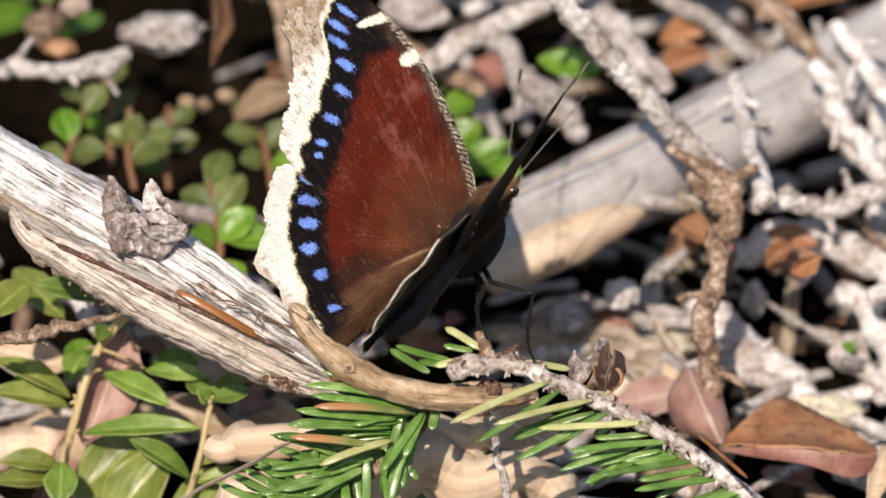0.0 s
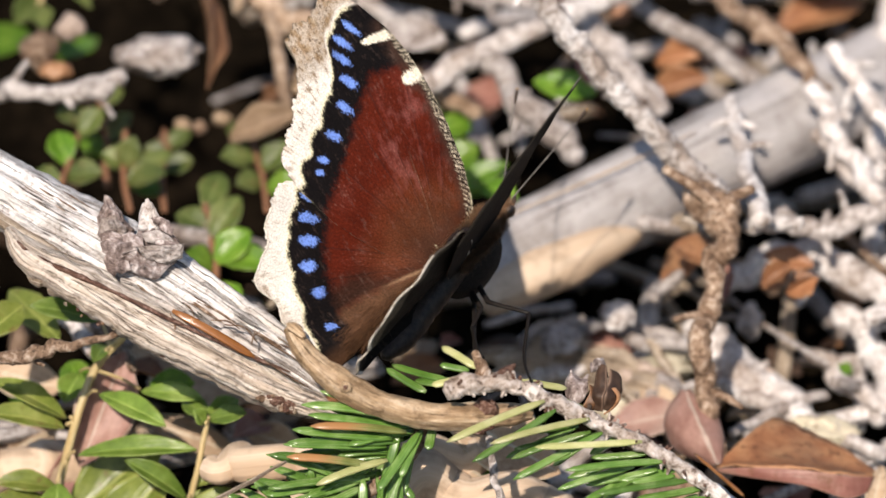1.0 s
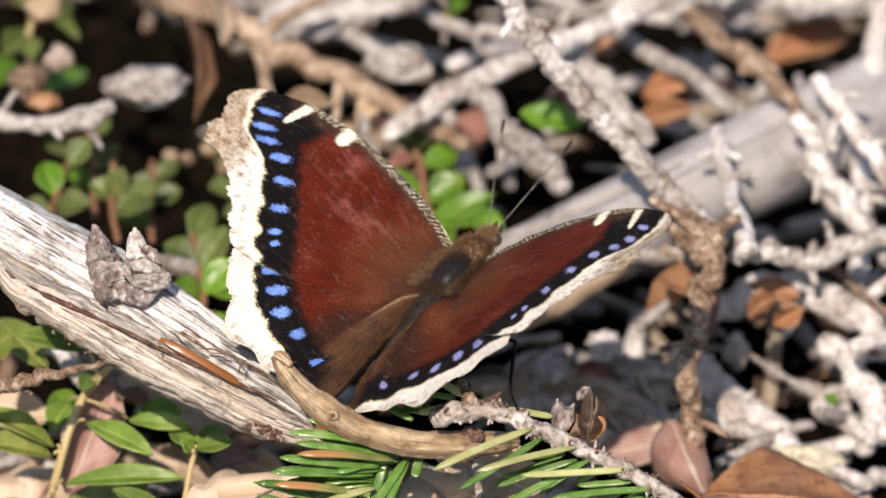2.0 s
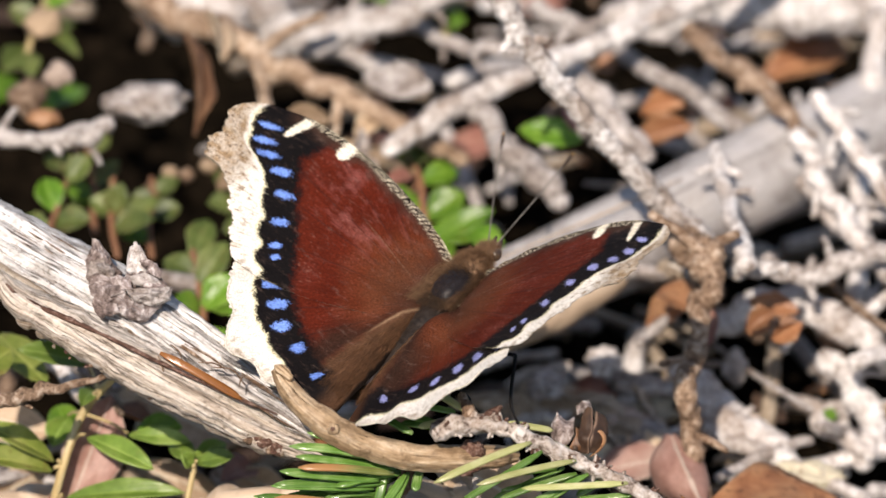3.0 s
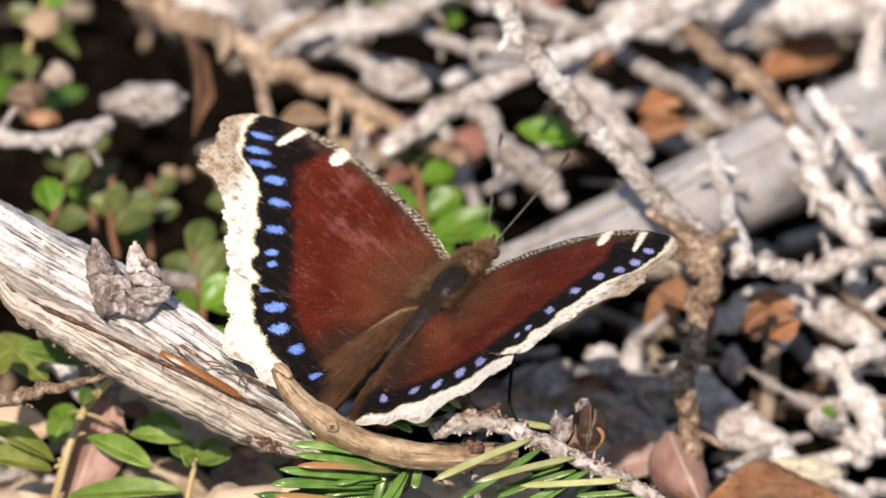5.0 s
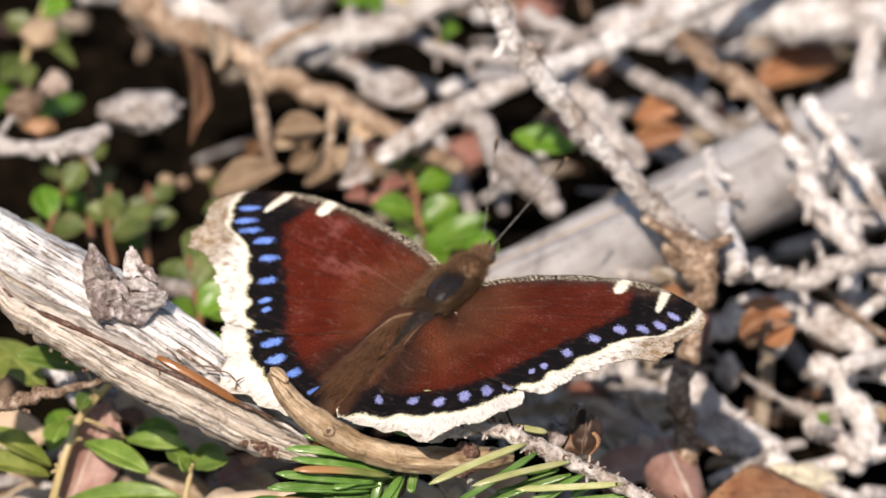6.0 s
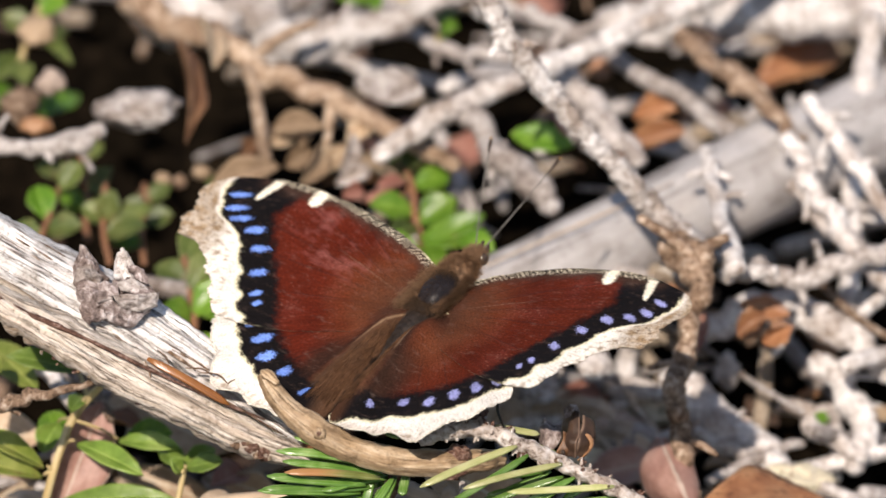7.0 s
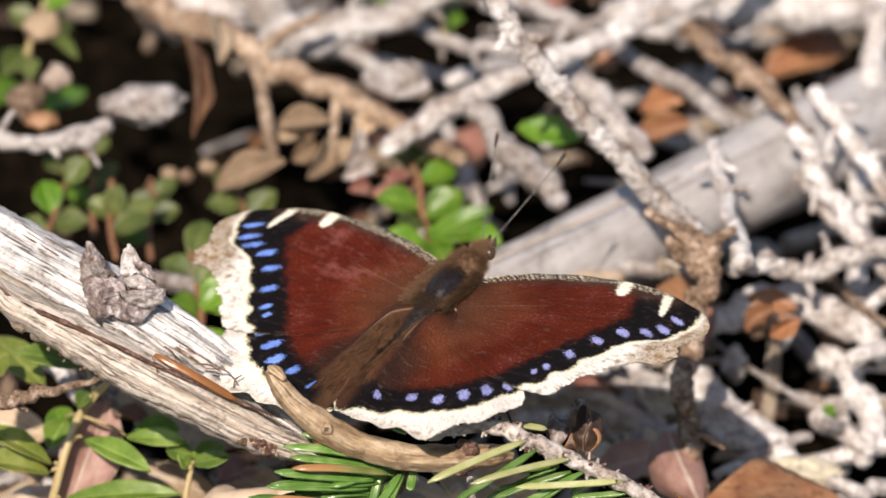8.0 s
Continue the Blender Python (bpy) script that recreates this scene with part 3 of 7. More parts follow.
def build_bark_lump():
    b = thing("bark_cluster", (-0.0399, 0.0155, -0.0093), "grey-brown flaky bark cluster on a bleached branch", "bark")
    slabs = (
        ([(196, 308), (228, 352), (246, 372), (232, 405), (205, 412), (182, 398), (180, 350)], 5.2, 1.3),
        ([(186, 352), (214, 348), (232, 372), (224, 394), (196, 396), (180, 380)], 3.2, 1.0),
        ([(258, 358), (270, 350), (284, 352), (300, 362), (312, 380), (330, 400), (300, 412), (262, 408), (244, 398), (252, 366)], 3.4, 1.5),
        ([(250, 402), (296, 400), (330, 398), (328, 420), (300, 432), (268, 424)], 0.7, 1.0),
        ([(206, 408), (240, 398), (262, 420), (300, 434), (318, 426), (300, 446), (276, 462), (240, 446), (210, 430)], 2.2, 1.3),
        ([(214, 392), (246, 388), (250, 408), (226, 416), (208, 408)], 1.2, 0.9),
        ([(182, 382), (200, 372), (222, 382), (230, 398), (214, 404), (196, 402)], 1.9, 0.6),
        ([(260, 378), (286, 372), (310, 384), (318, 394), (290, 398), (264, 394)], 1.3, 0.6),
        ([(196, 330), (212, 338), (226, 356), (220, 366), (200, 360), (190, 350)], 3.4, 0.6),
    )
    for k, (ring, d, thick) in enumerate(slabs):
        part("bark_flake", flake([bough(x, y, d) for x, y in ring], thick * 0.001, k * 3.1, 0.6), GREY_TWIG if k in (1, 3, 7) else FLAKE, b, "pale grey inner face" if k in (1, 3, 7) else "", flat=True)
    rng = random.Random(8)
    for k in range(12):  # small loose scales over the slabs
        x, y = rng.uniform(196, 312), rng.uniform(350, 440)
        if x + (y - 350) * -0.5 > 300 or (y < 385 and 232 < x < 256):
            continue
        w, h, a0 = rng.uniform(16, 30), rng.uniform(8, 16), rng.uniform(0, 1.2)
        ring = [(x + w * math.cos(a) * math.cos(a0) - h * math.sin(a) * math.sin(a0), y + w * math.cos(a) * math.sin(a0) + h * math.sin(a) * math.cos(a0)) for a in (0.3, 1.4, 2.2, 3.3, 4.2, 5.4)]
        part("bark_scale", flake([bough(u, v, rng.uniform(0.6, 1.5)) for u, v in ring], 0.00035, k * 1.9 + 30), FLAKE, b, flat=True)
    for k, (x, y) in enumerate(((262, 326), (268, 318), (274, 324), (279, 334))):
        part("splinter", tube([bough(x - 1, y + 44, 2.6), bough(x + 1, y + 18, 2.2), bough(x, y, 2.0)], [0.8, 0.7, 0.3], 8, 4, rough=0.4, size=1200, seed=k), LICHEN, b, "white splintered tip")


build_bark_lump()


def build_branch_litter():
    n = fir_needle(bough(312, 515, -1.6), bough(458, 598, -1.4), 1.25, 0.04, (0, -0.6, 0.8))
    solid("fallen_needle", n, NEEDLE_DRY, "dry orange fir needle lying on the bleached branch", "needle")
    for k, pts in enumerate((((330, 500), (345, 512), (352, 530)), ((405, 540), (440, 545), (462, 572)), ((452, 575), (456, 560), (468, 552)), ((380, 532), (410, 534), (432, 548)), ((308, 520), (316, 540), (318, 556)), ((455, 592), (520, 632), (560, 655)))):
        g = tube([bough(x, y, -0.9 - 0.4 * (i == 1)) for i, (x, y) in enumerate(pts)], [0.09, 0.13, 0.06], 5, 5, rough=0.2, size=900, seed=k)
        solid("bark_fibre", g, BROWN_TWIG, "thin curled dark fibre on the bleached branch", "fibre", "fibres on the branch")
    solid("bark_speck", blob(bough(382, 623, -0.4), (0.0007, 0.0006, 0.0005), 6, 8, 0.3), RESIN, "dark speck of bark under the branch", "bark")


build_branch_litter()


# ---- the brown peg and the fir sprigs ----
def build_peg():
    b = thing("broken_twig", (0.0094, -0.0012, -0.0227), "smooth brown broken twig lying across the branch", "twig")
    g = tube([(-0.0206, -0.0021, -0.0080), (-0.0193, -0.0031, -0.0099), (-0.0171, -0.0045, -0.0121), (-0.0132, -0.0060, -0.0147), (-0.0080, -0.0065, -0.0176), (-0.0024, -0.0064, -0.0194), (0.0035, -0.0057, -0.0201), (0.0090, -0.0038, -0.0210), (0.0121, -0.0010, -0.0223)],
             [0.75, 1.25, 1.65, 1.9, 1.85, 1.8, 1.85, 1.6, 1.2], 30, 20, rough=0.16, size=330, seed=4, ridges=0.16, ends=0.2)
    part("stem", g, PEG, b)
    part("knot", blob(plane(619, 652, 0.3), (0.0009, 0.0006, 0.0009), 10, 12, 0.15, seed=2), PEG, b, "round knot with a dark eye")
    part("knot_eye", blob(plane(618, 652, -0.2), (0.00035, 0.0003, 0.00035), 8, 8, 0.2, seed=4), RESIN, b, "dark eye of the knot")
    part("torn_bark", tube([(-0.0206, -0.0019, -0.0076), (-0.0199, -0.0027, -0.0079), (-0.0184, -0.0037, -0.0086)], [0.3, 0.9, 0.5], 8, 5, rough=0.5, size=700), PEG, b, "torn tip of brown bark")
    part("resin_lump", blob(plane(868, 688, 4.8), (0.0017, 0.0012, 0.0013), 12, 16, 0.5, seed=6), RESIN, b, "dark glossy lump of resin")
    part("resin_lump", blob(plane(850, 722, 5.8), (0.0024, 0.0012, 0.0009), 12, 16, 0.5, seed=8), RESIN, b, "dark glossy lump of resin")


build_peg()


def build_sprig():
    """The rough fir twig on which the butterfly's feet rest, with its needles."""
    b = thing("fir_sprig", (0.0352, -0.0107, -0.0266), "rough lichen-flecked fir twig with green needles", "twig")
    line = [(0.0009, -0.0082, -0.0143), (0.0039, -0.0079, -0.0138), (0.0074, -0.0078, -0.0136), (0.0112, -0.0081, -0.0140), (0.0154, -0.0086, -0.0159), (0.0204, -0.0089, -0.0185), (0.0266, -0.0100, -0.0213), (0.0332, -0.0111, -0.0252), (0.0390, -0.0123, -0.0293), (0.0468, -0.0137, -0.0357), (0.0555, -0.0155, -0.0429)]
    part("stem", tube(line, [1.3, 1.45, 1.3, 1.15, 1.15, 1.1, 1.05, 1.0, 1.05, 1.1, 1.1], 20, 18, rough=0.42, size=430, seed=9, ends=0.4), FIR_BARK, b)
    rng = random.Random(3)
    spine = curve([(*q, 0.0011) for q in line], 14)
    for k in range(90):
        i = rng.randrange(4, len(spine) - 30)
        a = rng.uniform(0, 6.28)
        q = spine[i, :3] + 0.00115 * np.array([0.3 * math.cos(a), math.cos(a) * 0.8, math.sin(a)])
        out = Vector(q - spine[i, :3]).normalized() + Vector(spine[i + 1, :3] - spine[i, :3]).normalized() * rng.uniform(-0.2, 0.9)
        part("needle_scar", tube([q - 0.0002 * np.array(out), q + 0.0003 * np.array(out), q + rng.uniform(0.0004, 0.0009) * np.array(out)], [0.34, 0.26, 0.18], 6, 3, 0.3, 900, k), FIR_BARK if rng.random() < 0.75 else RESIN, b)
    part("stub", tube([(0.0068, -0.0076, -0.0132), (0.0057, -0.0059, -0.0123), (0.0048, -0.0040, -0.0109)], [1.2, 1.0, 0.6], 12, 8, rough=0.5, size=700, seed=10), BROWN_TWIG, b, "short broken side shoot")
    part("stub", tube([(0.0077, -0.0076, -0.0132), (0.0093, -0.0061, -0.0126), (0.0103, -0.0053, -0.0121)], [0.9, 0.7, 0.3], 10, 6, rough=0.6, size=800, seed=11), RESIN, b, "short broken side shoot")
    # root x, y, depth, tip x, y, depth, look
    near_row = (
        (970, 676, -1, 797, 749, -5, 1), (990, 692, -1, 842, 784, -4, 0), (1050, 708, 0, 873, 752, -3, 1), (1142, 748, 1, 953, 758, -3, 1), (1072, 732, 1, 914, 815, -1, 0),
        (1184, 783, 2, 1006, 799, -2, 0), (1128, 792, 3, 992, 833, 1, 0), (1228, 816, 3, 1060, 841, -1, 0), (1270, 848, 4, 1124, 868, 0, 0), (1200, 800, 4, 1100, 816, 3, 0),
    )
    mid_row = (
        (1154, 768, 3, 1052, 776, 3, 0), (1110, 735, 3, 1050, 770, 3, 0), (1250, 830, 5, 1130, 850, 3, 0), (1180, 790, 6, 1080, 832, 6, 0), (1240, 842, 6, 1160, 884, 5, 0),
        (1310, 872, 5, 1190, 896, 2, 0), (850, 618, 1, 788, 580, 3, 1), (836, 622, 1, 785, 612, 1, 0), (830, 634, 1, 770, 648, 1, 1), (800, 640, 2, 700, 612, 6, 0),
    )
    far_row = (
        (760, 660, 2, 690, 618, 4, 0), (812, 650, 2, 740, 640, 4, 0), (1000, 674, 3, 1040, 690, 5, 1), (930, 640, 4, 1010, 654, 6, 1), (1360, 905, 6, 1230, 925, 3, 0),
        (1400, 940, 7, 1290, 970, 4, 0), (1130, 770, 8, 1010, 812, 9, 0), (1060, 740, 8, 985, 790, 9, 0),
    )
    rows = list(near_row + mid_row + far_row)
    for k in range(16):  # needles under the twig
        t = rng.random()
        x, y = 1010 + 330 * t, 705 + 170 * t + rng.uniform(0, 14)
        ln = rng.uniform(70, 150)
        rows.append((x, y, rng.uniform(2, 7), x - ln, y + ln * rng.uniform(0.12, 0.62), rng.uniform(1, 7), 0))
    for x, y, d, tx, ty, td, kind in rows:
        part("needle", fir_needle(plane(x, y, d), plane(tx, ty, td), 1.0 + 0.2 * rng.random(), 0.03 * rng.uniform(-1, 1.6), (0, -0.5, 0.85)), NEEDLE_PALE if kind else NEEDLE, b, "yellowing needle" if kind else "")
    part("dry_needle", fir_needle(plane(1235, 770, -3), plane(1322, 846, -14), 0.55, 0.01, (0, -0.5, 0.85)), NEEDLE_DRY, b, "thin orange dry needle")


build_sprig()


def build_under_sprig():
    """The dense green shoot that hangs under the branch."""
    b = thing("fir_shoot", (-0.0127, -0.0114, -0.0317), "hanging fir shoot crowded with dark green needles", "twig")
    part("stem", tube([(0.0012, -0.0016, -0.0224), (-0.0022, -0.0024, -0.0238), (-0.0038, -0.0041, -0.0267), (-0.0073, -0.0050, -0.0304), (-0.0112, -0.0056, -0.0336), (-0.0143, -0.0069, -0.0378), (-0.0167, -0.0090, -0.0433)], [0.8, 1.0, 1.0, 1.0, 1.0, 1.0, 0.9], 12, 10, rough=0.3, size=700, seed=12), BROWN_TWIG, b)
    rng = random.Random(11)
    # root x, y, depth, tip x, y, depth, look
    top_row = (
        (740, 708, 0, 573, 658, -4, 0), (736, 715, -1, 540, 682, -4, 0), (730, 722, 0, 552, 700, -3, 0), (726, 731, -1, 556, 720, -4, 2), (700, 742, 0, 524, 726, -3, 0),
        (712, 746, 1, 516, 748, -2, 0), (690, 756, 1, 508, 752, -2, 0), (664, 790, 1, 482, 770, -3, 0), (672, 792, -1, 514, 774, -4, 2), (692, 780, -1, 566, 824, -3, 1),
    )
    side_row = (
        (640, 812, 2, 480, 830, -1, 0), (600, 822, 3, 478, 842, 0, 0), (610, 845, 2, 496, 868, -1, 0), (648, 828, 2, 545, 880, -1, 0), (748, 731, 0, 674, 836, -3, 0),
        (752, 728, 1, 715, 812, -2, 0), (772, 725, 1, 764, 762, -1, 0), (738, 760, 2, 690, 858, 0, 0), (720, 700, 3, 590, 690, 1, 0), (705, 738, 4, 560, 736, 2, 0),
    )
    low_row = (
        (690, 770, 5, 540, 790, 3, 0), (660, 800, 5, 530, 812, 3, 0), (620, 850, 5, 540, 905, 2, 0), (600, 880, 6, 500, 900, 2, 0), (735, 735, 5, 650, 770, 5, 0),
        (720, 770, 6, 640, 820, 6, 0), (600, 900, 6, 640, 960, 3, 0), (590, 920, 6, 480, 950, 3, 0), (590, 925, 6, 660, 985, 4, 0), (700, 800, 4, 740, 850, 3, 0),
    )
    back_row = (
        (680, 815, 5, 700, 880, 4, 0), (560, 900, 4, 452, 812, 0, 0), (552, 905, 4, 430, 830, 0, 0), (540, 912, 4, 404, 838, 0, 0), (530, 918, 4, 386, 856, 0, 0),
        (545, 915, 3, 470, 850, -1, 0), (550, 900, 4, 500, 830, 1, 0), (650, 820, 4, 556, 770, 3, 0), (560, 850, 3, 556, 796, 1, 0), (755, 726, 4, 690, 690, 5, 0),
    )
    rows = list(top_row + side_row + low_row + back_row)
    for k in range(46):  # the crowded inner needles of the shoot
        t = rng.random()
        x, y = 752 - 205 * t + rng.uniform(-12, 12), 716 + 190 * t + rng.uniform(-12, 12)
        way, ln = radians(rng.uniform(150, 208) if rng.random() < 0.75 else rng.uniform(208, 280)), rng.uniform(95, 185)
        rows.append((x, y, rng.uniform(1, 6), x + ln * math.cos(way), y - ln * math.sin(way) * 0.8, rng.uniform(-2, 6), 0))
    for x, y, d, tx, ty, td, kind in rows:
        part("needle", fir_needle(plane(x, y, d + 7), plane(tx, ty, td + 7), 1.2 + 0.3 * rng.random(), 0.05 * rng.uniform(-0.4, 1.6), (0, -0.4, 0.9)), (NEEDLE, NEEDLE_PALE, NEEDLE_TIP)[kind], b, ("", "yellowing needle", "needle with an orange dry tip")[kind])


build_under_sprig()


def build_curl():
    b = thing("curled_leaf", (0.0201, -0.0078, -0.0176), "curled dark brown dry leaf on the fir twig", "leaf")
    behind = lambda x, y, d: plane(x, y, d + 20)
    part("stalk", tube([plane(1040, 702, 0), plane(1046, 694, 9), behind(1050, 680, 0)], [0.4, 0.35, 0.3], 7, 5, 0.4, 800), BROWN_TWIG, b, "short brown stalk")
    sheets = (  # places along the rib and along the rim
        (((1008, 676, 0), (1022, 682, -1), (1036, 676, -1), (1048, 660, 0)), ((1006, 640, 2), (1018, 622, 1), (1034, 634, 1), (1048, 628, 2)), 0.0009, FLAKE, "grey papery edge"),
        (((1046, 690, 0), (1050, 668, -1), (1058, 640, -1), (1062, 606, 0)), ((1072, 694, -2), (1078, 668, -3), (1080, 640, -2), (1078, 612, -1)), 0.0008, DRY_CURL, ""),
        (((1072, 690, -2), (1078, 668, -3), (1082, 644, -2), (1084, 618, -1)), ((1078, 696, 2), (1090, 676, 2), (1096, 650, 2), (1090, 630, 2)), 0.0008, DRY_CURL, ""),
    )
    more = (
        (((1054, 612, 0), (1060, 600, -1), (1070, 602, -1), (1078, 610, 0)), ((1050, 624, 1), (1062, 622, 1), (1072, 626, 1), (1084, 634, 1)), 0.0009, FLAKE, "torn papery tip"),
        (((1030, 690, -1), (1040, 680, -2), (1048, 664, -2), (1050, 646, -1)), ((1048, 698, 0), (1060, 688, -1), (1062, 668, -1), (1058, 650, 0)), 0.0007, BROWN_LEAF, "dark brown fold"),
    )
    for k, (rib, rim, rough, skin, label) in enumerate(sheets + more):
        part("blade", loft([behind(*q) for q in rib], [behind(*q) for q in rim], 0.00015, rough, k * 3.7, 21, 12, 0.22), skin, b, label)
    hook = [(1082, 650, -1), (1094, 654, -1.5), (1101, 668, -1.5), (1094, 684, -1), (1076, 698, -0.5)]
    part("curl", tube([behind(*q) for q in hook], [0.25, 0.55, 0.6, 0.5, 0.3], 10, 8, 0.25, 700, 5, flat=0.35), RUST, b, "lighter orange-brown curled edge")
    for k, (x, y) in enumerate(((1016, 618), (1052, 606), (1072, 598), (1086, 622))):
        part("shred", tube([behind(x + 2, y + 16, 0.5), behind(x + 1, y + 6, 0), behind(x, y, 0.3)], [0.30, 0.24, 0.08], 6, 4, 0.5, 900, k), FLAKE, b, "frayed shred")


build_curl()


# ---- brushwood, litter and plants behind ----
def build_twig(name, points, radius, skin, label, category="twig", group="", rough=0.3, sides=14, seed=0.0, size=420, snags=(), flat=1.0, wander=0.28):
    """A twig with its side snags: each (place along, length mm, angle, radius mm)."""
    if np.ndim(radius) == 0:
        radius = [radius] * len(points)
    rng = random.Random(int(seed * 10) + len(points) + int(abs(points[0][0]) * 1e5))
    fat = max(radius) * 0.001 * wander
    bent, girth = [points[0]], [radius[0]]
    for p, q, r, s in zip(points, points[1:], radius, radius[1:]):
        for t in (0.33, 0.67):
            bent.append(tuple(a + (b - a) * t + rng.gauss(0, fat) for a, b in zip(p, q)))
            girth.append((r + (s - r) * t) * rng.uniform(0.82, 1.16))
        bent.append(q)
        girth.append(s)
    points, radius = bent, girth
    rough, size = rough * 0.6, size * 1.6
    stem = tube(points, radius, sides + 2, 9, rough, size, seed, flat)
    if not snags and len(points) > 9 and max(radius) > 1.2:
        snags = [(rng.uniform(0.15, 0.85), rng.uniform(2.5, 6), rng.choice((-70, -50, 55, 75)), rng.uniform(0.5, 0.9)) for _ in range(3)]
    if not snags:
        return solid(name, stem, skin, label, category, group)
    b = thing(name, min(points, key=lambda q: q[2]), label, category, group)
    part("stem", stem, skin, b)
    line = curve([(*q, 0) for q in points], 10)[:, :3]
    for k, (at, ln, ang, r) in enumerate(snags):
        i = min(len(line) - 2, max(1, int(at * (len(line) - 1))))
        q, way = Vector(line[i]), Vector(line[i + 1] - line[i - 1]).normalized()
        side = way.cross(Vector((0, -0.85, 0.5))).normalized()
        out = (way * math.cos(radians(ang)) + side * math.sin(radians(ang))).normalized() * ln * 0.001
        bend = Vector((0, 0, 0.08 * ln * 0.001))
        part("snag", tube([q, q + out * 0.5 + bend, q + out], [r, r * 0.85, r * 0.6], 9, 6, rough, size, seed + k + 1), skin, b)
    return b


HEAP = "twigs in the brushwood heap"
log = thing("grey_log", (-0.0020, 0.0600, -0.0462), "weathered grey log with a tan underside among brushwood", "log")
part("wood", tube([(0.0056, 0.0688, -0.0408), (0.0184, 0.0774, -0.0379), (0.0402, 0.0948, -0.0359), (0.0632, 0.1177, -0.0362), (0.0880, 0.1407, -0.0364)], [6.4, 7.0, 7.4, 8, 8.5], 44, 12, 0.07, 90, 1, ridges=0.07), LOG, log)
part("bark_strip", tube([(0.0065, 0.0629, -0.0411), (0.0140, 0.0668, -0.0393), (0.0225, 0.0726, -0.0383), (0.0294, 0.0783, -0.0384)], [3.0, 3.8, 3.6, 1.6], 28, 10, 0.1, 120, 2), TAN_LOG, log, "tan strip where bark has come off")
part("bark_strip", tube([(0.0102, 0.0699, -0.0310), (0.0250, 0.0783, -0.0283), (0.0390, 0.0902, -0.0278)], [0.12, 0.2, 0.12], 10, 10, 0.3, 200, 3), TAN_LOG, log, "thin tan crack in the wood")

build_twig("lichen_twig", [(0.0100, 0.0740, 0.0120), (0.0138, 0.0718, 0.0062), (0.0178, 0.0698, 0.0009), (0.0226, 0.0680, -0.0043), (0.0263, 0.0666, -0.0087), (0.0312, 0.0658, -0.0141), (0.0358, 0.0649, -0.0196), (0.0397, 0.0632, -0.0225), (0.0420, 0.0609, -0.0245)],
           [1.6, 1.6, 1.6, 1.6, 1.6, 1.65, 1.7, 2.1, 2.2], LICHEN, "dead twig crusted with white lichen", group=HEAP, wander=0.08, rough=0.6, size=520, sides=18,
           snags=((0.12, 4, 70, 0.8), (0.16, 3, -60, 0.8), (0.3, 2.2, -75, 0.7), (0.9, 4, 60, 1.2)))
build_twig("upright_stick", [(0.0391, 0.0596, -0.0208), (0.0413, 0.0563, -0.0226), (0.0419, 0.0521, -0.0238), (0.0400, 0.0462, -0.0281), (0.0383, 0.0411, -0.0328), (0.0377, 0.0365, -0.0368), (0.0388, 0.0332, -0.0425), (0.0392, 0.0295, -0.0489)],
           [2.4, 2.6, 1.9, 1.5, 1.5, 1.5, 1.6, 1.6], BROWN_TWIG, "brown upright stick with a swollen knot", "stick", HEAP, 0.5, 16, 5, 500,
           snags=((0.22, 11, 95, 1.1), (0.12, 6, -60, 1.1), (0.55, 5, 60, 0.7), (0.8, 6, -70, 0.7)))
build_twig("pale_twig", [(0.0451, 0.0631, -0.0287), (0.0487, 0.0622, -0.0283), (0.0532, 0.0614, -0.0276)], [1.01, 1.21, 1.11], LICHEN, "short white broken twig", group=HEAP, rough=0.4)
build_twig("pale_twig", [(0.0441, 0.0909, -0.0225), (0.0445, 0.0835, -0.0235), (0.0455, 0.0738, -0.0242), (0.0467, 0.0625, -0.0238), (0.0470, 0.0555, -0.0238)], [1.0, 1.2, 1.2, 1.5, 1.6], LICHEN, "thin white twig rising from the knot", group=HEAP, rough=0.4)
build_twig("pale_branch", [(-0.0060, 0.0972, -0.0268), (0.0024, 0.1027, -0.0229), (0.0103, 0.1080, -0.0215), (0.0200, 0.1134, -0.0197), (0.0289, 0.1196, -0.0188), (0.0368, 0.1257, -0.0179), (0.0463, 0.1329, -0.0172), (0.0560, 0.1405, -0.0165)],
           [1.5, 1.9, 1.8, 1.8, 1.7, 1.8, 1.9, 2.0], LICHEN, "straight pale branch crossing the heap", "branch", HEAP, 0.4, 18, 7, wander=0.08)
build_twig("pale_branch", [(0.0301, 0.1539, -0.0335), (0.0410, 0.1520, -0.0287), (0.0546, 0.1500, -0.0282), (0.0762, 0.1478, -0.0280), (0.0881, 0.1462, -0.0269)], [3.0, 3.6, 3.8, 3.6, 3.6], LICHEN, "thick whitish lichen-covered branch", "branch", HEAP, 0.45, 22, 8, 260)
build_twig("beige_branch", [(-0.0453, 0.1428, -0.0226), (-0.0360, 0.1343, -0.0235), (-0.0277, 0.1253, -0.0230), (-0.0204, 0.1181, -0.0234), (-0.0108, 0.1120, -0.0261), (0.0010, 0.1054, -0.0294), (0.0060, 0.1021, -0.0311)], [2.6, 2.4, 2.2, 2.0, 1.8, 1.7, 1.2], BEIGE_BARK, "bent beige branch with peeling bark", "branch", HEAP, 0.35, 18, 9,
           snags=((0.4, 12, -80, 1.1), (0.62, 10, 60, 1.0)))
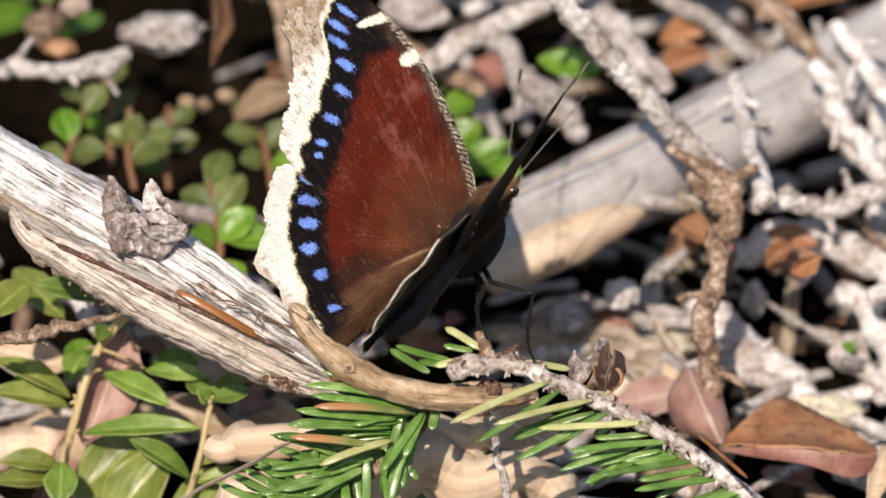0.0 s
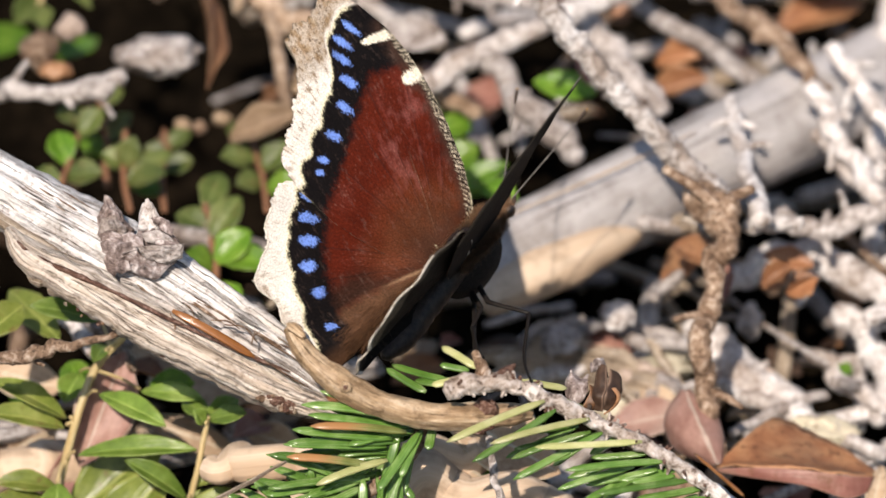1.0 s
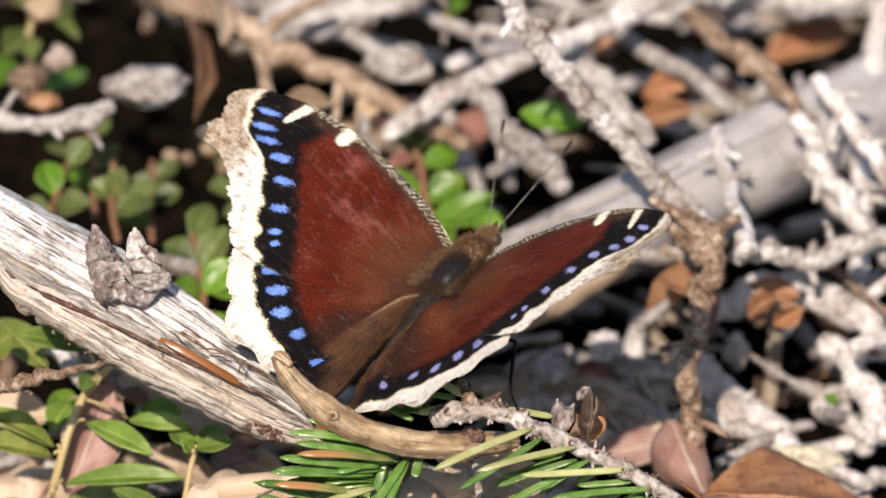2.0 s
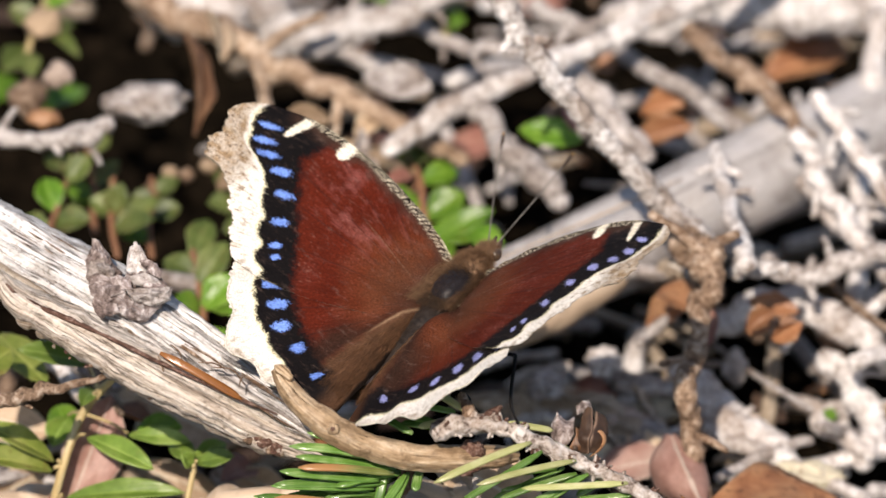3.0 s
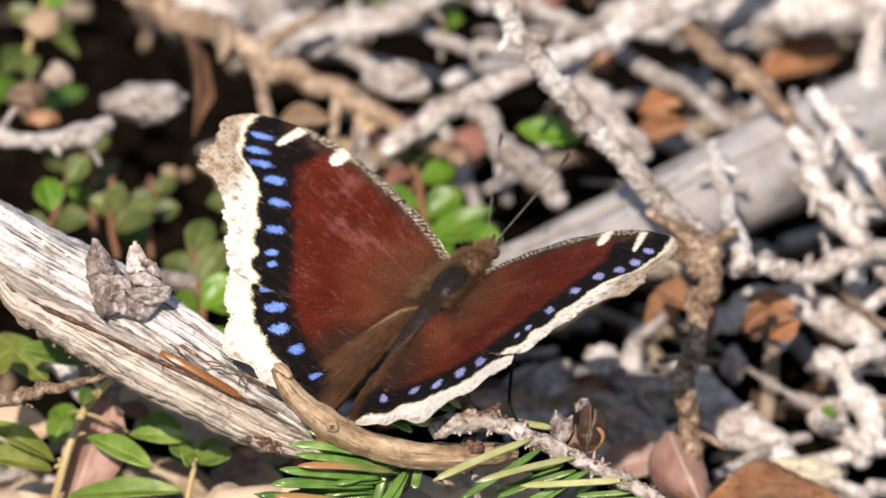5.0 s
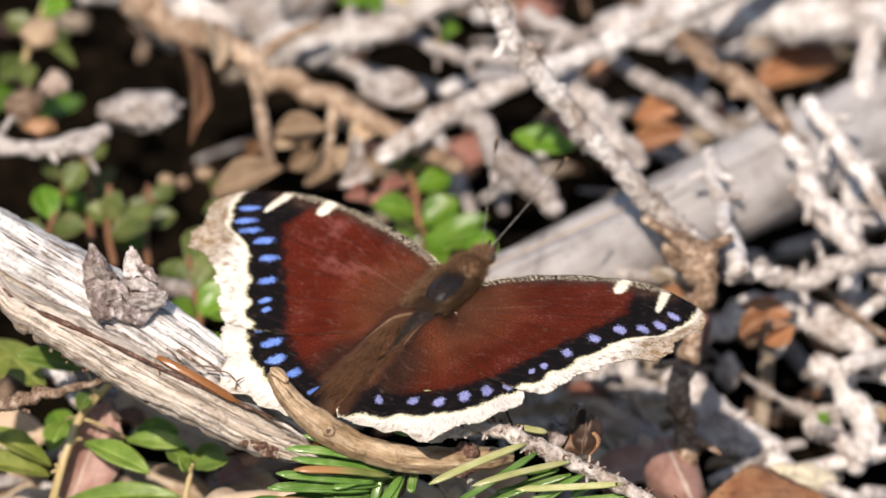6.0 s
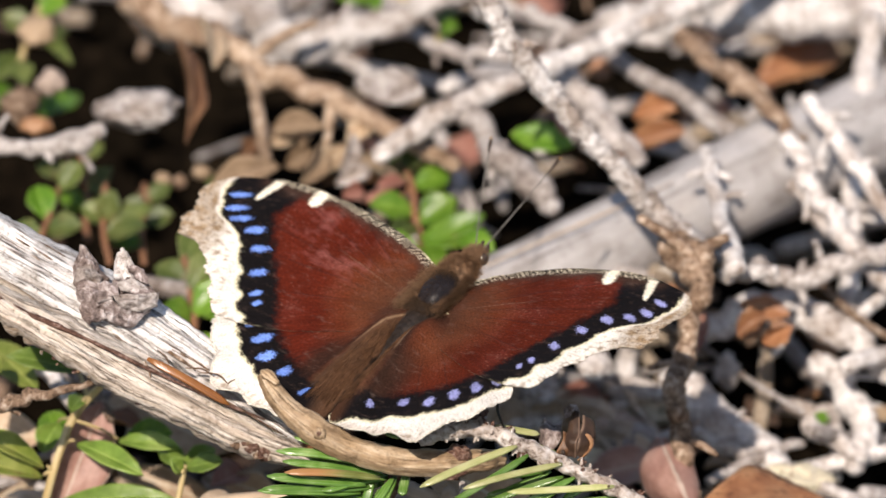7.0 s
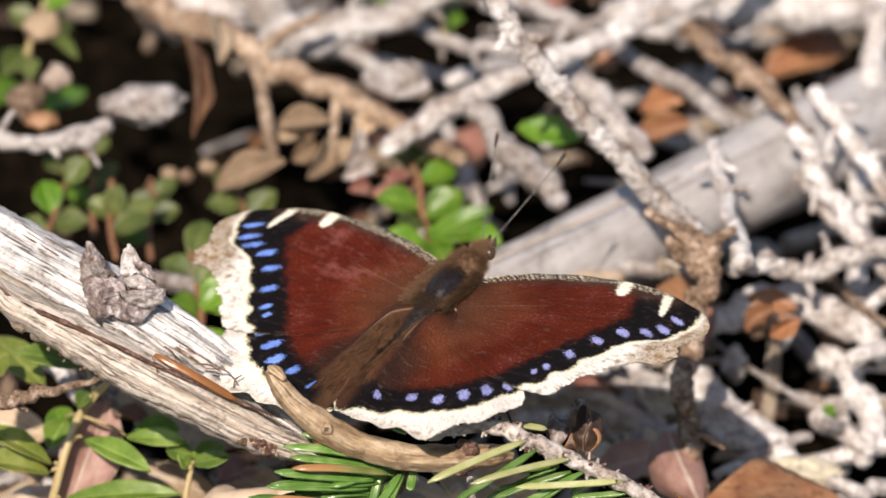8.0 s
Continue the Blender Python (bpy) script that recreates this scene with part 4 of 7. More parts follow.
build_twig("pale_branch", [(-0.0273, 0.1392, -0.0310), (-0.0191, 0.1367, -0.0273), (-0.0109, 0.1359, -0.0246), (-0.0010, 0.1356, -0.0213), (0.0107, 0.1360, -0.0165)], [2.6, 2.9, 2.7, 2.2, 2.0], LICHEN, "crumbly whitish branch with loose bark", "branch", HEAP, 0.5, 18, 10, 300)
build_twig("grey_twig", [(0.0175, 0.1421, -0.0239), (0.0248, 0.1374, -0.0261), (0.0339, 0.1292, -0.0283), (0.0436, 0.1191, -0.0298), (0.0493, 0.1118, -0.0304)], [1.4, 1.5, 1.4, 1.4, 1.2], GREY_TWIG, "straight grey twig in the heap", group=HEAP)
build_twig("grey_twig", [(0.0204, 0.1265, -0.0249), (0.0247, 0.1185, -0.0268), (0.0298, 0.1105, -0.0287), (0.0341, 0.1024, -0.0306)], [1.8, 2.0, 1.9, 1.5], GREY_TWIG, "thick grey twig with bark", group=HEAP)
build_twig("grey_twig", [(0.0414, 0.1265, -0.0210), (0.0450, 0.1193, -0.0214), (0.0509, 0.1120, -0.0221), (0.0550, 0.1062, -0.0241), (0.0591, 0.1002, -0.0265)], [1.7, 1.6, 1.8, 1.5, 1.3], BROWN_TWIG, "brown-grey twig with a pale scar", group=HEAP, snags=((0.45, 3, 60, 1.2),))
build_twig("grey_twig", [(0.0562, 0.0971, -0.0238), (0.0595, 0.0932, -0.0267), (0.0611, 0.0888, -0.0302), (0.0660, 0.0818, -0.0343), (0.0725, 0.0749, -0.0384)], [1.5, 1.6, 1.6, 1.7, 1.7], LICHEN, "pale twig over the log", group=HEAP, seed=3)
build_twig("upright_twig", [(0.0719, 0.1350, -0.0223), (0.0707, 0.1273, -0.0275), (0.0691, 0.1193, -0.0334), (0.0679, 0.1095, -0.0383), (0.0670, 0.0994, -0.0439), (0.0657, 0.0854, -0.0481)], [1.9, 1.9, 1.8, 1.8, 1.7, 1.5], LICHEN, "upright pale twig against the log", group=HEAP, seed=4)
build_twig("pale_stick", [(0.0071, 0.1061, -0.0243), (0.0121, 0.0977, -0.0269), (0.0172, 0.0919, -0.0288), (0.0210, 0.0884, -0.0310)], [1.6, 2.3, 2.2, 1.6], GREY_TWIG, "stout pale stick in the heap", "stick", HEAP, 0.12, seed=5)
build_twig("thin_twig", [(-0.0029, 0.1450, -0.0289), (0.0044, 0.1345, -0.0270), (0.0133, 0.1267, -0.0245), (0.0177, 0.1229, -0.0232)], [1.1, 1.2, 1.1, 0.8], GREY_TWIG, "thin grey twig in the heap", group=HEAP)
build_twig("thin_twig", [(-0.0267, 0.1204, -0.0235), (-0.0249, 0.1124, -0.0254), (-0.0232, 0.1029, -0.0298)], [1.0, 0.9, 1.0], BEIGE_BARK, "short upright pale twig", group=HEAP)
build_twig("left_twig", [(-0.0688, 0.1001, -0.0266), (-0.0634, 0.0976, -0.0249), (-0.0568, 0.0959, -0.0239), (-0.0519, 0.0955, -0.0227), (-0.0479, 0.0952, -0.0211)], [1.2, 1.4, 1.3, 1.7, 1.4], GREY_TWIG, "pale broken twig end", group=HEAP, rough=0.4)
build_twig("white_twig", [(0.0434, 0.0847, -0.0509), (0.0492, 0.0845, -0.0472), (0.0568, 0.0833, -0.0452), (0.0644, 0.0775, -0.0471), (0.0714, 0.0714, -0.0495), (0.0776, 0.0674, -0.0523)], [1.84, 2.25, 2.35, 2.35, 2.25, 2.05], LICHEN, "thick white twig with flaking bark", group=HEAP, rough=0.45, sides=16, seed=6, snags=((0.45, 8, 80, 1.0), (0.6, 14, -60, 1.2)))
build_twig("white_twig", [(0.0392, 0.0713, -0.0502), (0.0425, 0.0654, -0.0523), (0.0482, 0.0593, -0.0547), (0.0527, 0.0559, -0.0566), (0.0596, 0.0496, -0.0593), (0.0645, 0.0453, -0.0627)], [2.04, 2.65, 2.75, 2.65, 2.45, 2.24], LICHEN, "thick white twig half buried in litter", group=HEAP, rough=0.4, sides=16, seed=7)
build_twig("white_twig", [(0.0610, 0.0760, -0.0511), (0.0642, 0.0730, -0.0522), (0.0667, 0.0690, -0.0550), (0.0677, 0.0629, -0.0574), (0.0652, 0.0573, -0.0590)], [1.84, 2.14, 2.04, 1.84, 1.22], LICHEN, "crooked white twig with flaking bark", group=HEAP, rough=0.45, seed=8)
build_twig("thin_twig", [(0.0586, 0.0635, -0.0542), (0.0628, 0.0604, -0.0554), (0.0669, 0.0571, -0.0569)], [1.33, 1.43, 1.23], LICHEN, "short white twig in the litter", group=HEAP, seed=9)
build_twig("thin_twig", [(0.0281, 0.0676, -0.0510), (0.0323, 0.0658, -0.0502), (0.0377, 0.0636, -0.0498)], [0.93, 1.13, 0.93], GREY_TWIG, "thin grey twig by the upright stick", group=HEAP)
build_twig("thin_twig", [(0.0314, 0.0658, -0.0502), (0.0337, 0.0623, -0.0521), (0.0362, 0.0588, -0.0542)], [0.82, 0.82, 0.72], SPLINTER, "thin tan twig in the litter", group=HEAP)
build_twig("thin_twig", [(0.0511, 0.0770, -0.0346), (0.0570, 0.0740, -0.0359), (0.0654, 0.0735, -0.0327), (0.0722, 0.0748, -0.0306)], [1.5, 1.6, 1.5, 1.5], GREY_TWIG, "grey twig beside the log", group=HEAP, seed=12)
build_twig("thin_twig", [(0.0358, 0.0766, -0.0353), (0.0398, 0.0723, -0.0349), (0.0431, 0.0682, -0.0338)], [1.6, 1.7, 1.6], SPLINTER, "stub of a tan twig", group=HEAP)
build_twig("white_twig", [(0.0144, 0.0690, -0.0528), (0.0212, 0.0667, -0.0527), (0.0279, 0.0619, -0.0529), (0.0346, 0.0558, -0.0552), (0.0395, 0.0527, -0.0563)], [1.74, 2.26, 2.46, 2.36, 1.95], SPLINTER, "broad pale strip of wood under the sprig", group=HEAP, rough=0.35, seed=13)
build_twig("thin_twig", [(0.0571, 0.0936, -0.0299), (0.0621, 0.0888, -0.0342), (0.0680, 0.0845, -0.0377), (0.0747, 0.0792, -0.0428)], [1.3, 1.4, 1.5, 1.5], GREY_TWIG, "grey branch lying on the log", group=HEAP, seed=14)
build_twig("white_twig", [(0.0602, 0.1073, -0.0222), (0.0652, 0.1002, -0.0265), (0.0700, 0.0927, -0.0314), (0.0768, 0.0866, -0.0380)], [1.3, 1.4, 1.4, 1.4], LICHEN, "pale branch leaning on the log", group=HEAP, seed=15)

# thin twig and pale stalk by the sprigs
build_twig("side_twig", [(-0.0642, 0.0126, -0.0223), (-0.0602, 0.0120, -0.0212), (-0.0562, 0.0116, -0.0200), (-0.0522, 0.0111, -0.0188), (-0.0478, 0.0107, -0.0175), (-0.0433, 0.0105, -0.0158)], [0.9, 1.0, 1.05, 0.8, 0.55, 0.5], BROWN_TWIG, "thin dark twig with reddish peeling bark", rough=0.35, size=900, snags=((0.25, 4, 20, 0.45), (0.5, 2, 70, 0.4)))
build_twig("pale_stalk", [(-0.0373, -0.0141, -0.0325), (-0.0327, -0.0136, -0.0296), (-0.0272, -0.0131, -0.0268), (-0.0209, -0.0123, -0.0233)], [0.28, 0.3, 0.3, 0.25], SPLINTER, "thin pale dry stalk", "stalk", rough=0.1)
build_twig("pale_stalk", [(0.0068, -0.0063, -0.0230), (0.0074, -0.0087, -0.0270), (0.0084, -0.0098, -0.0309), (0.0090, -0.0108, -0.0348)], [0.5, 0.6, 0.6, 0.6], GREY_TWIG, "short grey dead stalk", "stalk", rough=0.3)

# chunks of wood and stones
for k, (p, r, skin, label, cat) in enumerate((
    ((-0.0424, 0.1023, -0.0208), (0.0066, 0.004, 0.0027), GREY_TWIG, "bleached chunk of wood in a dark hollow", "wood"),
    ((-0.0569, 0.1142, -0.0223), (0.0022, 0.002, 0.0019), PINK_LEAF, "round beige pebble among leaves", "pebble"),
    ((-0.0587, 0.1055, -0.0252), (0.0026, 0.002, 0.0012), RUST, "brown bark chip among leaves", "bark"),
    ((-0.0616, 0.1106, -0.0244), (0.0030, 0.003, 0.0024), BROWN_TWIG, "brown stone among leaves", "stone"),
    ((-0.0600, 0.1316, -0.0221), (0.0030, 0.003, 0.0020), DULL_LEAF, "pale bark chip among leaves", "bark"),
    ((-0.0367, 0.1514, -0.0299), (0.0080, 0.005, 0.0040), LICHEN, "large crumbly pale chunk of rotten wood", "wood"),
    ((-0.0268, 0.1554, -0.0309), (0.0060, 0.005, 0.0040), GREY_TWIG, "pale chunk of rotten wood", "wood"),
    ((0.0472, 0.0785, -0.0541), (0.0018, 0.002, 0.0028), LICHEN, "oval white pebble in shade", "pebble"),
    ((0.0328, 0.0568, -0.0537), (0.0040, 0.003, 0.0024), GREY_TWIG, "grey stone in the litter", "stone"),
    ((-0.0030, 0.1648, -0.0346), (0.0050, 0.004, 0.0030), GREY_TWIG, "pale stone in the litter", "stone"),
    ((-0.0397, 0.1083, -0.0364), (0.0012, 0.001, 0.0011), DULL_LEAF, "small round pebble in shade", "pebble"),
    ((-0.0370, 0.1082, -0.0367), (0.0012, 0.001, 0.0011), BROWN_TWIG, "small round pebble in shade", "pebble"),
    ((-0.0416, 0.1071, -0.0385), (0.0017, 0.001, 0.0014), BROWN_TWIG, "small round pebble in shade", "pebble"),
    ((-0.0337, 0.1089, -0.0355), (0.0014, 0.001, 0.0012), DULL_LEAF, "small round pebble in shade", "pebble"),
    ((0.0181, 0.0608, -0.0467), (0.0030, 0.003, 0.0020), GREY_TWIG, "grey stone in deep shade", "stone"),
    ((0.0267, 0.0660, -0.0458), (0.0024, 0.003, 0.0018), LICHEN, "pale stone in deep shade", "stone"),
)):
    solid(cat + "_chunk" if cat in ("wood", "bark") else cat, blob(p, r, 14, 18, 0.4, seed=k * 1.7), skin, label, cat, "stones and chips in the litter")


def build_leaf(root, tip, width, skin, label, up=(0, -0.55, 0.83), fold=0.25, droop=0.06, curl=0.0, ragged=0.12, seed=0.0, group="leaves in the litter", name="dry_leaf", belly=0.45):
    return solid(name, leaf(root, tip, width, up, fold, droop, belly, 0.00018, curl, ragged, seed, 14, 10), skin, label, "leaf", group)


def build_folded_leaf(name, label, halves, category="leaf"):
    """A broad leaf in two halves along its rib."""
    low = min((q for h in halves for q in h[1]), key=lambda q: q[2])
    b = thing(name, low, label, category, "leaves in the litter")
    for k, (rib, rim, skin, note, swell) in enumerate(halves):
        part("blade_half", loft(rib, rim, 0.0002, 0.0004, k * 2.3 + rib[0][0] * 90, 24, 10, swell), skin, b, note)


build_folded_leaf("folded_leaf", "folded rust-brown leaf with a pinkish rim", (
    ([(0.0397, 0.0257, -0.0477), (0.0454, 0.0230, -0.0459), (0.0522, 0.0218, -0.0457), (0.0579, 0.0224, -0.0469), (0.0623, 0.0250, -0.0487)], [(0.0399, 0.0268, -0.0478), (0.0445, 0.0325, -0.0465), (0.0494, 0.0383, -0.0472), (0.0564, 0.0368, -0.0499), (0.0629, 0.0291, -0.0503)], RUST, "", 0.10),
    ([(0.0397, 0.0256, -0.0478), (0.0454, 0.0229, -0.0459), (0.0522, 0.0218, -0.0457), (0.0579, 0.0224, -0.0469), (0.0623, 0.0250, -0.0488)], [(0.0400, 0.0254, -0.0482), (0.0457, 0.0222, -0.0474), (0.0522, 0.0208, -0.0477), (0.0579, 0.0208, -0.0498), (0.0613, 0.0229, -0.0503)], RED, "pinkish red lower half", 0.06)))
build_folded_leaf("withered_leaf", "pinkish brown withered leaf", (
    ([(0.0400, 0.0256, -0.0471), (0.0385, 0.0273, -0.0442), (0.0369, 0.0308, -0.0421), (0.0356, 0.0363, -0.0412)], [(0.0394, 0.0289, -0.0496), (0.0339, 0.0320, -0.0486), (0.0325, 0.0360, -0.0458), (0.0350, 0.0382, -0.0420)], PINK_LEAF, "", 0.14),
    ([(0.0400, 0.0256, -0.0471), (0.0385, 0.0273, -0.0442), (0.0369, 0.0308, -0.0421), (0.0356, 0.0363, -0.0412)], [(0.0407, 0.0274, -0.0480), (0.0413, 0.0327, -0.0475), (0.0399, 0.0366, -0.0447), (0.0362, 0.0382, -0.0420)], PINK_LEAF, "", 0.14)))
build_leaf((0.0640, 0.0288, -0.0485), (0.0611, 0.0185, -0.0536), 3.1, BEIGE, "yellow-brown edge of a leaf", (0, -0.8, 0.55), 0.3, 0.1, 0.3, 0.1, 4)
build_leaf((0.0328, 0.1195, -0.0371), (0.0420, 0.1191, -0.0338), 5.0, RUST, "curled orange-brown leaf among twigs", fold=0.5, curl=0.6, seed=5)
build_leaf((0.0340, 0.1254, -0.0348), (0.0410, 0.1244, -0.0325), 4.4, RUST, "curled orange-brown leaf among twigs", fold=0.5, curl=0.6, seed=6)
build_leaf((0.0550, 0.1515, -0.0416), (0.0693, 0.1593, -0.0401), 8.5, RUST, "bright rust-red leaf among twigs", fold=0.3, curl=0.5, seed=7)
build_leaf((0.0590, 0.1569, -0.0402), (0.0676, 0.1623, -0.0388), 5.5, RED, "bright rust-red leaf among twigs", fold=0.3, curl=0.5, seed=8)
build_leaf((0.0272, 0.1293, -0.0281), (0.0303, 0.1298, -0.0272), 2.6, RUST, "small orange-brown leaf among twigs", fold=0.4, seed=9)
build_leaf((0.0216, 0.1069, -0.0229), (0.0229, 0.1010, -0.0251), 2.4, RED, "small pink leaf among twigs", fold=0.4, seed=10)
build_leaf((0.0143, 0.1030, -0.0257), (0.0241, 0.1004, -0.0262), 5.2, GREEN, "glossy green leaf among twigs", fold=0.2, seed=11, name="green_leaf")
build_leaf((-0.0371, 0.1289, -0.0208), (-0.0340, 0.0993, -0.0241), 3.4, BROWN_LEAF, "long brown hanging leaf", (0.5, -0.8, 0.3), 0.6, 0.06, 0.8, 0.7, 12)
build_leaf((-0.0310, 0.1172, -0.0210), (-0.0341, 0.1316, -0.0201), 4.0, BEIGE, "pale brown withered hanging leaf", (0.5, -0.8, 0.3), 0.5, 0.06, 0.5, 0.25, 13)
build_leaf((-0.0099, 0.1195, -0.0251), (0.0011, 0.1150, -0.0249), 6.2, GREY_TWIG, "grey rounded dead leaf in the heap", (0, -0.7, 0.7), 0.1, 0.04, 0.2, 0.1, 14, belly=0.5)
build_leaf((-0.0230, 0.1103, -0.0289), (-0.0145, 0.1071, -0.0265), 4.6, DULL_LEAF, "yellowish dry leaf in the litter", fold=0.4, curl=0.5, seed=15)
build_leaf((-0.0325, 0.1002, -0.0344), (-0.0212, 0.0988, -0.0289), 5.6, DULL_LEAF, "tan folded dry leaf behind the wing", fold=0.35, curl=0.4, seed=16)
build_leaf((-0.0175, 0.0973, -0.0315), (-0.0144, 0.1041, -0.0277), 4.2, DULL_LEAF, "upright pale dry leaf", (0.6, -0.8, 0.1), 0.4, 0.05, 0.5, 0.2, 17)
build_leaf((-0.0115, 0.1000, -0.0309), (-0.0097, 0.1048, -0.0265), 3.2, GREY_TWIG, "pale dry leaf in the litter", (0.6, -0.8, 0.1), 0.4, 0.05, 0.5, 0.2, 18)
for k, (a, c, w, skin, label) in enumerate((
    ((-0.0153, 0.1014, -0.0324), (-0.0110, 0.1056, -0.0291), 3.6, BEIGE, "small pale dry leaf in the litter"),
    ((-0.0203, 0.1040, -0.0320), (-0.0161, 0.1053, -0.0296), 3.4, DULL_LEAF, "small tan dry leaf in the litter"),
    ((-0.0230, 0.1092, -0.0309), (-0.0186, 0.1100, -0.0296), 3.0, BEIGE, "small pale dry leaf in the litter"),
    ((-0.0123, 0.0973, -0.0315), (-0.0071, 0.1004, -0.0302), 3.4, GREY_TWIG, "small grey dry leaf in the litter"),
    ((-0.0180, 0.1074, -0.0300), (-0.0169, 0.1133, -0.0277), 3.2, DULL_LEAF, "small tan dry leaf in the litter"),
    ((-0.0106, 0.1053, -0.0296), (-0.0072, 0.1109, -0.0279), 3.6, BEIGE, "small pale dry leaf in the litter"),
    ((-0.0273, 0.1062, -0.0321), (-0.0246, 0.1097, -0.0300), 2.8, BROWN_LEAF, "small brown dry leaf in the litter"),
    ((-0.0080, 0.0969, -0.0323), (-0.0114, 0.0947, -0.0321), 3.0, RED, "small reddish dry leaf in the litter"),
)):
    build_leaf(a, c, w, skin, label, (0.3 * math.sin(k * 2.1), -0.7, 0.6), 0.4, 0.08, 0.6, 0.35, 70 + k)
build_leaf((0.0482, 0.0663, -0.0413), (0.0520, 0.0665, -0.0389), 3.4, RUST, "orange-brown leaf under twigs", fold=0.3, seed=19)
build_leaf((0.0520, 0.0662, -0.0413), (0.0560, 0.0662, -0.0393), 3.6, RUST, "orange-brown leaf under twigs", fold=0.3, seed=20)
build_leaf((0.0485, 0.0741, -0.0398), (0.0561, 0.0714, -0.0403), 4.0, RUST, "orange-brown leaf under twigs", fold=0.3, seed=21)
build_leaf((0.0476, 0.0612, -0.0380), (0.0521, 0.0627, -0.0354), 3.4, RUST, "bright rust-red leaf under twigs", fold=0.6, curl=0.6, ragged=0.5, seed=52)
build_leaf((0.0513, 0.0606, -0.0391), (0.0559, 0.0601, -0.0359), 3.0, RUST, "bright rust-red leaf under twigs", (0.4, -0.7, 0.5), 0.6, 0.06, 0.6, 0.5, 64)
build_leaf((0.0347, 0.0714, -0.0363), (0.0412, 0.0627, -0.0354), 5.0, RUST, "rust-red leaf behind the upright stick", fold=0.3, curl=0.4, seed=53)
build_leaf((0.0336, 0.0715, -0.0441), (0.0390, 0.0814, -0.0430), 5.0, RUST, "rust-red leaf behind the upright stick", fold=0.3, curl=0.4, seed=54)
build_leaf((0.0598, 0.0678, -0.0557), (0.0620, 0.0664, -0.0559), 2.2, GREEN, "small green leaf in shade", fold=0.2, seed=22, name="green_leaf")
build_leaf((0.0419, 0.0584, -0.0388), (0.0414, 0.0671, -0.0359), 4.0, RED, "reddish withered leaf beside a stick", fold=0.4, seed=23)
build_leaf((0.0351, 0.0481, -0.0546), (0.0303, 0.0568, -0.0518), 5.1, BEIGE, "pale dry leaf in the litter", fold=0.3, seed=24)
build_leaf((-0.0457, 0.0537, -0.0429), (-0.0276, 0.0442, -0.0474), 10.0, BEIGE, "broad pale dry leaf under the branch", (0, -0.7, 0.7), 0.15, 0.03, 0.1, 0.1, 25)
build_leaf((-0.0516, 0.0274, -0.0486), (-0.0452, 0.0357, -0.0341), 9.1, PINK_LEAF, "broad pinkish red leaf behind green leaves", (0.3, -0.8, 0.5), 0.2, 0.03, 0.2, 0.1, 26)
build_leaf((-0.0533, 0.0254, -0.0560), (-0.0401, 0.0309, -0.0465), 9.8, OLIVE, "broad spotted yellow-green leaf", (-0.2, -0.7, 0.6), 0.2, 0.03, 0.2, 0.1, 27)
build_leaf((-0.0490, 0.0196, -0.0581), (-0.0393, 0.0253, -0.0482), 8.7, OLIVE, "broad spotted yellow-green leaf", (-0.2, -0.7, 0.6), 0.2, 0.03, 0.2, 0.1, 28)
build_leaf((0.0005, 0.0179, -0.0332), (0.0172, 0.0133, -0.0408), 10.6, BEIGE, "broad pale dry leaf in the litter", (0, -0.6, 0.8), 0.15, 0.03, 0.1, 0.1, 29)
build_leaf((-0.0075, 0.0125, -0.0403), (0.0116, 0.0052, -0.0450), 10.0, BEIGE, "broad pale dry leaf in the litter", (0, -0.6, 0.8), 0.15, 0.03, 0.1, 0.1, 30)
build_leaf((-0.0678, 0.0518, -0.0462), (-0.0553, 0.0503, -0.0490), 6.8, BEIGE, "broad beige dry leaf behind green leaves", (0, -0.7, 0.7), 0.15, 0.03, 0.1, 0.1, 41)
build_leaf((-0.0632, 0.0413, -0.0544), (-0.0559, 0.0448, -0.0526), 5.2, BEIGE, "pale crumpled dry leaf behind green leaves", (0, -0.7, 0.7), 0.3, 0.03, 0.3, 0.2, 42)
build_leaf((-0.0594, 0.0296, -0.0607), (-0.0490, 0.0414, -0.0485), 6.7, RED, "reddish brown leaf stalk side up", (0.4, -0.8, 0.4), 0.5, 0.03, 0.3, 0.1, 43)
build_leaf((-0.0442, 0.0447, -0.0506), (-0.0294, 0.0420, -0.0553), 5.2, BEIGE, "beige dry leaf under the green shoot", (0, -0.7, 0.7), 0.2, 0.03, 0.1, 0.1, 44)
build_leaf((-0.0285, 0.0422, -0.0510), (-0.0201, 0.0405, -0.0538), 5.3, BEIGE, "tan dry leaf under the branch", (0, -0.7, 0.7), 0.2, 0.05, 0.2, 0.1, 45)
build_leaf((-0.0319, 0.0456, -0.0531), (-0.0261, 0.0447, -0.0545), 4.1, GREY_TWIG, "grey dry leaf under the branch", (0, -0.7, 0.7), 0.2, 0.05, 0.2, 0.1, 46)
build_leaf((-0.0630, 0.0508, -0.0321), (-0.0549, 0.0385, -0.0334), 5.0, OLIVE, "yellow-green leaf beside the branch", (0, -0.7, 0.7), 0.3, 0.05, 0.1, 0.05, 47, name="green_leaf")
build_leaf((-0.0648, 0.0299, -0.0283), (-0.0594, 0.0357, -0.0261), 5.0, OLIVE, "yellow-green leaf beside the branch", (0, -0.7, 0.7), 0.3, 0.05, 0.1, 0.05, 48, name="green_leaf")
build_leaf((-0.0392, 0.0213, -0.0552), (-0.0296, 0.0240, -0.0503), 5.1, OLIVE, "spotted yellow-green leaf near the needles", (0, -0.7, 0.7), 0.2, 0.05, 0.1, 0.05, 49, name="green_leaf")
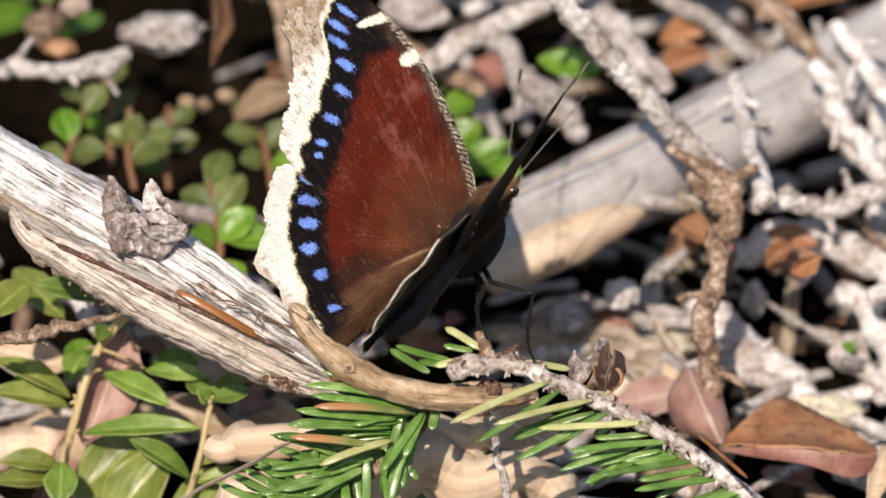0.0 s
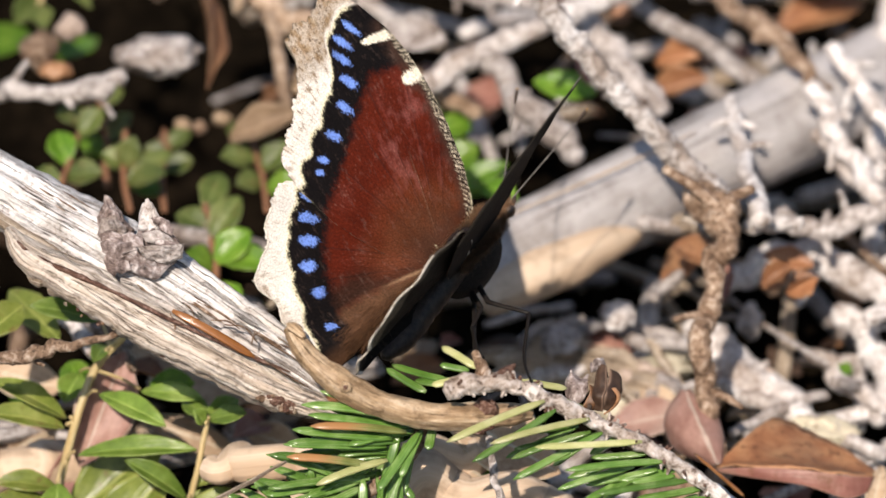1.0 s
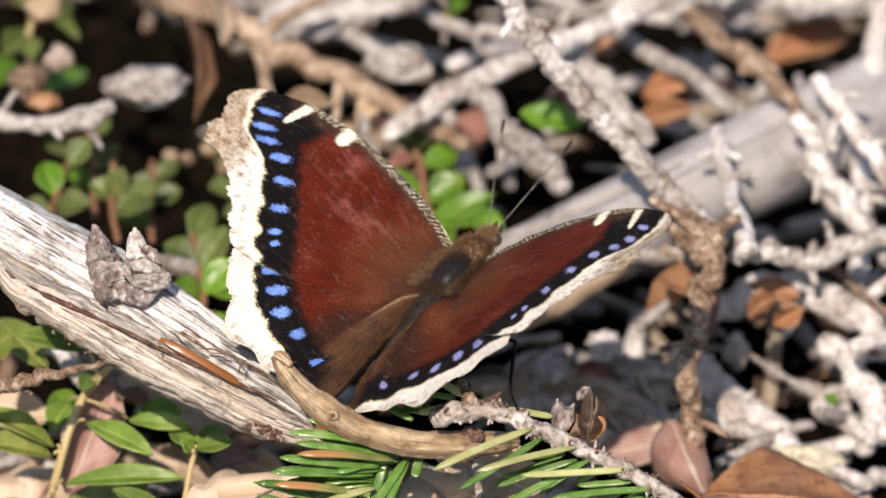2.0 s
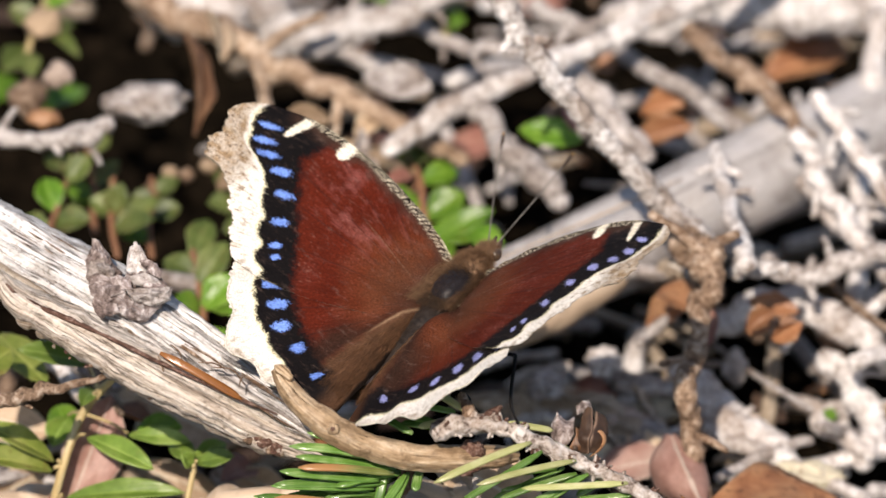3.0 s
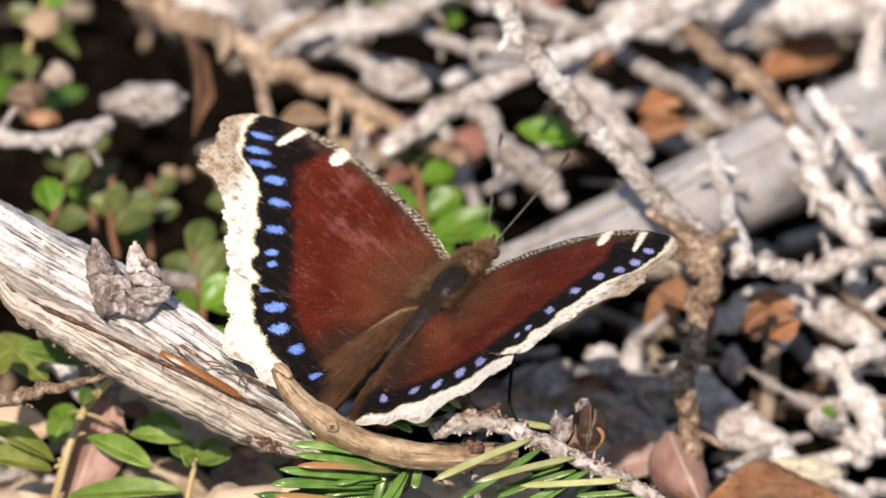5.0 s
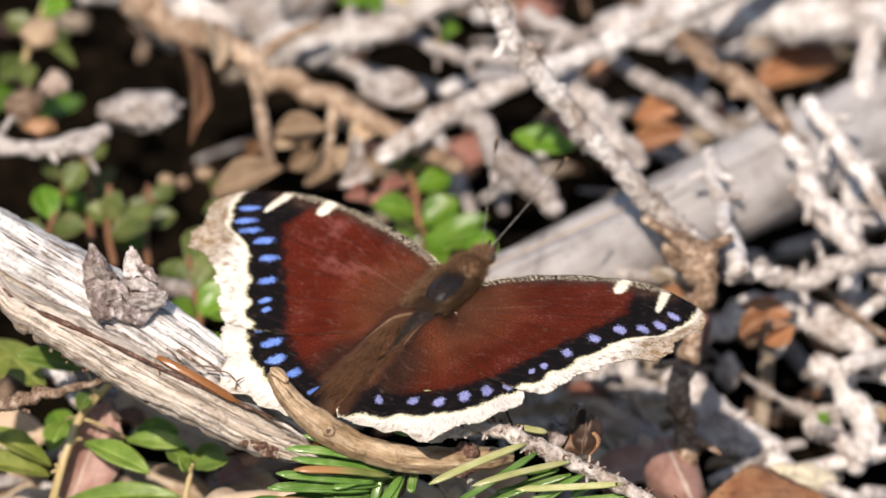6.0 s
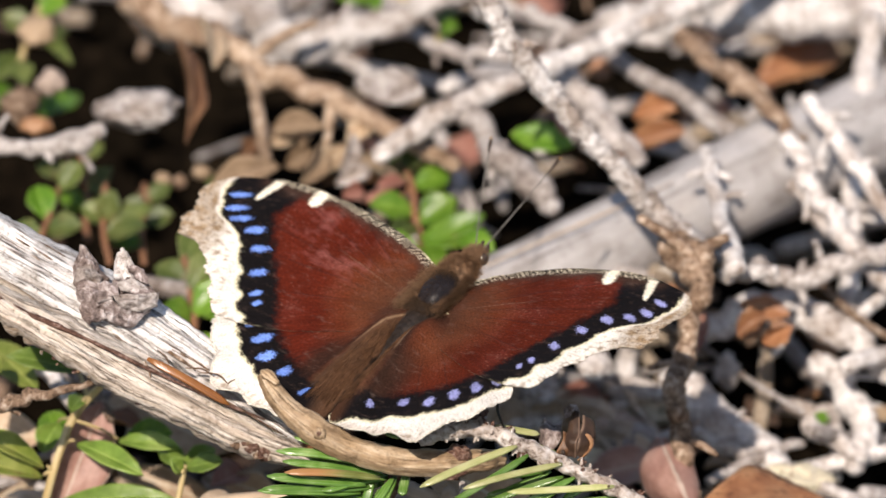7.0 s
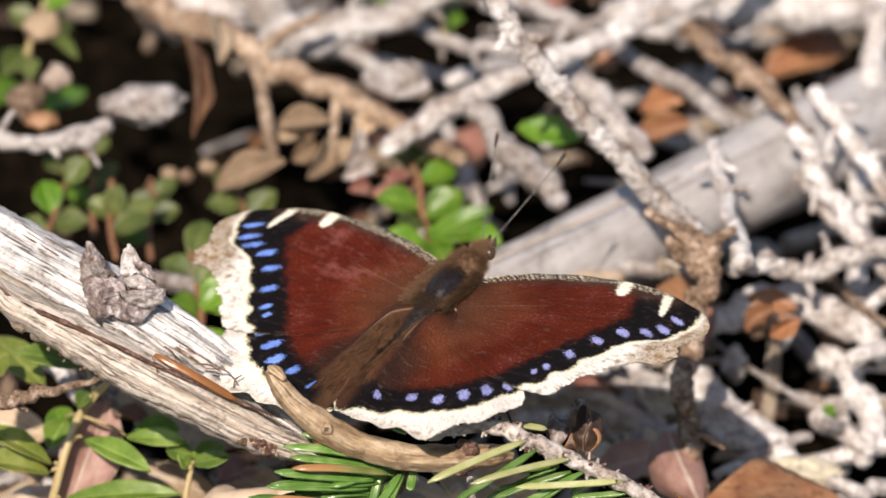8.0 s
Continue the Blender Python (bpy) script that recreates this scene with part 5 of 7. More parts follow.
build_leaf((-0.0517, 0.0347, -0.0397), (-0.0535, 0.0404, -0.0383), 4.3, GREEN, "round green leaf behind a stem", (0, -0.7, 0.7), 0.2, 0.05, 0.1, 0.05, 50, name="green_leaf")
build_leaf((-0.0420, 0.0378, -0.0407), (-0.0354, 0.0360, -0.0395), 4.1, GREEN, "oval green leaf behind a stem", (0, -0.7, 0.7), 0.2, 0.05, 0.1, 0.05, 51, name="green_leaf")
build_twig("pale_log", [(-0.0696, 0.0367, -0.0553), (-0.0614, 0.0370, -0.0548), (-0.0539, 0.0373, -0.0544), (-0.0449, 0.0385, -0.0565)], [3.08, 3.29, 3.08, 2.26], TAN_LOG, "smooth pale barkless stick in the litter", "stick", rough=0.05, sides=20, size=150)
for k, (a, m, c, r, skin, label) in enumerate((
    ((0.0073, 0.0630, -0.0558), (0.0149, 0.0629, -0.0546), (0.0224, 0.0636, -0.0534), 1.3, LICHEN, "short pale broken twig behind the fir twig"),
    ((0.0132, 0.0670, -0.0543), (0.0192, 0.0651, -0.0553), (0.0260, 0.0627, -0.0571), 1.0, SPLINTER, "thin tan broken twig behind the fir twig"),
    ((0.0192, 0.0691, -0.0540), (0.0260, 0.0678, -0.0547), (0.0336, 0.0653, -0.0572), 1.5, LICHEN, "thick pale broken twig behind the fir twig"),
    ((0.0274, 0.0550, -0.0559), (0.0324, 0.0558, -0.0542), (0.0384, 0.0583, -0.0530), 1.1, GREY_TWIG, "grey broken twig behind the fir twig"),
    ((0.0264, 0.0548, -0.0509), (0.0306, 0.0517, -0.0539), (0.0347, 0.0492, -0.0577), 0.9, SPLINTER, "thin tan broken twig behind the fir twig"),
    ((0.0125, 0.0717, -0.0538), (0.0167, 0.0735, -0.0522), (0.0219, 0.0753, -0.0521), 1.2, LICHEN, "short pale broken twig behind the fir twig"),
    ((0.0235, 0.0725, -0.0536), (0.0295, 0.0737, -0.0528), (0.0364, 0.0731, -0.0539), 1.1, GREY_TWIG, "grey broken twig behind the fir twig"),
    ((0.0418, 0.0587, -0.0532), (0.0467, 0.0556, -0.0543), (0.0534, 0.0548, -0.0557), 1.3, LICHEN, "short pale broken twig in the litter"),
    ((0.0431, 0.0484, -0.0558), (0.0499, 0.0536, -0.0551), (0.0577, 0.0585, -0.0551), 1.1, GREY_TWIG, "grey broken twig in the litter"),
    ((0.0547, 0.0493, -0.0534), (0.0596, 0.0459, -0.0552), (0.0654, 0.0446, -0.0574), 1.4, LICHEN, "short pale broken twig in the litter"),
)):
    build_twig("broken_stick", [a, m, c], [r * 0.7, r, r * 0.6], skin, label, "twig", HEAP, 0.4, 12, 40 + k, 420)
for k, (p, r, skin, label) in enumerate((
    ((0.0132, 0.0658, -0.0541), (0.0056, 0.0028, 0.0024), SPLINTER, "crumbled tan piece of wood behind the fir twig"),
    ((0.0217, 0.0653, -0.0550), (0.0065, 0.0026, 0.0026), SPLINTER, "crumbled tan piece of wood behind the fir twig"),
    ((0.0292, 0.0609, -0.0546), (0.0050, 0.0026, 0.0028), PINK_LEAF, "pinkish piece of rotten wood behind the fir twig"),
    ((0.0344, 0.0656, -0.0544), (0.0039, 0.0024, 0.0021), BEIGE, "pale piece of rotten wood behind the fir twig"),
    ((0.0281, 0.0515, -0.0548), (0.0049, 0.0024, 0.0028), BEIGE, "pale piece of rotten wood behind the fir twig"),
    ((0.0461, 0.0609, -0.0545), (0.0042, 0.0025, 0.0021), PINK_LEAF, "pinkish piece of rotten wood in the litter"),
    ((0.0563, 0.0469, -0.0548), (0.0048, 0.0025, 0.0023), BEIGE, "pale piece of rotten wood in the litter"),
)):
    solid("wood_chunk", blob(p, r, 22, 30, 0.55, seed=k * 2.9 + 40), skin, label, "wood", "stones and chips in the litter")
build_leaf((0.0246, 0.0467, -0.0538), (0.0363, 0.0491, -0.0523), 6.4, PINK_LEAF, "pinkish beige dry leaf behind the fir twig", (0, -0.6, 0.8), 0.2, 0.04, 0.2, 0.15, 57)
build_leaf((-0.0743, 0.1384, -0.0403), (-0.0657, 0.1460, -0.0391), 6.0, GREEN, "dark green leaf at the edge of the heap", (0, -0.6, 0.8), 0.2, 0.04, 0.2, 0.05, 60, name="green_leaf")
build_leaf((-0.0550, 0.1491, -0.0418), (-0.0608, 0.1384, -0.0403), 5.0, GREEN, "dark green leaf at the edge of the heap", (0, -0.6, 0.8), 0.2, 0.04, 0.2, 0.05, 61, name="green_leaf")
build_leaf((-0.0091, 0.0242, -0.0541), (-0.0006, 0.0236, -0.0552), 3.5, OLIVE, "small green leaf with a red tip", (0, -0.6, 0.8), 0.3, 0.05, 0.1, 0.05, 31, name="green_leaf")
build_leaf((0.0061, 0.0240, -0.0446), (-0.0017, 0.0208, -0.0460), 4.1, GREEN, "dark green leaf in shade", (0, -0.6, 0.8), 0.2, 0.06, 0.1, 0.05, 32, name="green_leaf")
build_leaf((0.0117, 0.0181, -0.0466), (0.0055, 0.0213, -0.0451), 3.1, GREEN, "dark green leaf in shade", (0, -0.6, 0.8), 0.2, 0.06, 0.1, 0.05, 33, name="green_leaf")
build_twig("pale_log", [(-0.0323, 0.0149, -0.0410), (-0.0275, 0.0143, -0.0401), (-0.0179, 0.0137, -0.0391), (-0.0067, 0.0140, -0.0385), (0.0061, 0.0143, -0.0381)], [2.02, 2.63, 2.83, 2.83, 2.43], TAN_LOG, "smooth pale barkless stick in the litter", "stick", rough=0.05, sides=20, size=150)
build_twig("pale_log", [(-0.0304, 0.0074, -0.0445), (-0.0178, 0.0081, -0.0433), (-0.0066, 0.0084, -0.0425), (0.0044, 0.0083, -0.0428), (0.0172, 0.0092, -0.0453)], [3.01, 3.42, 3.62, 3.62, 3.22], TAN_LOG, "smooth pale barkless stick in the litter", "stick", rough=0.05, sides=20, size=150)


def build_plant(name, stem, radii, leaves, label, skin=STEM):
    """A creeping evergreen shoot: stem, and leaves each (root, tip, width, material, fold)."""
    b = thing(name, min(stem, key=lambda q: q[2]), label, "plant", "green shoots")
    part("stem", tube(stem, radii, 10, 10, 0.08, 600), skin, b)
    for k, (root, tip, width, mat, fold) in enumerate(leaves):
        blade = part("leaf", leaf(root, tip, width, (0.0, -0.5, 0.86), fold, 0.07, 0.48, 0.00025, 0.1, 0.05, k * 1.3, 16, 10), mat, b)
        r, t = Vector(root), Vector(tip)
        mid = r.lerp(t, 0.5) + Vector((0, -0.5, 0.86)) * (0.00012 + 0.0)
        near = min((Vector(q) for q in stem), key=lambda q: (q - r).length)
        part("stalk", tube([near, near.lerp(r, 0.6) + Vector((0, 0, 0.0004)), r], [0.3, 0.25, 0.22], 6, 5), skin, b)
    return b


build_plant("green_shoot", [(-0.0441, 0.0284, -0.0267), (-0.0467, 0.0300, -0.0302), (-0.0492, 0.0302, -0.0339), (-0.0509, 0.0282, -0.0375), (-0.0521, 0.0263, -0.0408), (-0.0536, 0.0245, -0.0459), (-0.0548, 0.0217, -0.0508), (-0.0556, 0.0193, -0.0570)], [0.46, 0.62, 0.64, 0.62, 0.62, 0.64, 0.67, 0.67], (
    ((-0.0488, 0.0278, -0.0360), (-0.0389, 0.0211, -0.0373), 3.7, YOUNG_LEAF, 0.35), ((-0.0428, 0.0297, -0.0369), (-0.0339, 0.0275, -0.0367), 3.1, YOUNG_LEAF, 0.3), ((-0.0520, 0.0235, -0.0435), (-0.0347, 0.0204, -0.0406), 3.5, YOUNG_LEAF, 0.5),
    ((-0.0486, 0.0347, -0.0282), (-0.0583, 0.0332, -0.0247), 3.7, YOUNG_LEAF, 0.3), ((-0.0528, 0.0260, -0.0392), (-0.0634, 0.0243, -0.0318), 3.5, OLIVE, 0.7), ((-0.0533, 0.0263, -0.0408), (-0.0646, 0.0238, -0.0369), 3.7, OLIVE, 0.7),
    ((-0.0544, 0.0205, -0.0467), (-0.0545, 0.0148, -0.0503), 4.9, YOUNG_LEAF, 0.2), ((-0.0544, 0.0219, -0.0484), (-0.0632, 0.0206, -0.0465), 3.5, OLIVE, 0.5), ((-0.0476, 0.0331, -0.0311), (-0.0491, 0.0274, -0.0306), 2.7, YOUNG_LEAF, 0.3),
    ((-0.0517, 0.0354, -0.0373), (-0.0538, 0.0307, -0.0394), 4.3, YOUNG_LEAF, 0.3), ((-0.0554, 0.0217, -0.0508), (-0.0639, 0.0182, -0.0485), 3.5, OLIVE, 0.5),
), "creeping evergreen shoot with glossy oval green leaves")
build_plant("green_shoot", [(-0.0330, 0.0234, -0.0383), (-0.0337, 0.0217, -0.0413), (-0.0344, 0.0199, -0.0444), (-0.0354, 0.0190, -0.0481), (-0.0364, 0.0183, -0.0515), (-0.0375, 0.0158, -0.0557)], [0.36, 0.43, 0.46, 0.46, 0.49, 0.51], (
    ((-0.0332, 0.0223, -0.0382), (-0.0346, 0.0215, -0.0355), 2.5, YOUNG_LEAF, 0.3), ((-0.0328, 0.0227, -0.0376), (-0.0275, 0.0214, -0.0356), 3.3, YOUNG_LEAF, 0.3), ((-0.0332, 0.0238, -0.0377), (-0.0286, 0.0277, -0.0371), 3.1, YOUNG_LEAF, 0.3), ((-0.0357, 0.0179, -0.0479), (-0.0443, 0.0181, -0.0414), 3.3, YOUNG_LEAF, 0.6),
    ((-0.0350, 0.0198, -0.0467), (-0.0277, 0.0221, -0.0449), 2.5, OLIVE, 0.5), ((-0.0358, 0.0194, -0.0493), (-0.0277, 0.0199, -0.0485), 2.7, OLIVE, 0.5), ((-0.0326, 0.0253, -0.0392), (-0.0368, 0.0294, -0.0382), 3.3, YOUNG_LEAF, 0.3),
), "small evergreen shoot with glossy green leaves")
build_plant("green_shoot", [(0.0011, 0.0877, -0.0402), (0.0007, 0.0912, -0.0381), (-0.0003, 0.0949, -0.0357), (-0.0008, 0.1008, -0.0334), (-0.0028, 0.1061, -0.0322)], [0.6, 0.6, 0.6, 0.5, 0.4], (
    ((0.0003, 0.0925, -0.0359), (0.0059, 0.0946, -0.0323), 5.5, GREEN, 0.3), ((-0.0003, 0.0951, -0.0353), (-0.0071, 0.0941, -0.0330), 4.8, GREEN, 0.3), ((0.0003, 0.0898, -0.0364), (0.0080, 0.0859, -0.0353), 5.0, GREEN, 0.3),
    ((-0.0008, 0.1006, -0.0338), (0.0051, 0.1032, -0.0332), 4.5, GREEN, 0.3), ((0.0009, 0.0868, -0.0377), (-0.0062, 0.0859, -0.0352), 4.5, GREEN, 0.3), ((-0.0015, 0.1030, -0.0336), (-0.0037, 0.1091, -0.0310), 3.8, SHADED_GREEN, 0.3), ((0.0007, 0.0894, -0.0372), (0.0033, 0.0820, -0.0381), 5.0, GREEN, 0.3),
) + (
    ((-0.0014, 0.1012, -0.0328), (-0.0059, 0.0972, -0.0317), 2.6, RED, 0.4), ((-0.0017, 0.0982, -0.0340), (-0.0083, 0.0961, -0.0336), 2.4, RED, 0.4), ((0.0007, 0.0872, -0.0370), (0.0102, 0.0880, -0.0316), 4.2, GREEN, 0.3), ((-0.0001, 0.0925, -0.0359), (-0.0036, 0.0881, -0.0355), 4.2, SHADED_GREEN, 0.3),
    ((0.0059, 0.0863, -0.0345), (0.0117, 0.0817, -0.0344), 4.2, GREEN, 0.3), ((-0.0028, 0.1039, -0.0320), (0.0007, 0.1066, -0.0315), 3.4, SHADED_GREEN, 0.3),
), "evergreen shoot with rounded green leaves and reddish buds", RED_STEM)
build_plant("green_shoot", [(-0.0574, 0.0773, -0.0342), (-0.0569, 0.0847, -0.0334), (-0.0556, 0.0921, -0.0325), (-0.0542, 0.1000, -0.0308), (-0.0536, 0.1053, -0.0296)], [0.5, 0.5, 0.5, 0.5, 0.4], (
    ((-0.0548, 0.0952, -0.0312), (-0.0513, 0.0974, -0.0274), 4.0, SHADED_GREEN, 0.3), ((-0.0563, 0.0895, -0.0330), (-0.0581, 0.0939, -0.0295), 4.6, GREEN, 0.3), ((-0.0566, 0.0869, -0.0336), (-0.0509, 0.0855, -0.0319), 4.8, SHADED_GREEN, 0.3), ((-0.0541, 0.0978, -0.0306), (-0.0585, 0.1009, -0.0292), 3.2, SHADED_GREEN, 0.3), ((-0.0569, 0.0847, -0.0334), (-0.0613, 0.0873, -0.0328), 3.4, SHADED_GREEN, 0.3),
), "evergreen shoot with oval green leaves in half shade", RED_STEM)
build_plant("green_shoot", [(-0.0466, 0.0825, -0.0371), (-0.0477, 0.0882, -0.0353), (-0.0480, 0.0939, -0.0334), (-0.0478, 0.0974, -0.0314)], [0.5, 0.5, 0.5, 0.4], (
    ((-0.0478, 0.0908, -0.0347), (-0.0463, 0.0916, -0.0293), 4.2, SHADED_GREEN, 0.3), ((-0.0479, 0.0912, -0.0340), (-0.0512, 0.0923, -0.0322), 3.6, SHADED_GREEN, 0.4), ((-0.0475, 0.0882, -0.0353), (-0.0414, 0.0855, -0.0319), 4.2, SHADED_GREEN, 0.3), ((-0.0477, 0.0878, -0.0360), (-0.0408, 0.0925, -0.0318), 3.8, SHADED_GREEN, 0.3),
), "evergreen shoot with oval green leaves in half shade", RED_STEM)
build_plant("green_shoot", [(-0.0338, 0.0578, -0.0400), (-0.0331, 0.0659, -0.0378), (-0.0342, 0.0737, -0.0363), (-0.0353, 0.0816, -0.0347)], [0.6, 0.6, 0.6, 0.5], (
    ((-0.0335, 0.0664, -0.0371), (-0.0281, 0.0689, -0.0327), 5.2, GREEN, 0.25), ((-0.0333, 0.0659, -0.0378), (-0.0372, 0.0637, -0.0337), 4.6, GREEN, 0.25), ((-0.0340, 0.0716, -0.0361), (-0.0299, 0.0767, -0.0311), 4.8, SHADED_GREEN, 0.3), ((-0.0336, 0.0688, -0.0369), (-0.0246, 0.0646, -0.0361), 4.8, GREEN, 0.3),
    ((-0.0344, 0.0742, -0.0356), (-0.0394, 0.0772, -0.0343), 4.2, SHADED_GREEN, 0.3), ((-0.0331, 0.0634, -0.0383), (-0.0296, 0.0578, -0.0400), 4.4, GREEN, 0.3), ((-0.0351, 0.0790, -0.0353), (-0.0328, 0.0855, -0.0320), 4.6, SHADED_GREEN, 0.3),
), "evergreen shoot with broad green leaves behind the branch", RED_STEM)
build_plant("green_shoot", [(-0.0508, 0.0966, -0.0408), (-0.0514, 0.1018, -0.0396), (-0.0513, 0.1076, -0.0377), (-0.0524, 0.1129, -0.0365), (-0.0533, 0.1181, -0.0354)], [0.5, 0.5, 0.5, 0.4, 0.3], (
    ((-0.0512, 0.1062, -0.0380), (-0.0476, 0.1076, -0.0337), 3.4, SHADED_GREEN, 0.3), ((-0.0518, 0.1102, -0.0371), (-0.0560, 0.1093, -0.0346), 3.4, SHADED_GREEN, 0.3), ((-0.0512, 0.1045, -0.0391), (-0.0554, 0.1036, -0.0366), 3.8, GREEN, 0.3), ((-0.0525, 0.1142, -0.0362), (-0.0493, 0.1166, -0.0341), 3.0, SHADED_GREEN, 0.3),
    ((-0.0512, 0.1018, -0.0396), (-0.0460, 0.1005, -0.0380), 3.8, SHADED_GREEN, 0.3), ((-0.0531, 0.1169, -0.0356), (-0.0553, 0.1191, -0.0337), 2.8, SHADED_GREEN, 0.3),
), "evergreen shoot with small green leaves in the hollow", RED_STEM)
build_plant("green_shoot", [(-0.0261, 0.0877, -0.0401), (-0.0268, 0.0952, -0.0392), (-0.0282, 0.1027, -0.0382), (-0.0293, 0.1080, -0.0370)], [0.5, 0.5, 0.5, 0.4], (
    ((-0.0272, 0.0978, -0.0386), (-0.0229, 0.1000, -0.0348), 4.6, SHADED_GREEN, 0.3), ((-0.0280, 0.1005, -0.0380), (-0.0334, 0.0991, -0.0365), 4.2, SHADED_GREEN, 0.3), ((-0.0288, 0.1055, -0.0372), (-0.0257, 0.1088, -0.0355), 3.8, SHADED_GREEN, 0.3), ((-0.0266, 0.0930, -0.0390), (-0.0210, 0.0917, -0.0373), 4.6, GREEN, 0.3),
    ((-0.0287, 0.1053, -0.0376), (-0.0328, 0.1084, -0.0362), 3.4, SHADED_GREEN, 0.3), ((-0.0268, 0.0952, -0.0392), (-0.0309, 0.0934, -0.0382), 4.2, SHADED_GREEN, 0.3),
), "evergreen shoot with dull green leaves, darkened for shade, behind the branch", RED_STEM)
build_plant("green_shoot", [(-0.0417, 0.0878, -0.0400), (-0.0424, 0.0952, -0.0391), (-0.0418, 0.1027, -0.0382), (-0.0425, 0.1080, -0.0370)], [0.5, 0.5, 0.5, 0.4], (
    ((-0.0421, 0.0979, -0.0385), (-0.0377, 0.0987, -0.0370), 4.0, SHADED_GREEN, 0.3), ((-0.0418, 0.1005, -0.0380), (-0.0453, 0.1014, -0.0364), 3.6, SHADED_GREEN, 0.3), ((-0.0420, 0.1040, -0.0379), (-0.0383, 0.1062, -0.0361), 3.2, SHADED_GREEN, 0.3), ((-0.0421, 0.0930, -0.0389), (-0.0465, 0.0913, -0.0380), 4.2, GREEN, 0.3),
), "evergreen shoot with dull green leaves, darkened for shade, in the hollow", RED_STEM)
build_plant("green_shoot", [(-0.0627, 0.1280, -0.0263), (-0.0620, 0.1334, -0.0249), (-0.0606, 0.1411, -0.0237), (-0.0592, 0.1492, -0.0216)], [0.5, 0.5, 0.5, 0.4], (
    ((-0.0620, 0.1334, -0.0249), (-0.0555, 0.1307, -0.0216), 3.8, SHADED_GREEN, 0.3), ((-0.0613, 0.1361, -0.0243), (-0.0658, 0.1375, -0.0219), 4.2, SHADED_GREEN, 0.3), ((-0.0623, 0.1307, -0.0256), (-0.0659, 0.1236, -0.0260), 4.6, SHADED_GREEN, 0.3), ((-0.0606, 0.1411, -0.0237), (-0.0562, 0.1442, -0.0222), 4.2, GREEN, 0.3), ((-0.0613, 0.1366, -0.0235), (-0.0544, 0.1249, -0.0237), 2.6, SHADED_GREEN, 0.4), ((-0.0625, 0.1267, -0.0246), (-0.0614, 0.1213, -0.0259), 3.6, SHADED_GREEN, 0.3),
), "evergreen shoot with mottled green leaves at the edge of the heap")
build_plant("green_shoot", [(0.0035, 0.1346, -0.0268), (0.0026, 0.1400, -0.0255), (-0.0029, 0.1495, -0.0251), (-0.0102, 0.1568, -0.0245)], [0.5, 0.5, 0.5, 0.4], (
    ((0.0008, 0.1423, -0.0256), (0.0062, 0.1391, -0.0230), 3.8, SHADED_GREEN, 0.3), ((0.0030, 0.1373, -0.0262), (0.0062, 0.1346, -0.0228), 3.4, GREEN, 0.3), ((-0.0065, 0.1513, -0.0259), (-0.0129, 0.1495, -0.0250), 3.8, GREEN, 0.3), ((-0.0084, 0.1536, -0.0260), (-0.0065, 0.1468, -0.0257), 3.4, GREEN, 0.3),
), "evergreen shoot with green leaves between pale twigs")


# ---- small litter, too much to count ----
def hollow(x, y):
    """How open the heap is at a place: dark hollows lie open between the sticks."""
    a = math.exp(-((x + 0.047) / 0.034) ** 4 - ((y - 0.130) / 0.052) ** 4)
    b = math.exp(-((x - 0.052) / 0.012) ** 2 - ((y - 0.055) / 0.016) ** 2)
    c = math.exp(-((x + 0.030) / 0.010) ** 2 - ((y - 0.190) / 0.02) ** 2)
    d = 0.75 / (1 + math.exp((x + 0.035) * 400)) if y > 0.12 else 0.0
    return max(a, b, c, d)


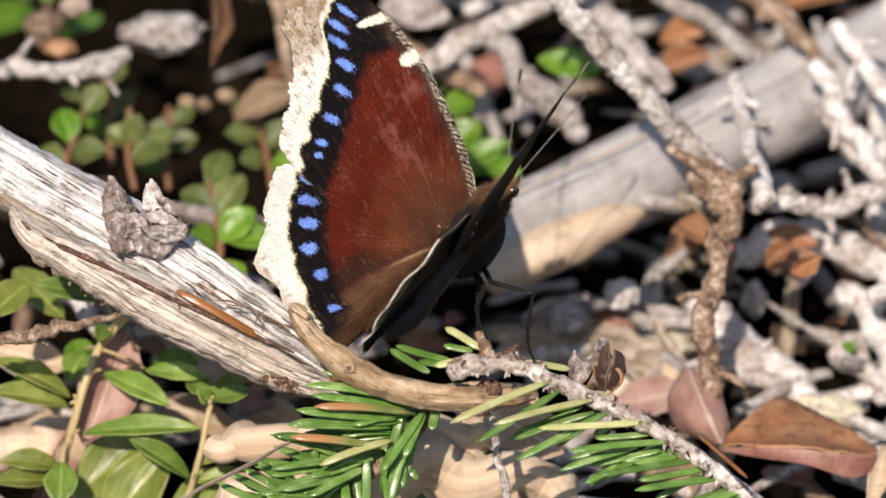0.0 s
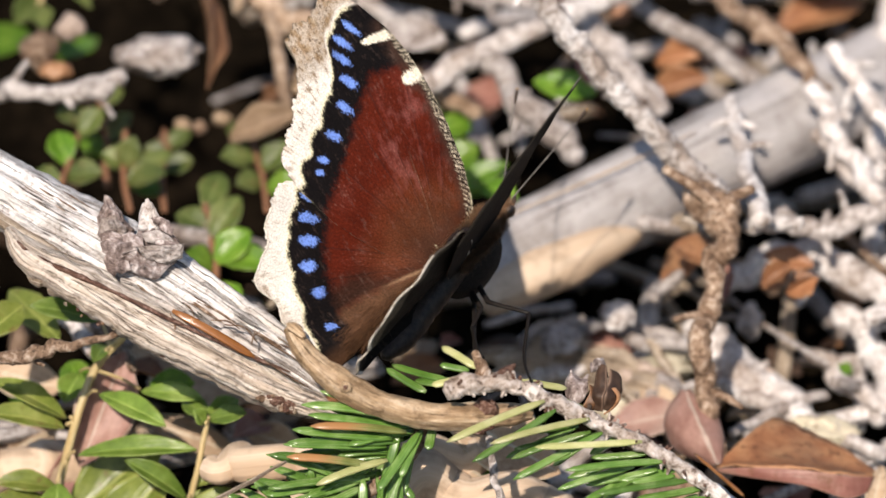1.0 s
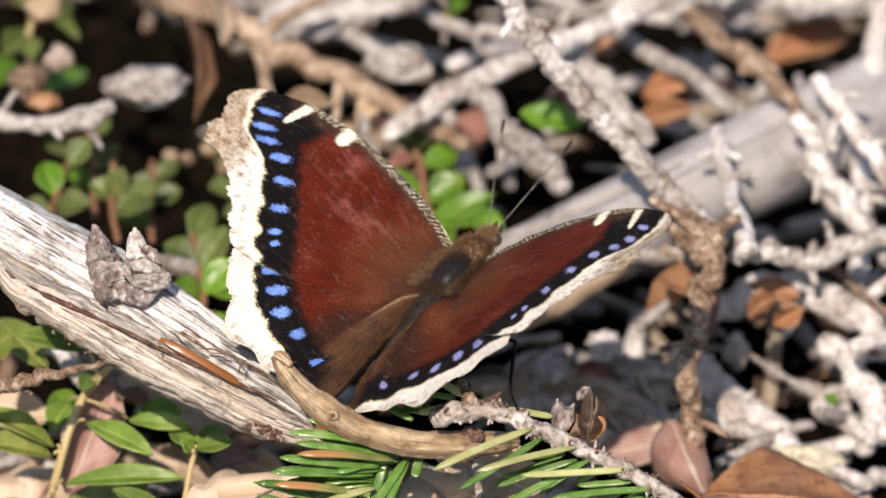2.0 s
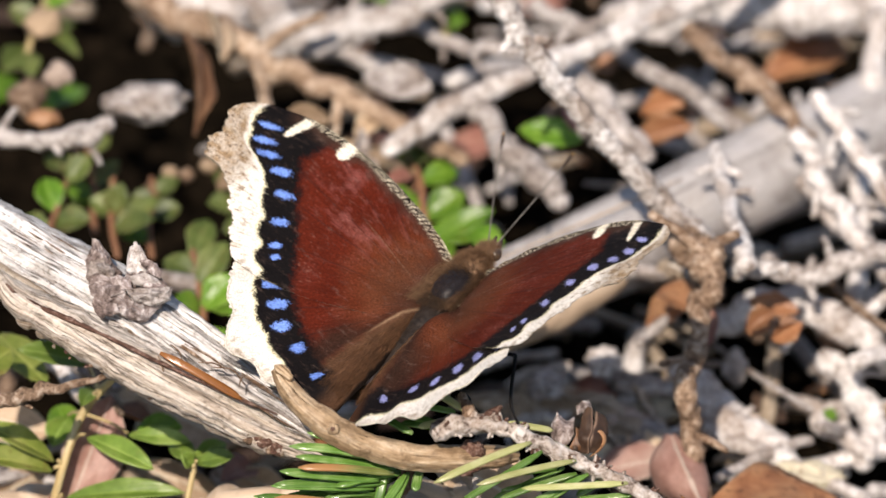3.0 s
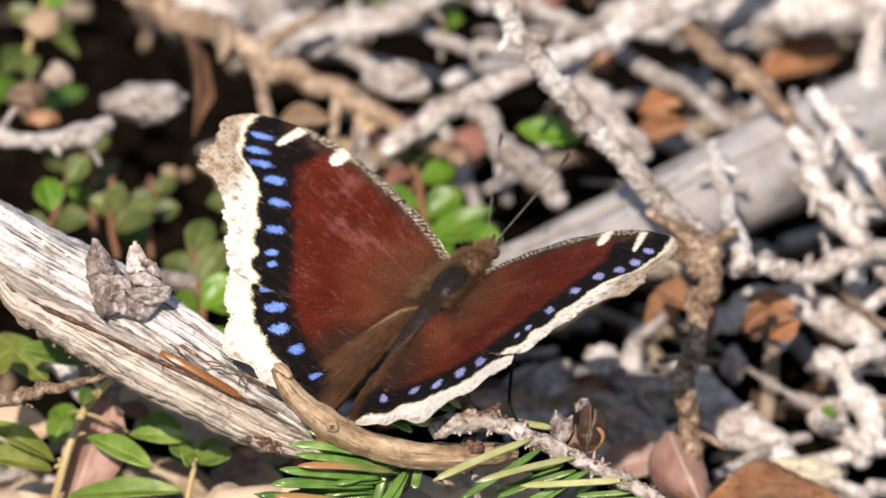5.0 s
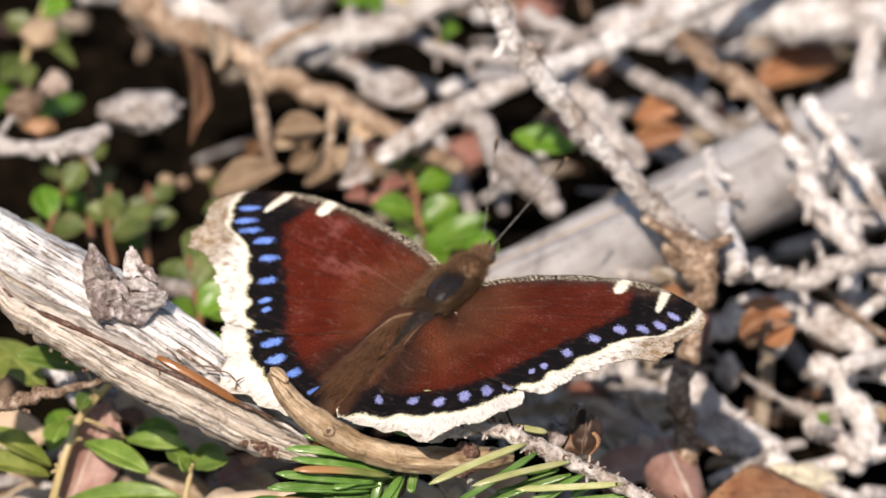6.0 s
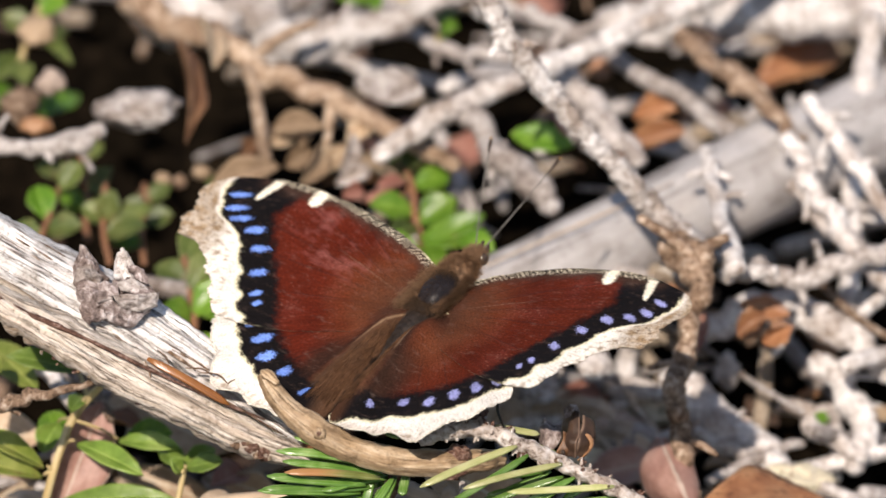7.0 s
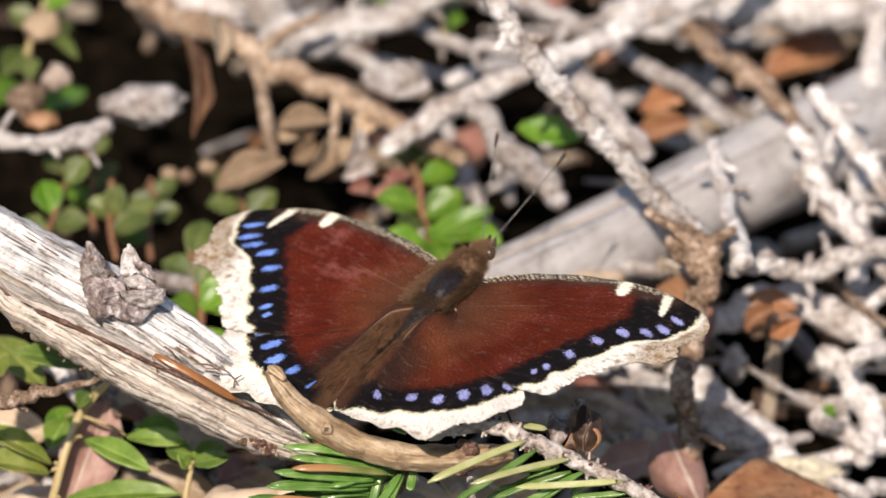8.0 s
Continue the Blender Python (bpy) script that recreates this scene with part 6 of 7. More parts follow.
def build_litter():
    rng = random.Random(21)
    heaps = {"twigs": (LICHEN, Geo()), "grey": (GREY_TWIG, Geo()), "brown": (BROWN_TWIG, Geo()), "tan": (SPLINTER, Geo())}
    for k in range(620):
        x, y = rng.uniform(-0.115, 0.125), rng.uniform(-0.045, 0.27)
        if rng.random() < 1.1 * hollow(x, y):
            continue
        low = y < 0.03 or (0.02 < x < 0.085 and y < 0.066)
        z = -0.064 + rng.random() ** 1.6 * (0.008 if low else 0.030)
        a, ln, tilt = rng.uniform(0, 6.28), rng.uniform(0.006, 0.030), rng.gauss(0, 0.22)
        d = Vector((math.cos(a), math.sin(a), tilt)) * ln * 0.5
        c, r = Vector((x, y, z)), rng.uniform(0.35, 1.5)
        bend = Vector([rng.gauss(0, 0.0008) for _ in range(3)])
        heaps[rng.choice(("twigs", "twigs", "grey", "grey", "brown", "tan"))][1].add(tube([c - d, c + bend, c + d], [r, r * 1.1, r * 0.8], 7, 4, 0.4, 500, k))
    for label, (skin, geo) in heaps.items():
        solid("twig_litter", geo, skin, "heap of small broken " + {"twigs": "whitish lichen", "grey": "grey", "brown": "brown", "tan": "tan"}[label] + " twigs", "litter", kind="stuff")
    beds = {"rust": (RUST, Geo()), "pale": (BEIGE, Geo()), "red": (RED, Geo()), "dark": (DRY_CURL, Geo()), "green": (GREEN, Geo())}
    for k in range(420):
        x, y = rng.uniform(-0.115, 0.125), rng.uniform(-0.05, 0.27)
        if rng.random() < 1.05 * hollow(x, y):
            continue
        low = y < 0.03 or (0.02 < x < 0.085 and y < 0.066)
        z = -0.064 + rng.random() ** 2 * (0.007 if low else 0.022)
        a, ln = rng.uniform(0, 6.28), rng.uniform(0.004, 0.012)
        d = Vector((math.cos(a), math.sin(a), rng.gauss(0, 0.25))) * ln * 0.5
        c = Vector((x, y, z))
        beds[rng.choice(("rust", "pale", "pale", "dark", "dark", "red"))][1].add(leaf(c - d, c + d, ln * 1000 * rng.uniform(0.4, 0.7), (rng.gauss(0, 0.4), rng.gauss(-0.2, 0.4), 1), rng.uniform(0, 0.6), rng.uniform(-0.1, 0.15), 0.45, 0.00015, rng.uniform(-0.4, 0.6), 0.2, k, 6, 4))
    for k in range(80):  # leaves in the hollows, mostly in the dark skin to stand for shade
        x, y = -0.047 + rng.uniform(-0.034, 0.034), 0.130 + rng.uniform(-0.05, 0.06)
        a, ln = rng.uniform(0, 6.28), rng.uniform(0.004, 0.009)
        d = Vector((math.cos(a), math.sin(a), rng.gauss(0, 0.3))) * ln * 0.5
        c = Vector((x, y, rng.uniform(-0.125, -0.085)))
        beds["green" if k % 6 == 0 else "dark"][1].add(leaf(c - d, c + d, ln * 1000 * rng.uniform(0.4, 0.7), (rng.gauss(0, 0.4), rng.gauss(-0.2, 0.4), 1), rng.uniform(0, 0.6), rng.uniform(-0.1, 0.15), 0.45, 0.00015, 0.2, 0.2, k + 900, 6, 4))
    for label, (skin, geo) in beds.items():
        solid("leaf_litter", geo, skin, {"rust": "scattered rust-brown", "pale": "scattered pale dry", "red": "scattered reddish", "dark": "scattered dark brown", "green": "scattered small green"}[label] + " leaf fragments on the soil", "litter", kind="stuff")


build_litter()


# ---- the butterfly ----
def ring_at(points):
    """A reader for a closed curve round the wing's root: points (forward, outward) in mm give the reach at each bearing."""
    fine = curve([(s, r, 0, 0) for s, r in points], 14)[:, :2]
    bearing, reach = np.arctan2(fine[:, 0], fine[:, 1]), np.hypot(fine[:, 0], fine[:, 1])
    order = np.argsort(bearing)
    return lambda a: np.interp(a, bearing[order], reach[order])


FORE_EDGE = [(6.3, 0.3), (8.3, 2.8), (9.8, 6.3), (11.0, 10), (11.9, 14.5), (12.6, 19), (12.8, 24), (12.4, 29.5), (11.2, 33.5), (10.0, 36.3), (8.0, 38.5), (6.2, 39.3), (4.3, 38.7), (2.2, 38.3), (0.0, 38.4),
             (-2.6, 38.0), (-2.4, 36.3), (-2.7, 34.6), (-3.9, 33.0), (-5.6, 31.5), (-7.2, 29.9), (-8.8, 28.6), (-11.0, 27.4), (-12.5, 26.3), (-13.4, 24.6), (-13.6, 21.5), (-11.5, 14), (-8, 7), (-4.5, 2)]
FORE_WHITE = [(12.4, 34.0), (10.2, 35.0), (8.4, 35.5), (6.6, 35.4), (4.0, 34.7), (2.8, 33.4), (1.9, 31.4), (0.7, 29.6), (-1.4, 28.4), (-2.9, 27.1), (-5.0, 26.0), (-7.0, 24.9), (-9.3, 23.5), (-11.5, 22.2), (-14, 19.6)]
HIND_EDGE = [(1.0, 0.8), (-1, 6), (-4.5, 13), (-8.5, 19), (-11.8, 22.6), (-14, 23.9), (-16.3, 23.3), (-18.2, 22.3), (-20.0, 20.6), (-21.8, 18.8), (-23.8, 17.9), (-25.9, 17.1), (-26.2, 15.6), (-25.7, 13.2),
             (-26.1, 10.5), (-26.0, 7.5), (-26.1, 4.6), (-25.5, 2.0), (-23.5, 0.3)]
HIND_WHITE = [(-9, 23.5), (-13.2, 20.8), (-15.6, 19.4), (-17.9, 17.6), (-19.8, 15.4), (-21.0, 13.0), (-22.1, 10.5), (-23.0, 8.0), (-24.0, 5.2), (-24.9, 2.6), (-25.4, 0.3)]
FORE_SPOTS = [(7.5, 33.4, 1.5, 0.50), (5.1, 32.6, 1.75, 0.55), (3.5, 30.9, 1.7, 0.55), (2.3, 28.0, 1.45, 0.66), (-0.4, 25.5, 1.35, 0.62), (-4.4, 23.5, 1.3, 0.62), (-7.8, 21.9, 0.95, 0.50), (-9.2, 20.8, 0.75, 0.42)]
HIND_SPOTS = [(-11.6, 19.8, 1.3, 0.5), (-13.7, 17.8, 1.6, 0.70), (-15.7, 15.4, 1.5, 0.75), (-18.1, 12.9, 1.35, 0.75), (-19.1, 9.2, 1.15, 0.72), (-20.8, 4.9, 0.85, 0.45)]


def fuzz(s, r, size, seed):
    """Smooth random values over the wing, between about -1 and 1."""
    return np.array([noise.noise(Vector((a * size, b * size, seed))) for a, b in zip(s, r)])


def step(x, a, b):
    t = np.clip((x - a) / (b - a), 0, 1)
    return t * t * (3 - 2 * t)


def wing_mesh(name, fore, side, rays, rings):
    """A wing as a thin double sheet, the outer edge scalloped, the pattern in a colour layer."""
    edge, white = ring_at(FORE_EDGE if fore else HIND_EDGE), ring_at(FORE_WHITE if fore else HIND_WHITE)
    low, high = (-1.15, 1.45) if fore else (-1.555, 0.35)
    mid, wide = (-0.22, 0.62) if fore else (-0.98, 0.7)
    allv, allf, allc, alluv = [], [], [], []
    top = (rays, rings)
    for layer in (0, 1):
        rays, rings = top if layer == 0 else (120, 70)
        steps = np.tan(np.linspace(math.atan((low - mid) / wide), math.atan((high - mid) / wide), rays)) * wide + mid
        a = np.repeat(steps, rings)
        t = np.tile(np.linspace(0.012, 1, rings) ** 0.8, rays)
        reach = edge(a)
        scallop = 0.009 * np.sin(a * 52 + 1.0) * step(reach, 20, 26) * step(0.16 - a, 0, 0.1) if fore else 0.009 * np.sin(a * 40) * step(-a, 0.6, 0.75)
        jag = (0.010 * fuzz(np.sin(a) * 60, np.cos(a) * 60, 1.0, 3.0) + 0.006 * fuzz(np.sin(a) * 190, np.cos(a) * 190, 1.0, 8.0)) * step(-a, -0.25, -0.1)
        full = reach * (1 + scallop + 1.5 * jag)
        if fore and side > 0:  # this wing's outer edge is drawn in to fit the camera's view
            full = full * (1 - 0.035 * step(a, -0.5, -0.3) * step(0.25 - a, 0, 0.15))
        dist = t * full
        s, r = dist * np.sin(a), dist * np.cos(a)
        wall = np.minimum(white(a) + (0.95 * np.abs(np.sin(a * 19 + 0.6)) - 0.55 if fore else 0.55 * np.abs(np.sin(a * 16)) - 0.3), full - 0.3)
        n1, n2 = fuzz(s, r, 0.9, 1.0), fuzz(s, r, 3.2, 2.0)
        n3, n4 = fuzz(a * reach * 2.6, dist * 0.8, 1.0, 9.0), fuzz(s, r, 0.28, 4.0)
        n5, n6 = fuzz(s, r, 6.5, 11.0), fuzz(a * 60, dist * 2.2, 1.0, 12.0)
        if layer == 0:
            ring_of = lambda c: np.repeat(np.array([c], float), len(s), 0)
            blend = lambda base, c, k: base + (np.array(c) - base) * np.clip(k, 0, 1)[:, None]
            col = ring_of((0.088, 0.0125, 0.0055) if side < 0 else (0.080, 0.0125, 0.005))
            col = blend(col, (0.070, 0.013, 0.008), 0.6 * step(n4, -0.1, 0.5))
            col = blend(col, (0.115, 0.034, 0.012), 0.8 * step(17 - dist + 3 * n4, 0, 14))
            streak = fuzz(a * 34, dist * 0.22, 1.0, 6.0) + 0.6 * fuzz(a * 90, dist * 0.5, 1.0, 7.0)
            col = col * (1 + 0.20 * streak[:, None])
            col = blend(col, (0.13, 0.026, 0.017), 0.28 * step(0.5 * streak + n4, 0.0, 0.7))
            col = blend(col, (0.20, 0.12, 0.09), 0.35 * step(n6 + 0.25 * n4, 0.42, 0.8))
            col = blend(col, (0.055, 0.030, 0.020), 0.75 * step(12 - dist + 2 * n1, 0, 9))
            for k in ((0.62, 0.40, 0.16, -0.02, -0.30) if fore else (-0.6, -0.82, -1.05)):
                col = blend(col, (0.030, 0.010, 0.008), 0.6 * np.exp(-((a - k - 0.012 * n4) * dist / 0.10) ** 2) * step(dist, 4, 9))
            if fore:
                col = blend(col, (0.34, 0.22, 0.15), 0.55 * np.exp(-((a - 0.27 - 0.01 * n1) * dist / 0.09) ** 2) * step(dist, 3, 7) * step(17 - dist, 0, 6) * step(n2, -0.5, 0.3))
            if fore and side < 0:  # rubbed scales, with the pinkish sheen of the light painted into the colour
                worn_sheen = step(n4 + 0.6 * n1 + 0.5 * streak, -0.1, 0.8) * step(r, 5, 11) * step(25 - r, 0, 6) * step(s, -3, 3)
                col = blend(col, (0.215, 0.072, 0.062), 0.55 * worn_sheen)
            if fore:
                inner = np.interp(s, [-14, -9.8, -7.2, -2.4, 1.2, 5.8, 9, 12], [14.8, 17.0, 18.4, 21.5, 24.0, 26.6, 25.6, 24.4])
                black = step(r + 0.7 * n1 + 0.6 * n2 + 0.7 * n5, inner - 0.9, inner + 1.0)
                col = blend(col, (0.006, 0.005, 0.0055), black)
                costa = step(s + 0.5 * n2, np.interp(r, [0, 5, 10, 20, 30], [5.2, 7.6, 9.2, 11.3, 11.4]), np.interp(r, [0, 5, 10, 20, 30], [6.0, 8.6, 10.3, 12.2, 12.0]))
                veil = step(s + 0.8 * n1 + 0.5 * n2, np.interp(r, [0, 5, 10, 20, 30], [3.6, 6.0, 7.6, 9.6, 9.0]), np.interp(r, [0, 5, 10, 20, 30], [5.6, 8.0, 9.6, 11.4, 11.4]))
                col = blend(col, (0.050, 0.028, 0.020), 0.75 * veil * step(33 - r, 0, 2))
                col = blend(col, (0.012, 0.010, 0.008), costa * step(33 - r, 0, 2))
                fleck = step(0.75 * np.sin(dist * 11 + 3.0 * n1) + 0.8 * n5 + 0.4 * n6, 0.42, 0.75)
                col = blend(col, (0.84, 0.76, 0.58), np.minimum(1, 1.6 * costa) * fleck * step(31 - r, 0, 3) * step(s, np.interp(r, [0, 5, 10, 20, 30], [4.2, 6.6, 8.6, 11.0, 11.0]), np.interp(r, [0, 5, 10, 20, 30], [5.4, 8.0, 10.0, 12.2, 12.0])))
                for cs, cr, ds, dr, turn in ((11.2, 22.9, 1.7, 0.92, -0.22), (9.8, 30.2, 2.5, 0.6, -0.30)):
                    u, v = (s - cs) * math.cos(turn) + (r - cr) * math.sin(turn), (r - cr) * math.cos(turn) - (s - cs) * math.sin(turn)
                    m = step(1.1 - (np.abs(u / ds) ** 3.5 + np.abs(v * (1 - 0.12 * u) / dr) ** 3.0) ** 0.3 + 0.2 * n2 + 0.22 * n5 + 0.12 * n1, 0, 0.25)
                    col = blend(col, (0.86, 0.81, 0.66), m)
            else:
                fold = np.interp(-s, [0, 6, 14, 22], [0.8, 3.0, 5.0, 6.2]) * (1.0 if side < 0 else 0.62)
                inner = white(a) - np.interp(a, [-1.5, -1.25, -0.9, -0.6], [4.4, 5.2, 5.9, 5.6])
                black = step(dist + 0.7 * n1 + 0.6 * n2 + 0.7 * n5, inner - 1.0, inner + 1.0)
                # right hind wing painted darker beside the body, as it turns from the light
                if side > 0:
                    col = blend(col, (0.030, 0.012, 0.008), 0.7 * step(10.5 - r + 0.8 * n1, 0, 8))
                if side > 0:  # orange-brown flush beside the body
                    col = blend(col, (0.165, 0.042, 0.014), 0.35 * np.exp(-((a + 1.0) / 0.32) ** 2) * step(22 - dist, 0, 10) * step(r - fold + 0.5 * n1, -0.5, 1.5))
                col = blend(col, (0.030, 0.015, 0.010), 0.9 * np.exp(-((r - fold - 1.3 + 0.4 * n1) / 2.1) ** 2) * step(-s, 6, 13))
                col = blend(col, (0.085, 0.044, 0.024) if side < 0 else (0.078, 0.036, 0.019), step(fold - r + 0.5 * n1, -0.5, 0.9) * step(-s, -1, 3))
                col = blend(col, (0.34, 0.23, 0.14), 0.65 * np.exp(-((r - fold + 0.15 + 0.1 * n1) / 0.20) ** 2) * step(-s, 1, 3) * step(12 + s, 0, 4))
                # shade in the furrow by the body and along the fold's crease painted in
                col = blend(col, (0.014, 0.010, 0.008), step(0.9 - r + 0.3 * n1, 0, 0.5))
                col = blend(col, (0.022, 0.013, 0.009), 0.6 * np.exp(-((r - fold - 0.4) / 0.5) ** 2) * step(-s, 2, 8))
                col = blend(col, (0.006, 0.005, 0.0055), black * (1 - 0.8 * step(3.6 - r, 0, 2.4)))
            col = blend(col, (0.105, 0.038, 0.017), 0.45 * step(15 - dist + 1.5 * n4, 0, 9) * step(r, 3, 6))
            col = col * np.clip(1 + 0.30 * n6 + 0.22 * n5 + 0.20 * n4, 0.4, 1.7)[:, None]  # uneven scales
            for cs, cr, lng, wid in (FORE_SPOTS if fore else HIND_SPOTS):
                ang = math.atan2(cs, cr) * 0.75 - (0.52 if fore else 0.27)
                lng = lng if side < 0 else lng * 0.8
                u, v = (s - cs) * math.sin(ang) + (r - cr) * math.cos(ang), (s - cs) * math.cos(ang) - (r - cr) * math.sin(ang)
                m = step(1.08 - (np.abs(u / lng) ** 2.6 + np.abs(v / wid) ** 2.2) ** 0.42 + 0.42 * n2 + 0.50 * n5 + 0.2 * n1, 0, 0.3)
                # right spots greyer: the blue sheen lost at that wing's angle is painted in
                col = blend(col, (0.19, 0.34, 0.90) if side < 0 else (0.33, 0.36, 0.70), m * np.clip(0.80 + 0.25 * n1 + 0.45 * n5 + 0.2 * n6, 0, 1))
            border = step(dist + 0.34 * n2 + 0.3 * n1 + 0.5 * n5, wall - 0.2, wall + 0.3)
            border = border * step(a, *((-0.63, -0.55) if fore else (-1.7, -1.6)))
            if fore:
                border = border * step(9.4 - s + 0.3 * n1, 0, 0.7)
                border = np.maximum(border, step(r - np.interp(s, [7, 10, 12], [36.4, 35.4, 34.6]), 0, 0.6))
            cream = ring_of((0.80, 0.76, 0.52))
            cream = blend(cream, (0.80, 0.78, 0.72), step(dist - wall, 0.1, 0.7))
            soil = 0.5 + 0.5 * step(r + n1, 18, 29) if fore else 0.4 + 0.4 * step(-s, 22, 27)
            cream = blend(cream, (0.62, 0.55, 0.44), 0.45 * soil * step(n3 + 0.3 * n1, 0.0, 0.5) * step(dist - wall, 0.4, 1.6))
            speck = step(n3 + 0.5 * n5 + 0.4 * n1, 0.22, 0.5)
            tip = step(r + 0.8 * n1, 30, 34.5) if fore else step(-s, 24.5, 27.5)
            cream = blend(cream, (0.16, 0.105, 0.06), speck * soil * (0.7 + 0.3 * tip) * step(dist - wall + 0.5 * n1, 0.5, 2.4))
            cream = blend(cream, (0.30, 0.21, 0.12), tip * (0.62 + 0.34 * step(n1 + 0.6 * n5 + 0.4 * n2, -0.3, 0.4)) * step(dist - wall, 0.3, 1.5))
            cream = blend(cream, (0.085, 0.055, 0.034), 0.75 * tip * step(0.8 * n6 + 0.6 * n5 + 0.3 * n3, 0.05, 0.5) * step(dist - wall, 0.6, 1.8))
            # shade of the border's fine wrinkles painted as darker lines
            crease = step(np.sin(a * (150 if fore else 120) + 2.5 * n1 + 1.5 * n3), 0.55, 1.0) * step(n1 + 0.5 * n2, -0.4, 0.4)
            cream = blend(cream, (0.50, 0.42, 0.31), 0.55 * soil * crease * step(dist - wall, 0.4, 1.2))
            rim = step(dist, full - 0.22, full) * step(np.sin(a * 90 + 3 * n1), 0.2, 0.8)
            cream = blend(cream, (0.12, 0.085, 0.055), rim * 0.7)
            col = col + (cream - col) * border[:, None]
        else:
            col = np.array([(0.007, 0.006, 0.005)]) * (1 + 0.5 * n3[:, None] + 0.4 * n2[:, None])
            border = step(dist + 0.4 * n1, wall, wall + 0.4) * (0.5 if fore else 0.4)
            col = col + (np.array((0.36, 0.31, 0.23)) - col) * (border * step(n2 + 0.5, 0, 0.5))[:, None]
            if not fore:
                col = col + (np.array((0.80, 0.77, 0.70)) - col) * step(dist + 0.15 * n1, full - 0.85, full - 0.55)[:, None]
        vein = np.zeros_like(s)
        for k in ((1.0, 0.62, 0.40, 0.26, 0.10, -0.02, -0.16, -0.34, -0.52, -0.72) if fore else (-0.45, -0.66, -0.85, -1.03, -1.2, -1.36)):
            vein += np.exp(-((a - k) * dist / 0.28) ** 2) * step(dist, 5, 12)
        if fore:
            z = 0.8 * np.sin(np.clip(r / 40, 0, 1) * math.pi) * step(a, -0.45, 0.3) - 0.5 * (r / 38) ** 2 * step(a, -0.45, 0.2) + 0.035 * vein + 0.25 * np.sin(a * 30) * step(t, 0.6, 1) * 0.3
        else:
            z = -0.02 + 2.0 * np.exp(-((r - 2.5) / 1.9) ** 2) * step(-s, -2, 6) * step(26 + s, 0, 8) - 0.9 * step(0.7 - r, 0, 0.7) + 0.03 * vein
            z = z + 0.22 * np.sin(a * 26) * step(t, 0.6, 1) - 0.12 * np.exp(-((a + 0.4) / 0.3) ** 2)
        z = z - layer * 0.07
        if not fore:
            r = r - 1.1 * np.clip(1 - r / 6, 0, 1)
        k = len(allv)
        allv += np.stack([side * r, s, z], 1).tolist()
        alluv += np.stack([s, r], 1).tolist()
        allc.append(np.clip(col, 0.003, 1))
        quads = [(k + i * rings + j, k + i * rings + j + 1, k + (i + 1) * rings + j + 1, k + (i + 1) * rings + j) for i in range(rays - 1) for j in range(rings - 1)]
        if (layer == 0) == (side > 0):
            quads = [q[::-1] for q in quads]
        allf += quads
    me = to_mesh(name, Geo((np.array(allv) * 0.001).tolist(), allf, (np.array(alluv) * 0.001).tolist()), WING)
    layer = me.attributes.new("pattern", "FLOAT_COLOR", "POINT")
    layer.data.foreach_set("color", np.c_[np.concatenate(allc), np.ones(len(allv))].astype(np.float32).ravel())
    return me


def local(name, geo, material, parent, label=""):
    """A part of the butterfly, in mm along its own axes: x to its side, y ahead, z up."""
    geo = Geo((np.array(geo.verts) * 0.001).tolist(), geo.faces, (np.array(geo.uvs)).tolist())
    ob = new(name, to_mesh(name, geo, material))
    ob.parent = parent
    return tagged(ob, label)


def rod(points, radii, sides=8, steps=6, rough=0.0, size=1.0, seed=0.0):
    return tube(points, [r * 1000 for r in radii], sides, steps, rough, size, seed)


def hairs(count, place, length, seed, lean=(0, -1, 0.3)):
    """Fine hairs, as thin blades; place(rng) gives a point and its outward way, in mm."""
    rng, out = random.Random(seed), Geo()
    for _ in range(count):
        at, way = place(rng)
        way = (Vector(way).normalized() + Vector(lean) * rng.uniform(0.3, 1.0) + Vector([rng.gauss(0, 0.22) for _ in range(3)])).normalized()
        ln, w = length * rng.uniform(0.5, 1.2), 0.022
        side = way.cross(Vector((rng.gauss(0, 1), rng.gauss(0, 1), rng.gauss(0, 1)))).normalized() * w
        a = Vector(at)
        mid, end = a + way * ln * 0.55, a + way * ln + Vector(lean) * ln * 0.2
        k = len(out.verts)
        out.verts += [tuple(a - side), tuple(a + side), tuple(mid + side * 0.8), tuple(mid - side * 0.8), tuple(end)]
        out.uvs += [(0, 0)] * 5
        out.faces += [(k, k + 1, k + 2, k + 3), (k + 3, k + 2, k + 4)]
    return out


def fleece(rng, side):
    """A place on the raised inner fold of a hind wing."""
    s = rng.uniform(-21, -1.5)
    r = rng.uniform(0.9, float(np.interp(-s, [0, 6, 14, 22], [1.0, 2.3, 3.5, 4.1])) * (1.0 if side < 0 else 0.7))
    z = 2.0 * math.exp(-((r - 2.5) / 1.9) ** 2) * float(step(-s, -2, 6) * step(26 + s, 0, 8))
    return [side * (r - 1.1 * max(0.0, 1 - r / 6)), s, z - 0.02], (0.06 * rng.gauss(0, 1) + side * 0.05 * (r - 2.6), -1.2, 0.03)


BODY = Matrix.Translation((0.00190, 0.01694, -0.00891)) @ Matrix(((0.8084, 0.5710, -0.1428), (-0.5885, 0.7884, -0.1792), (0.0102, 0.2289, 0.9734))).to_4x4() @ Matrix.Scale(1.018, 4)


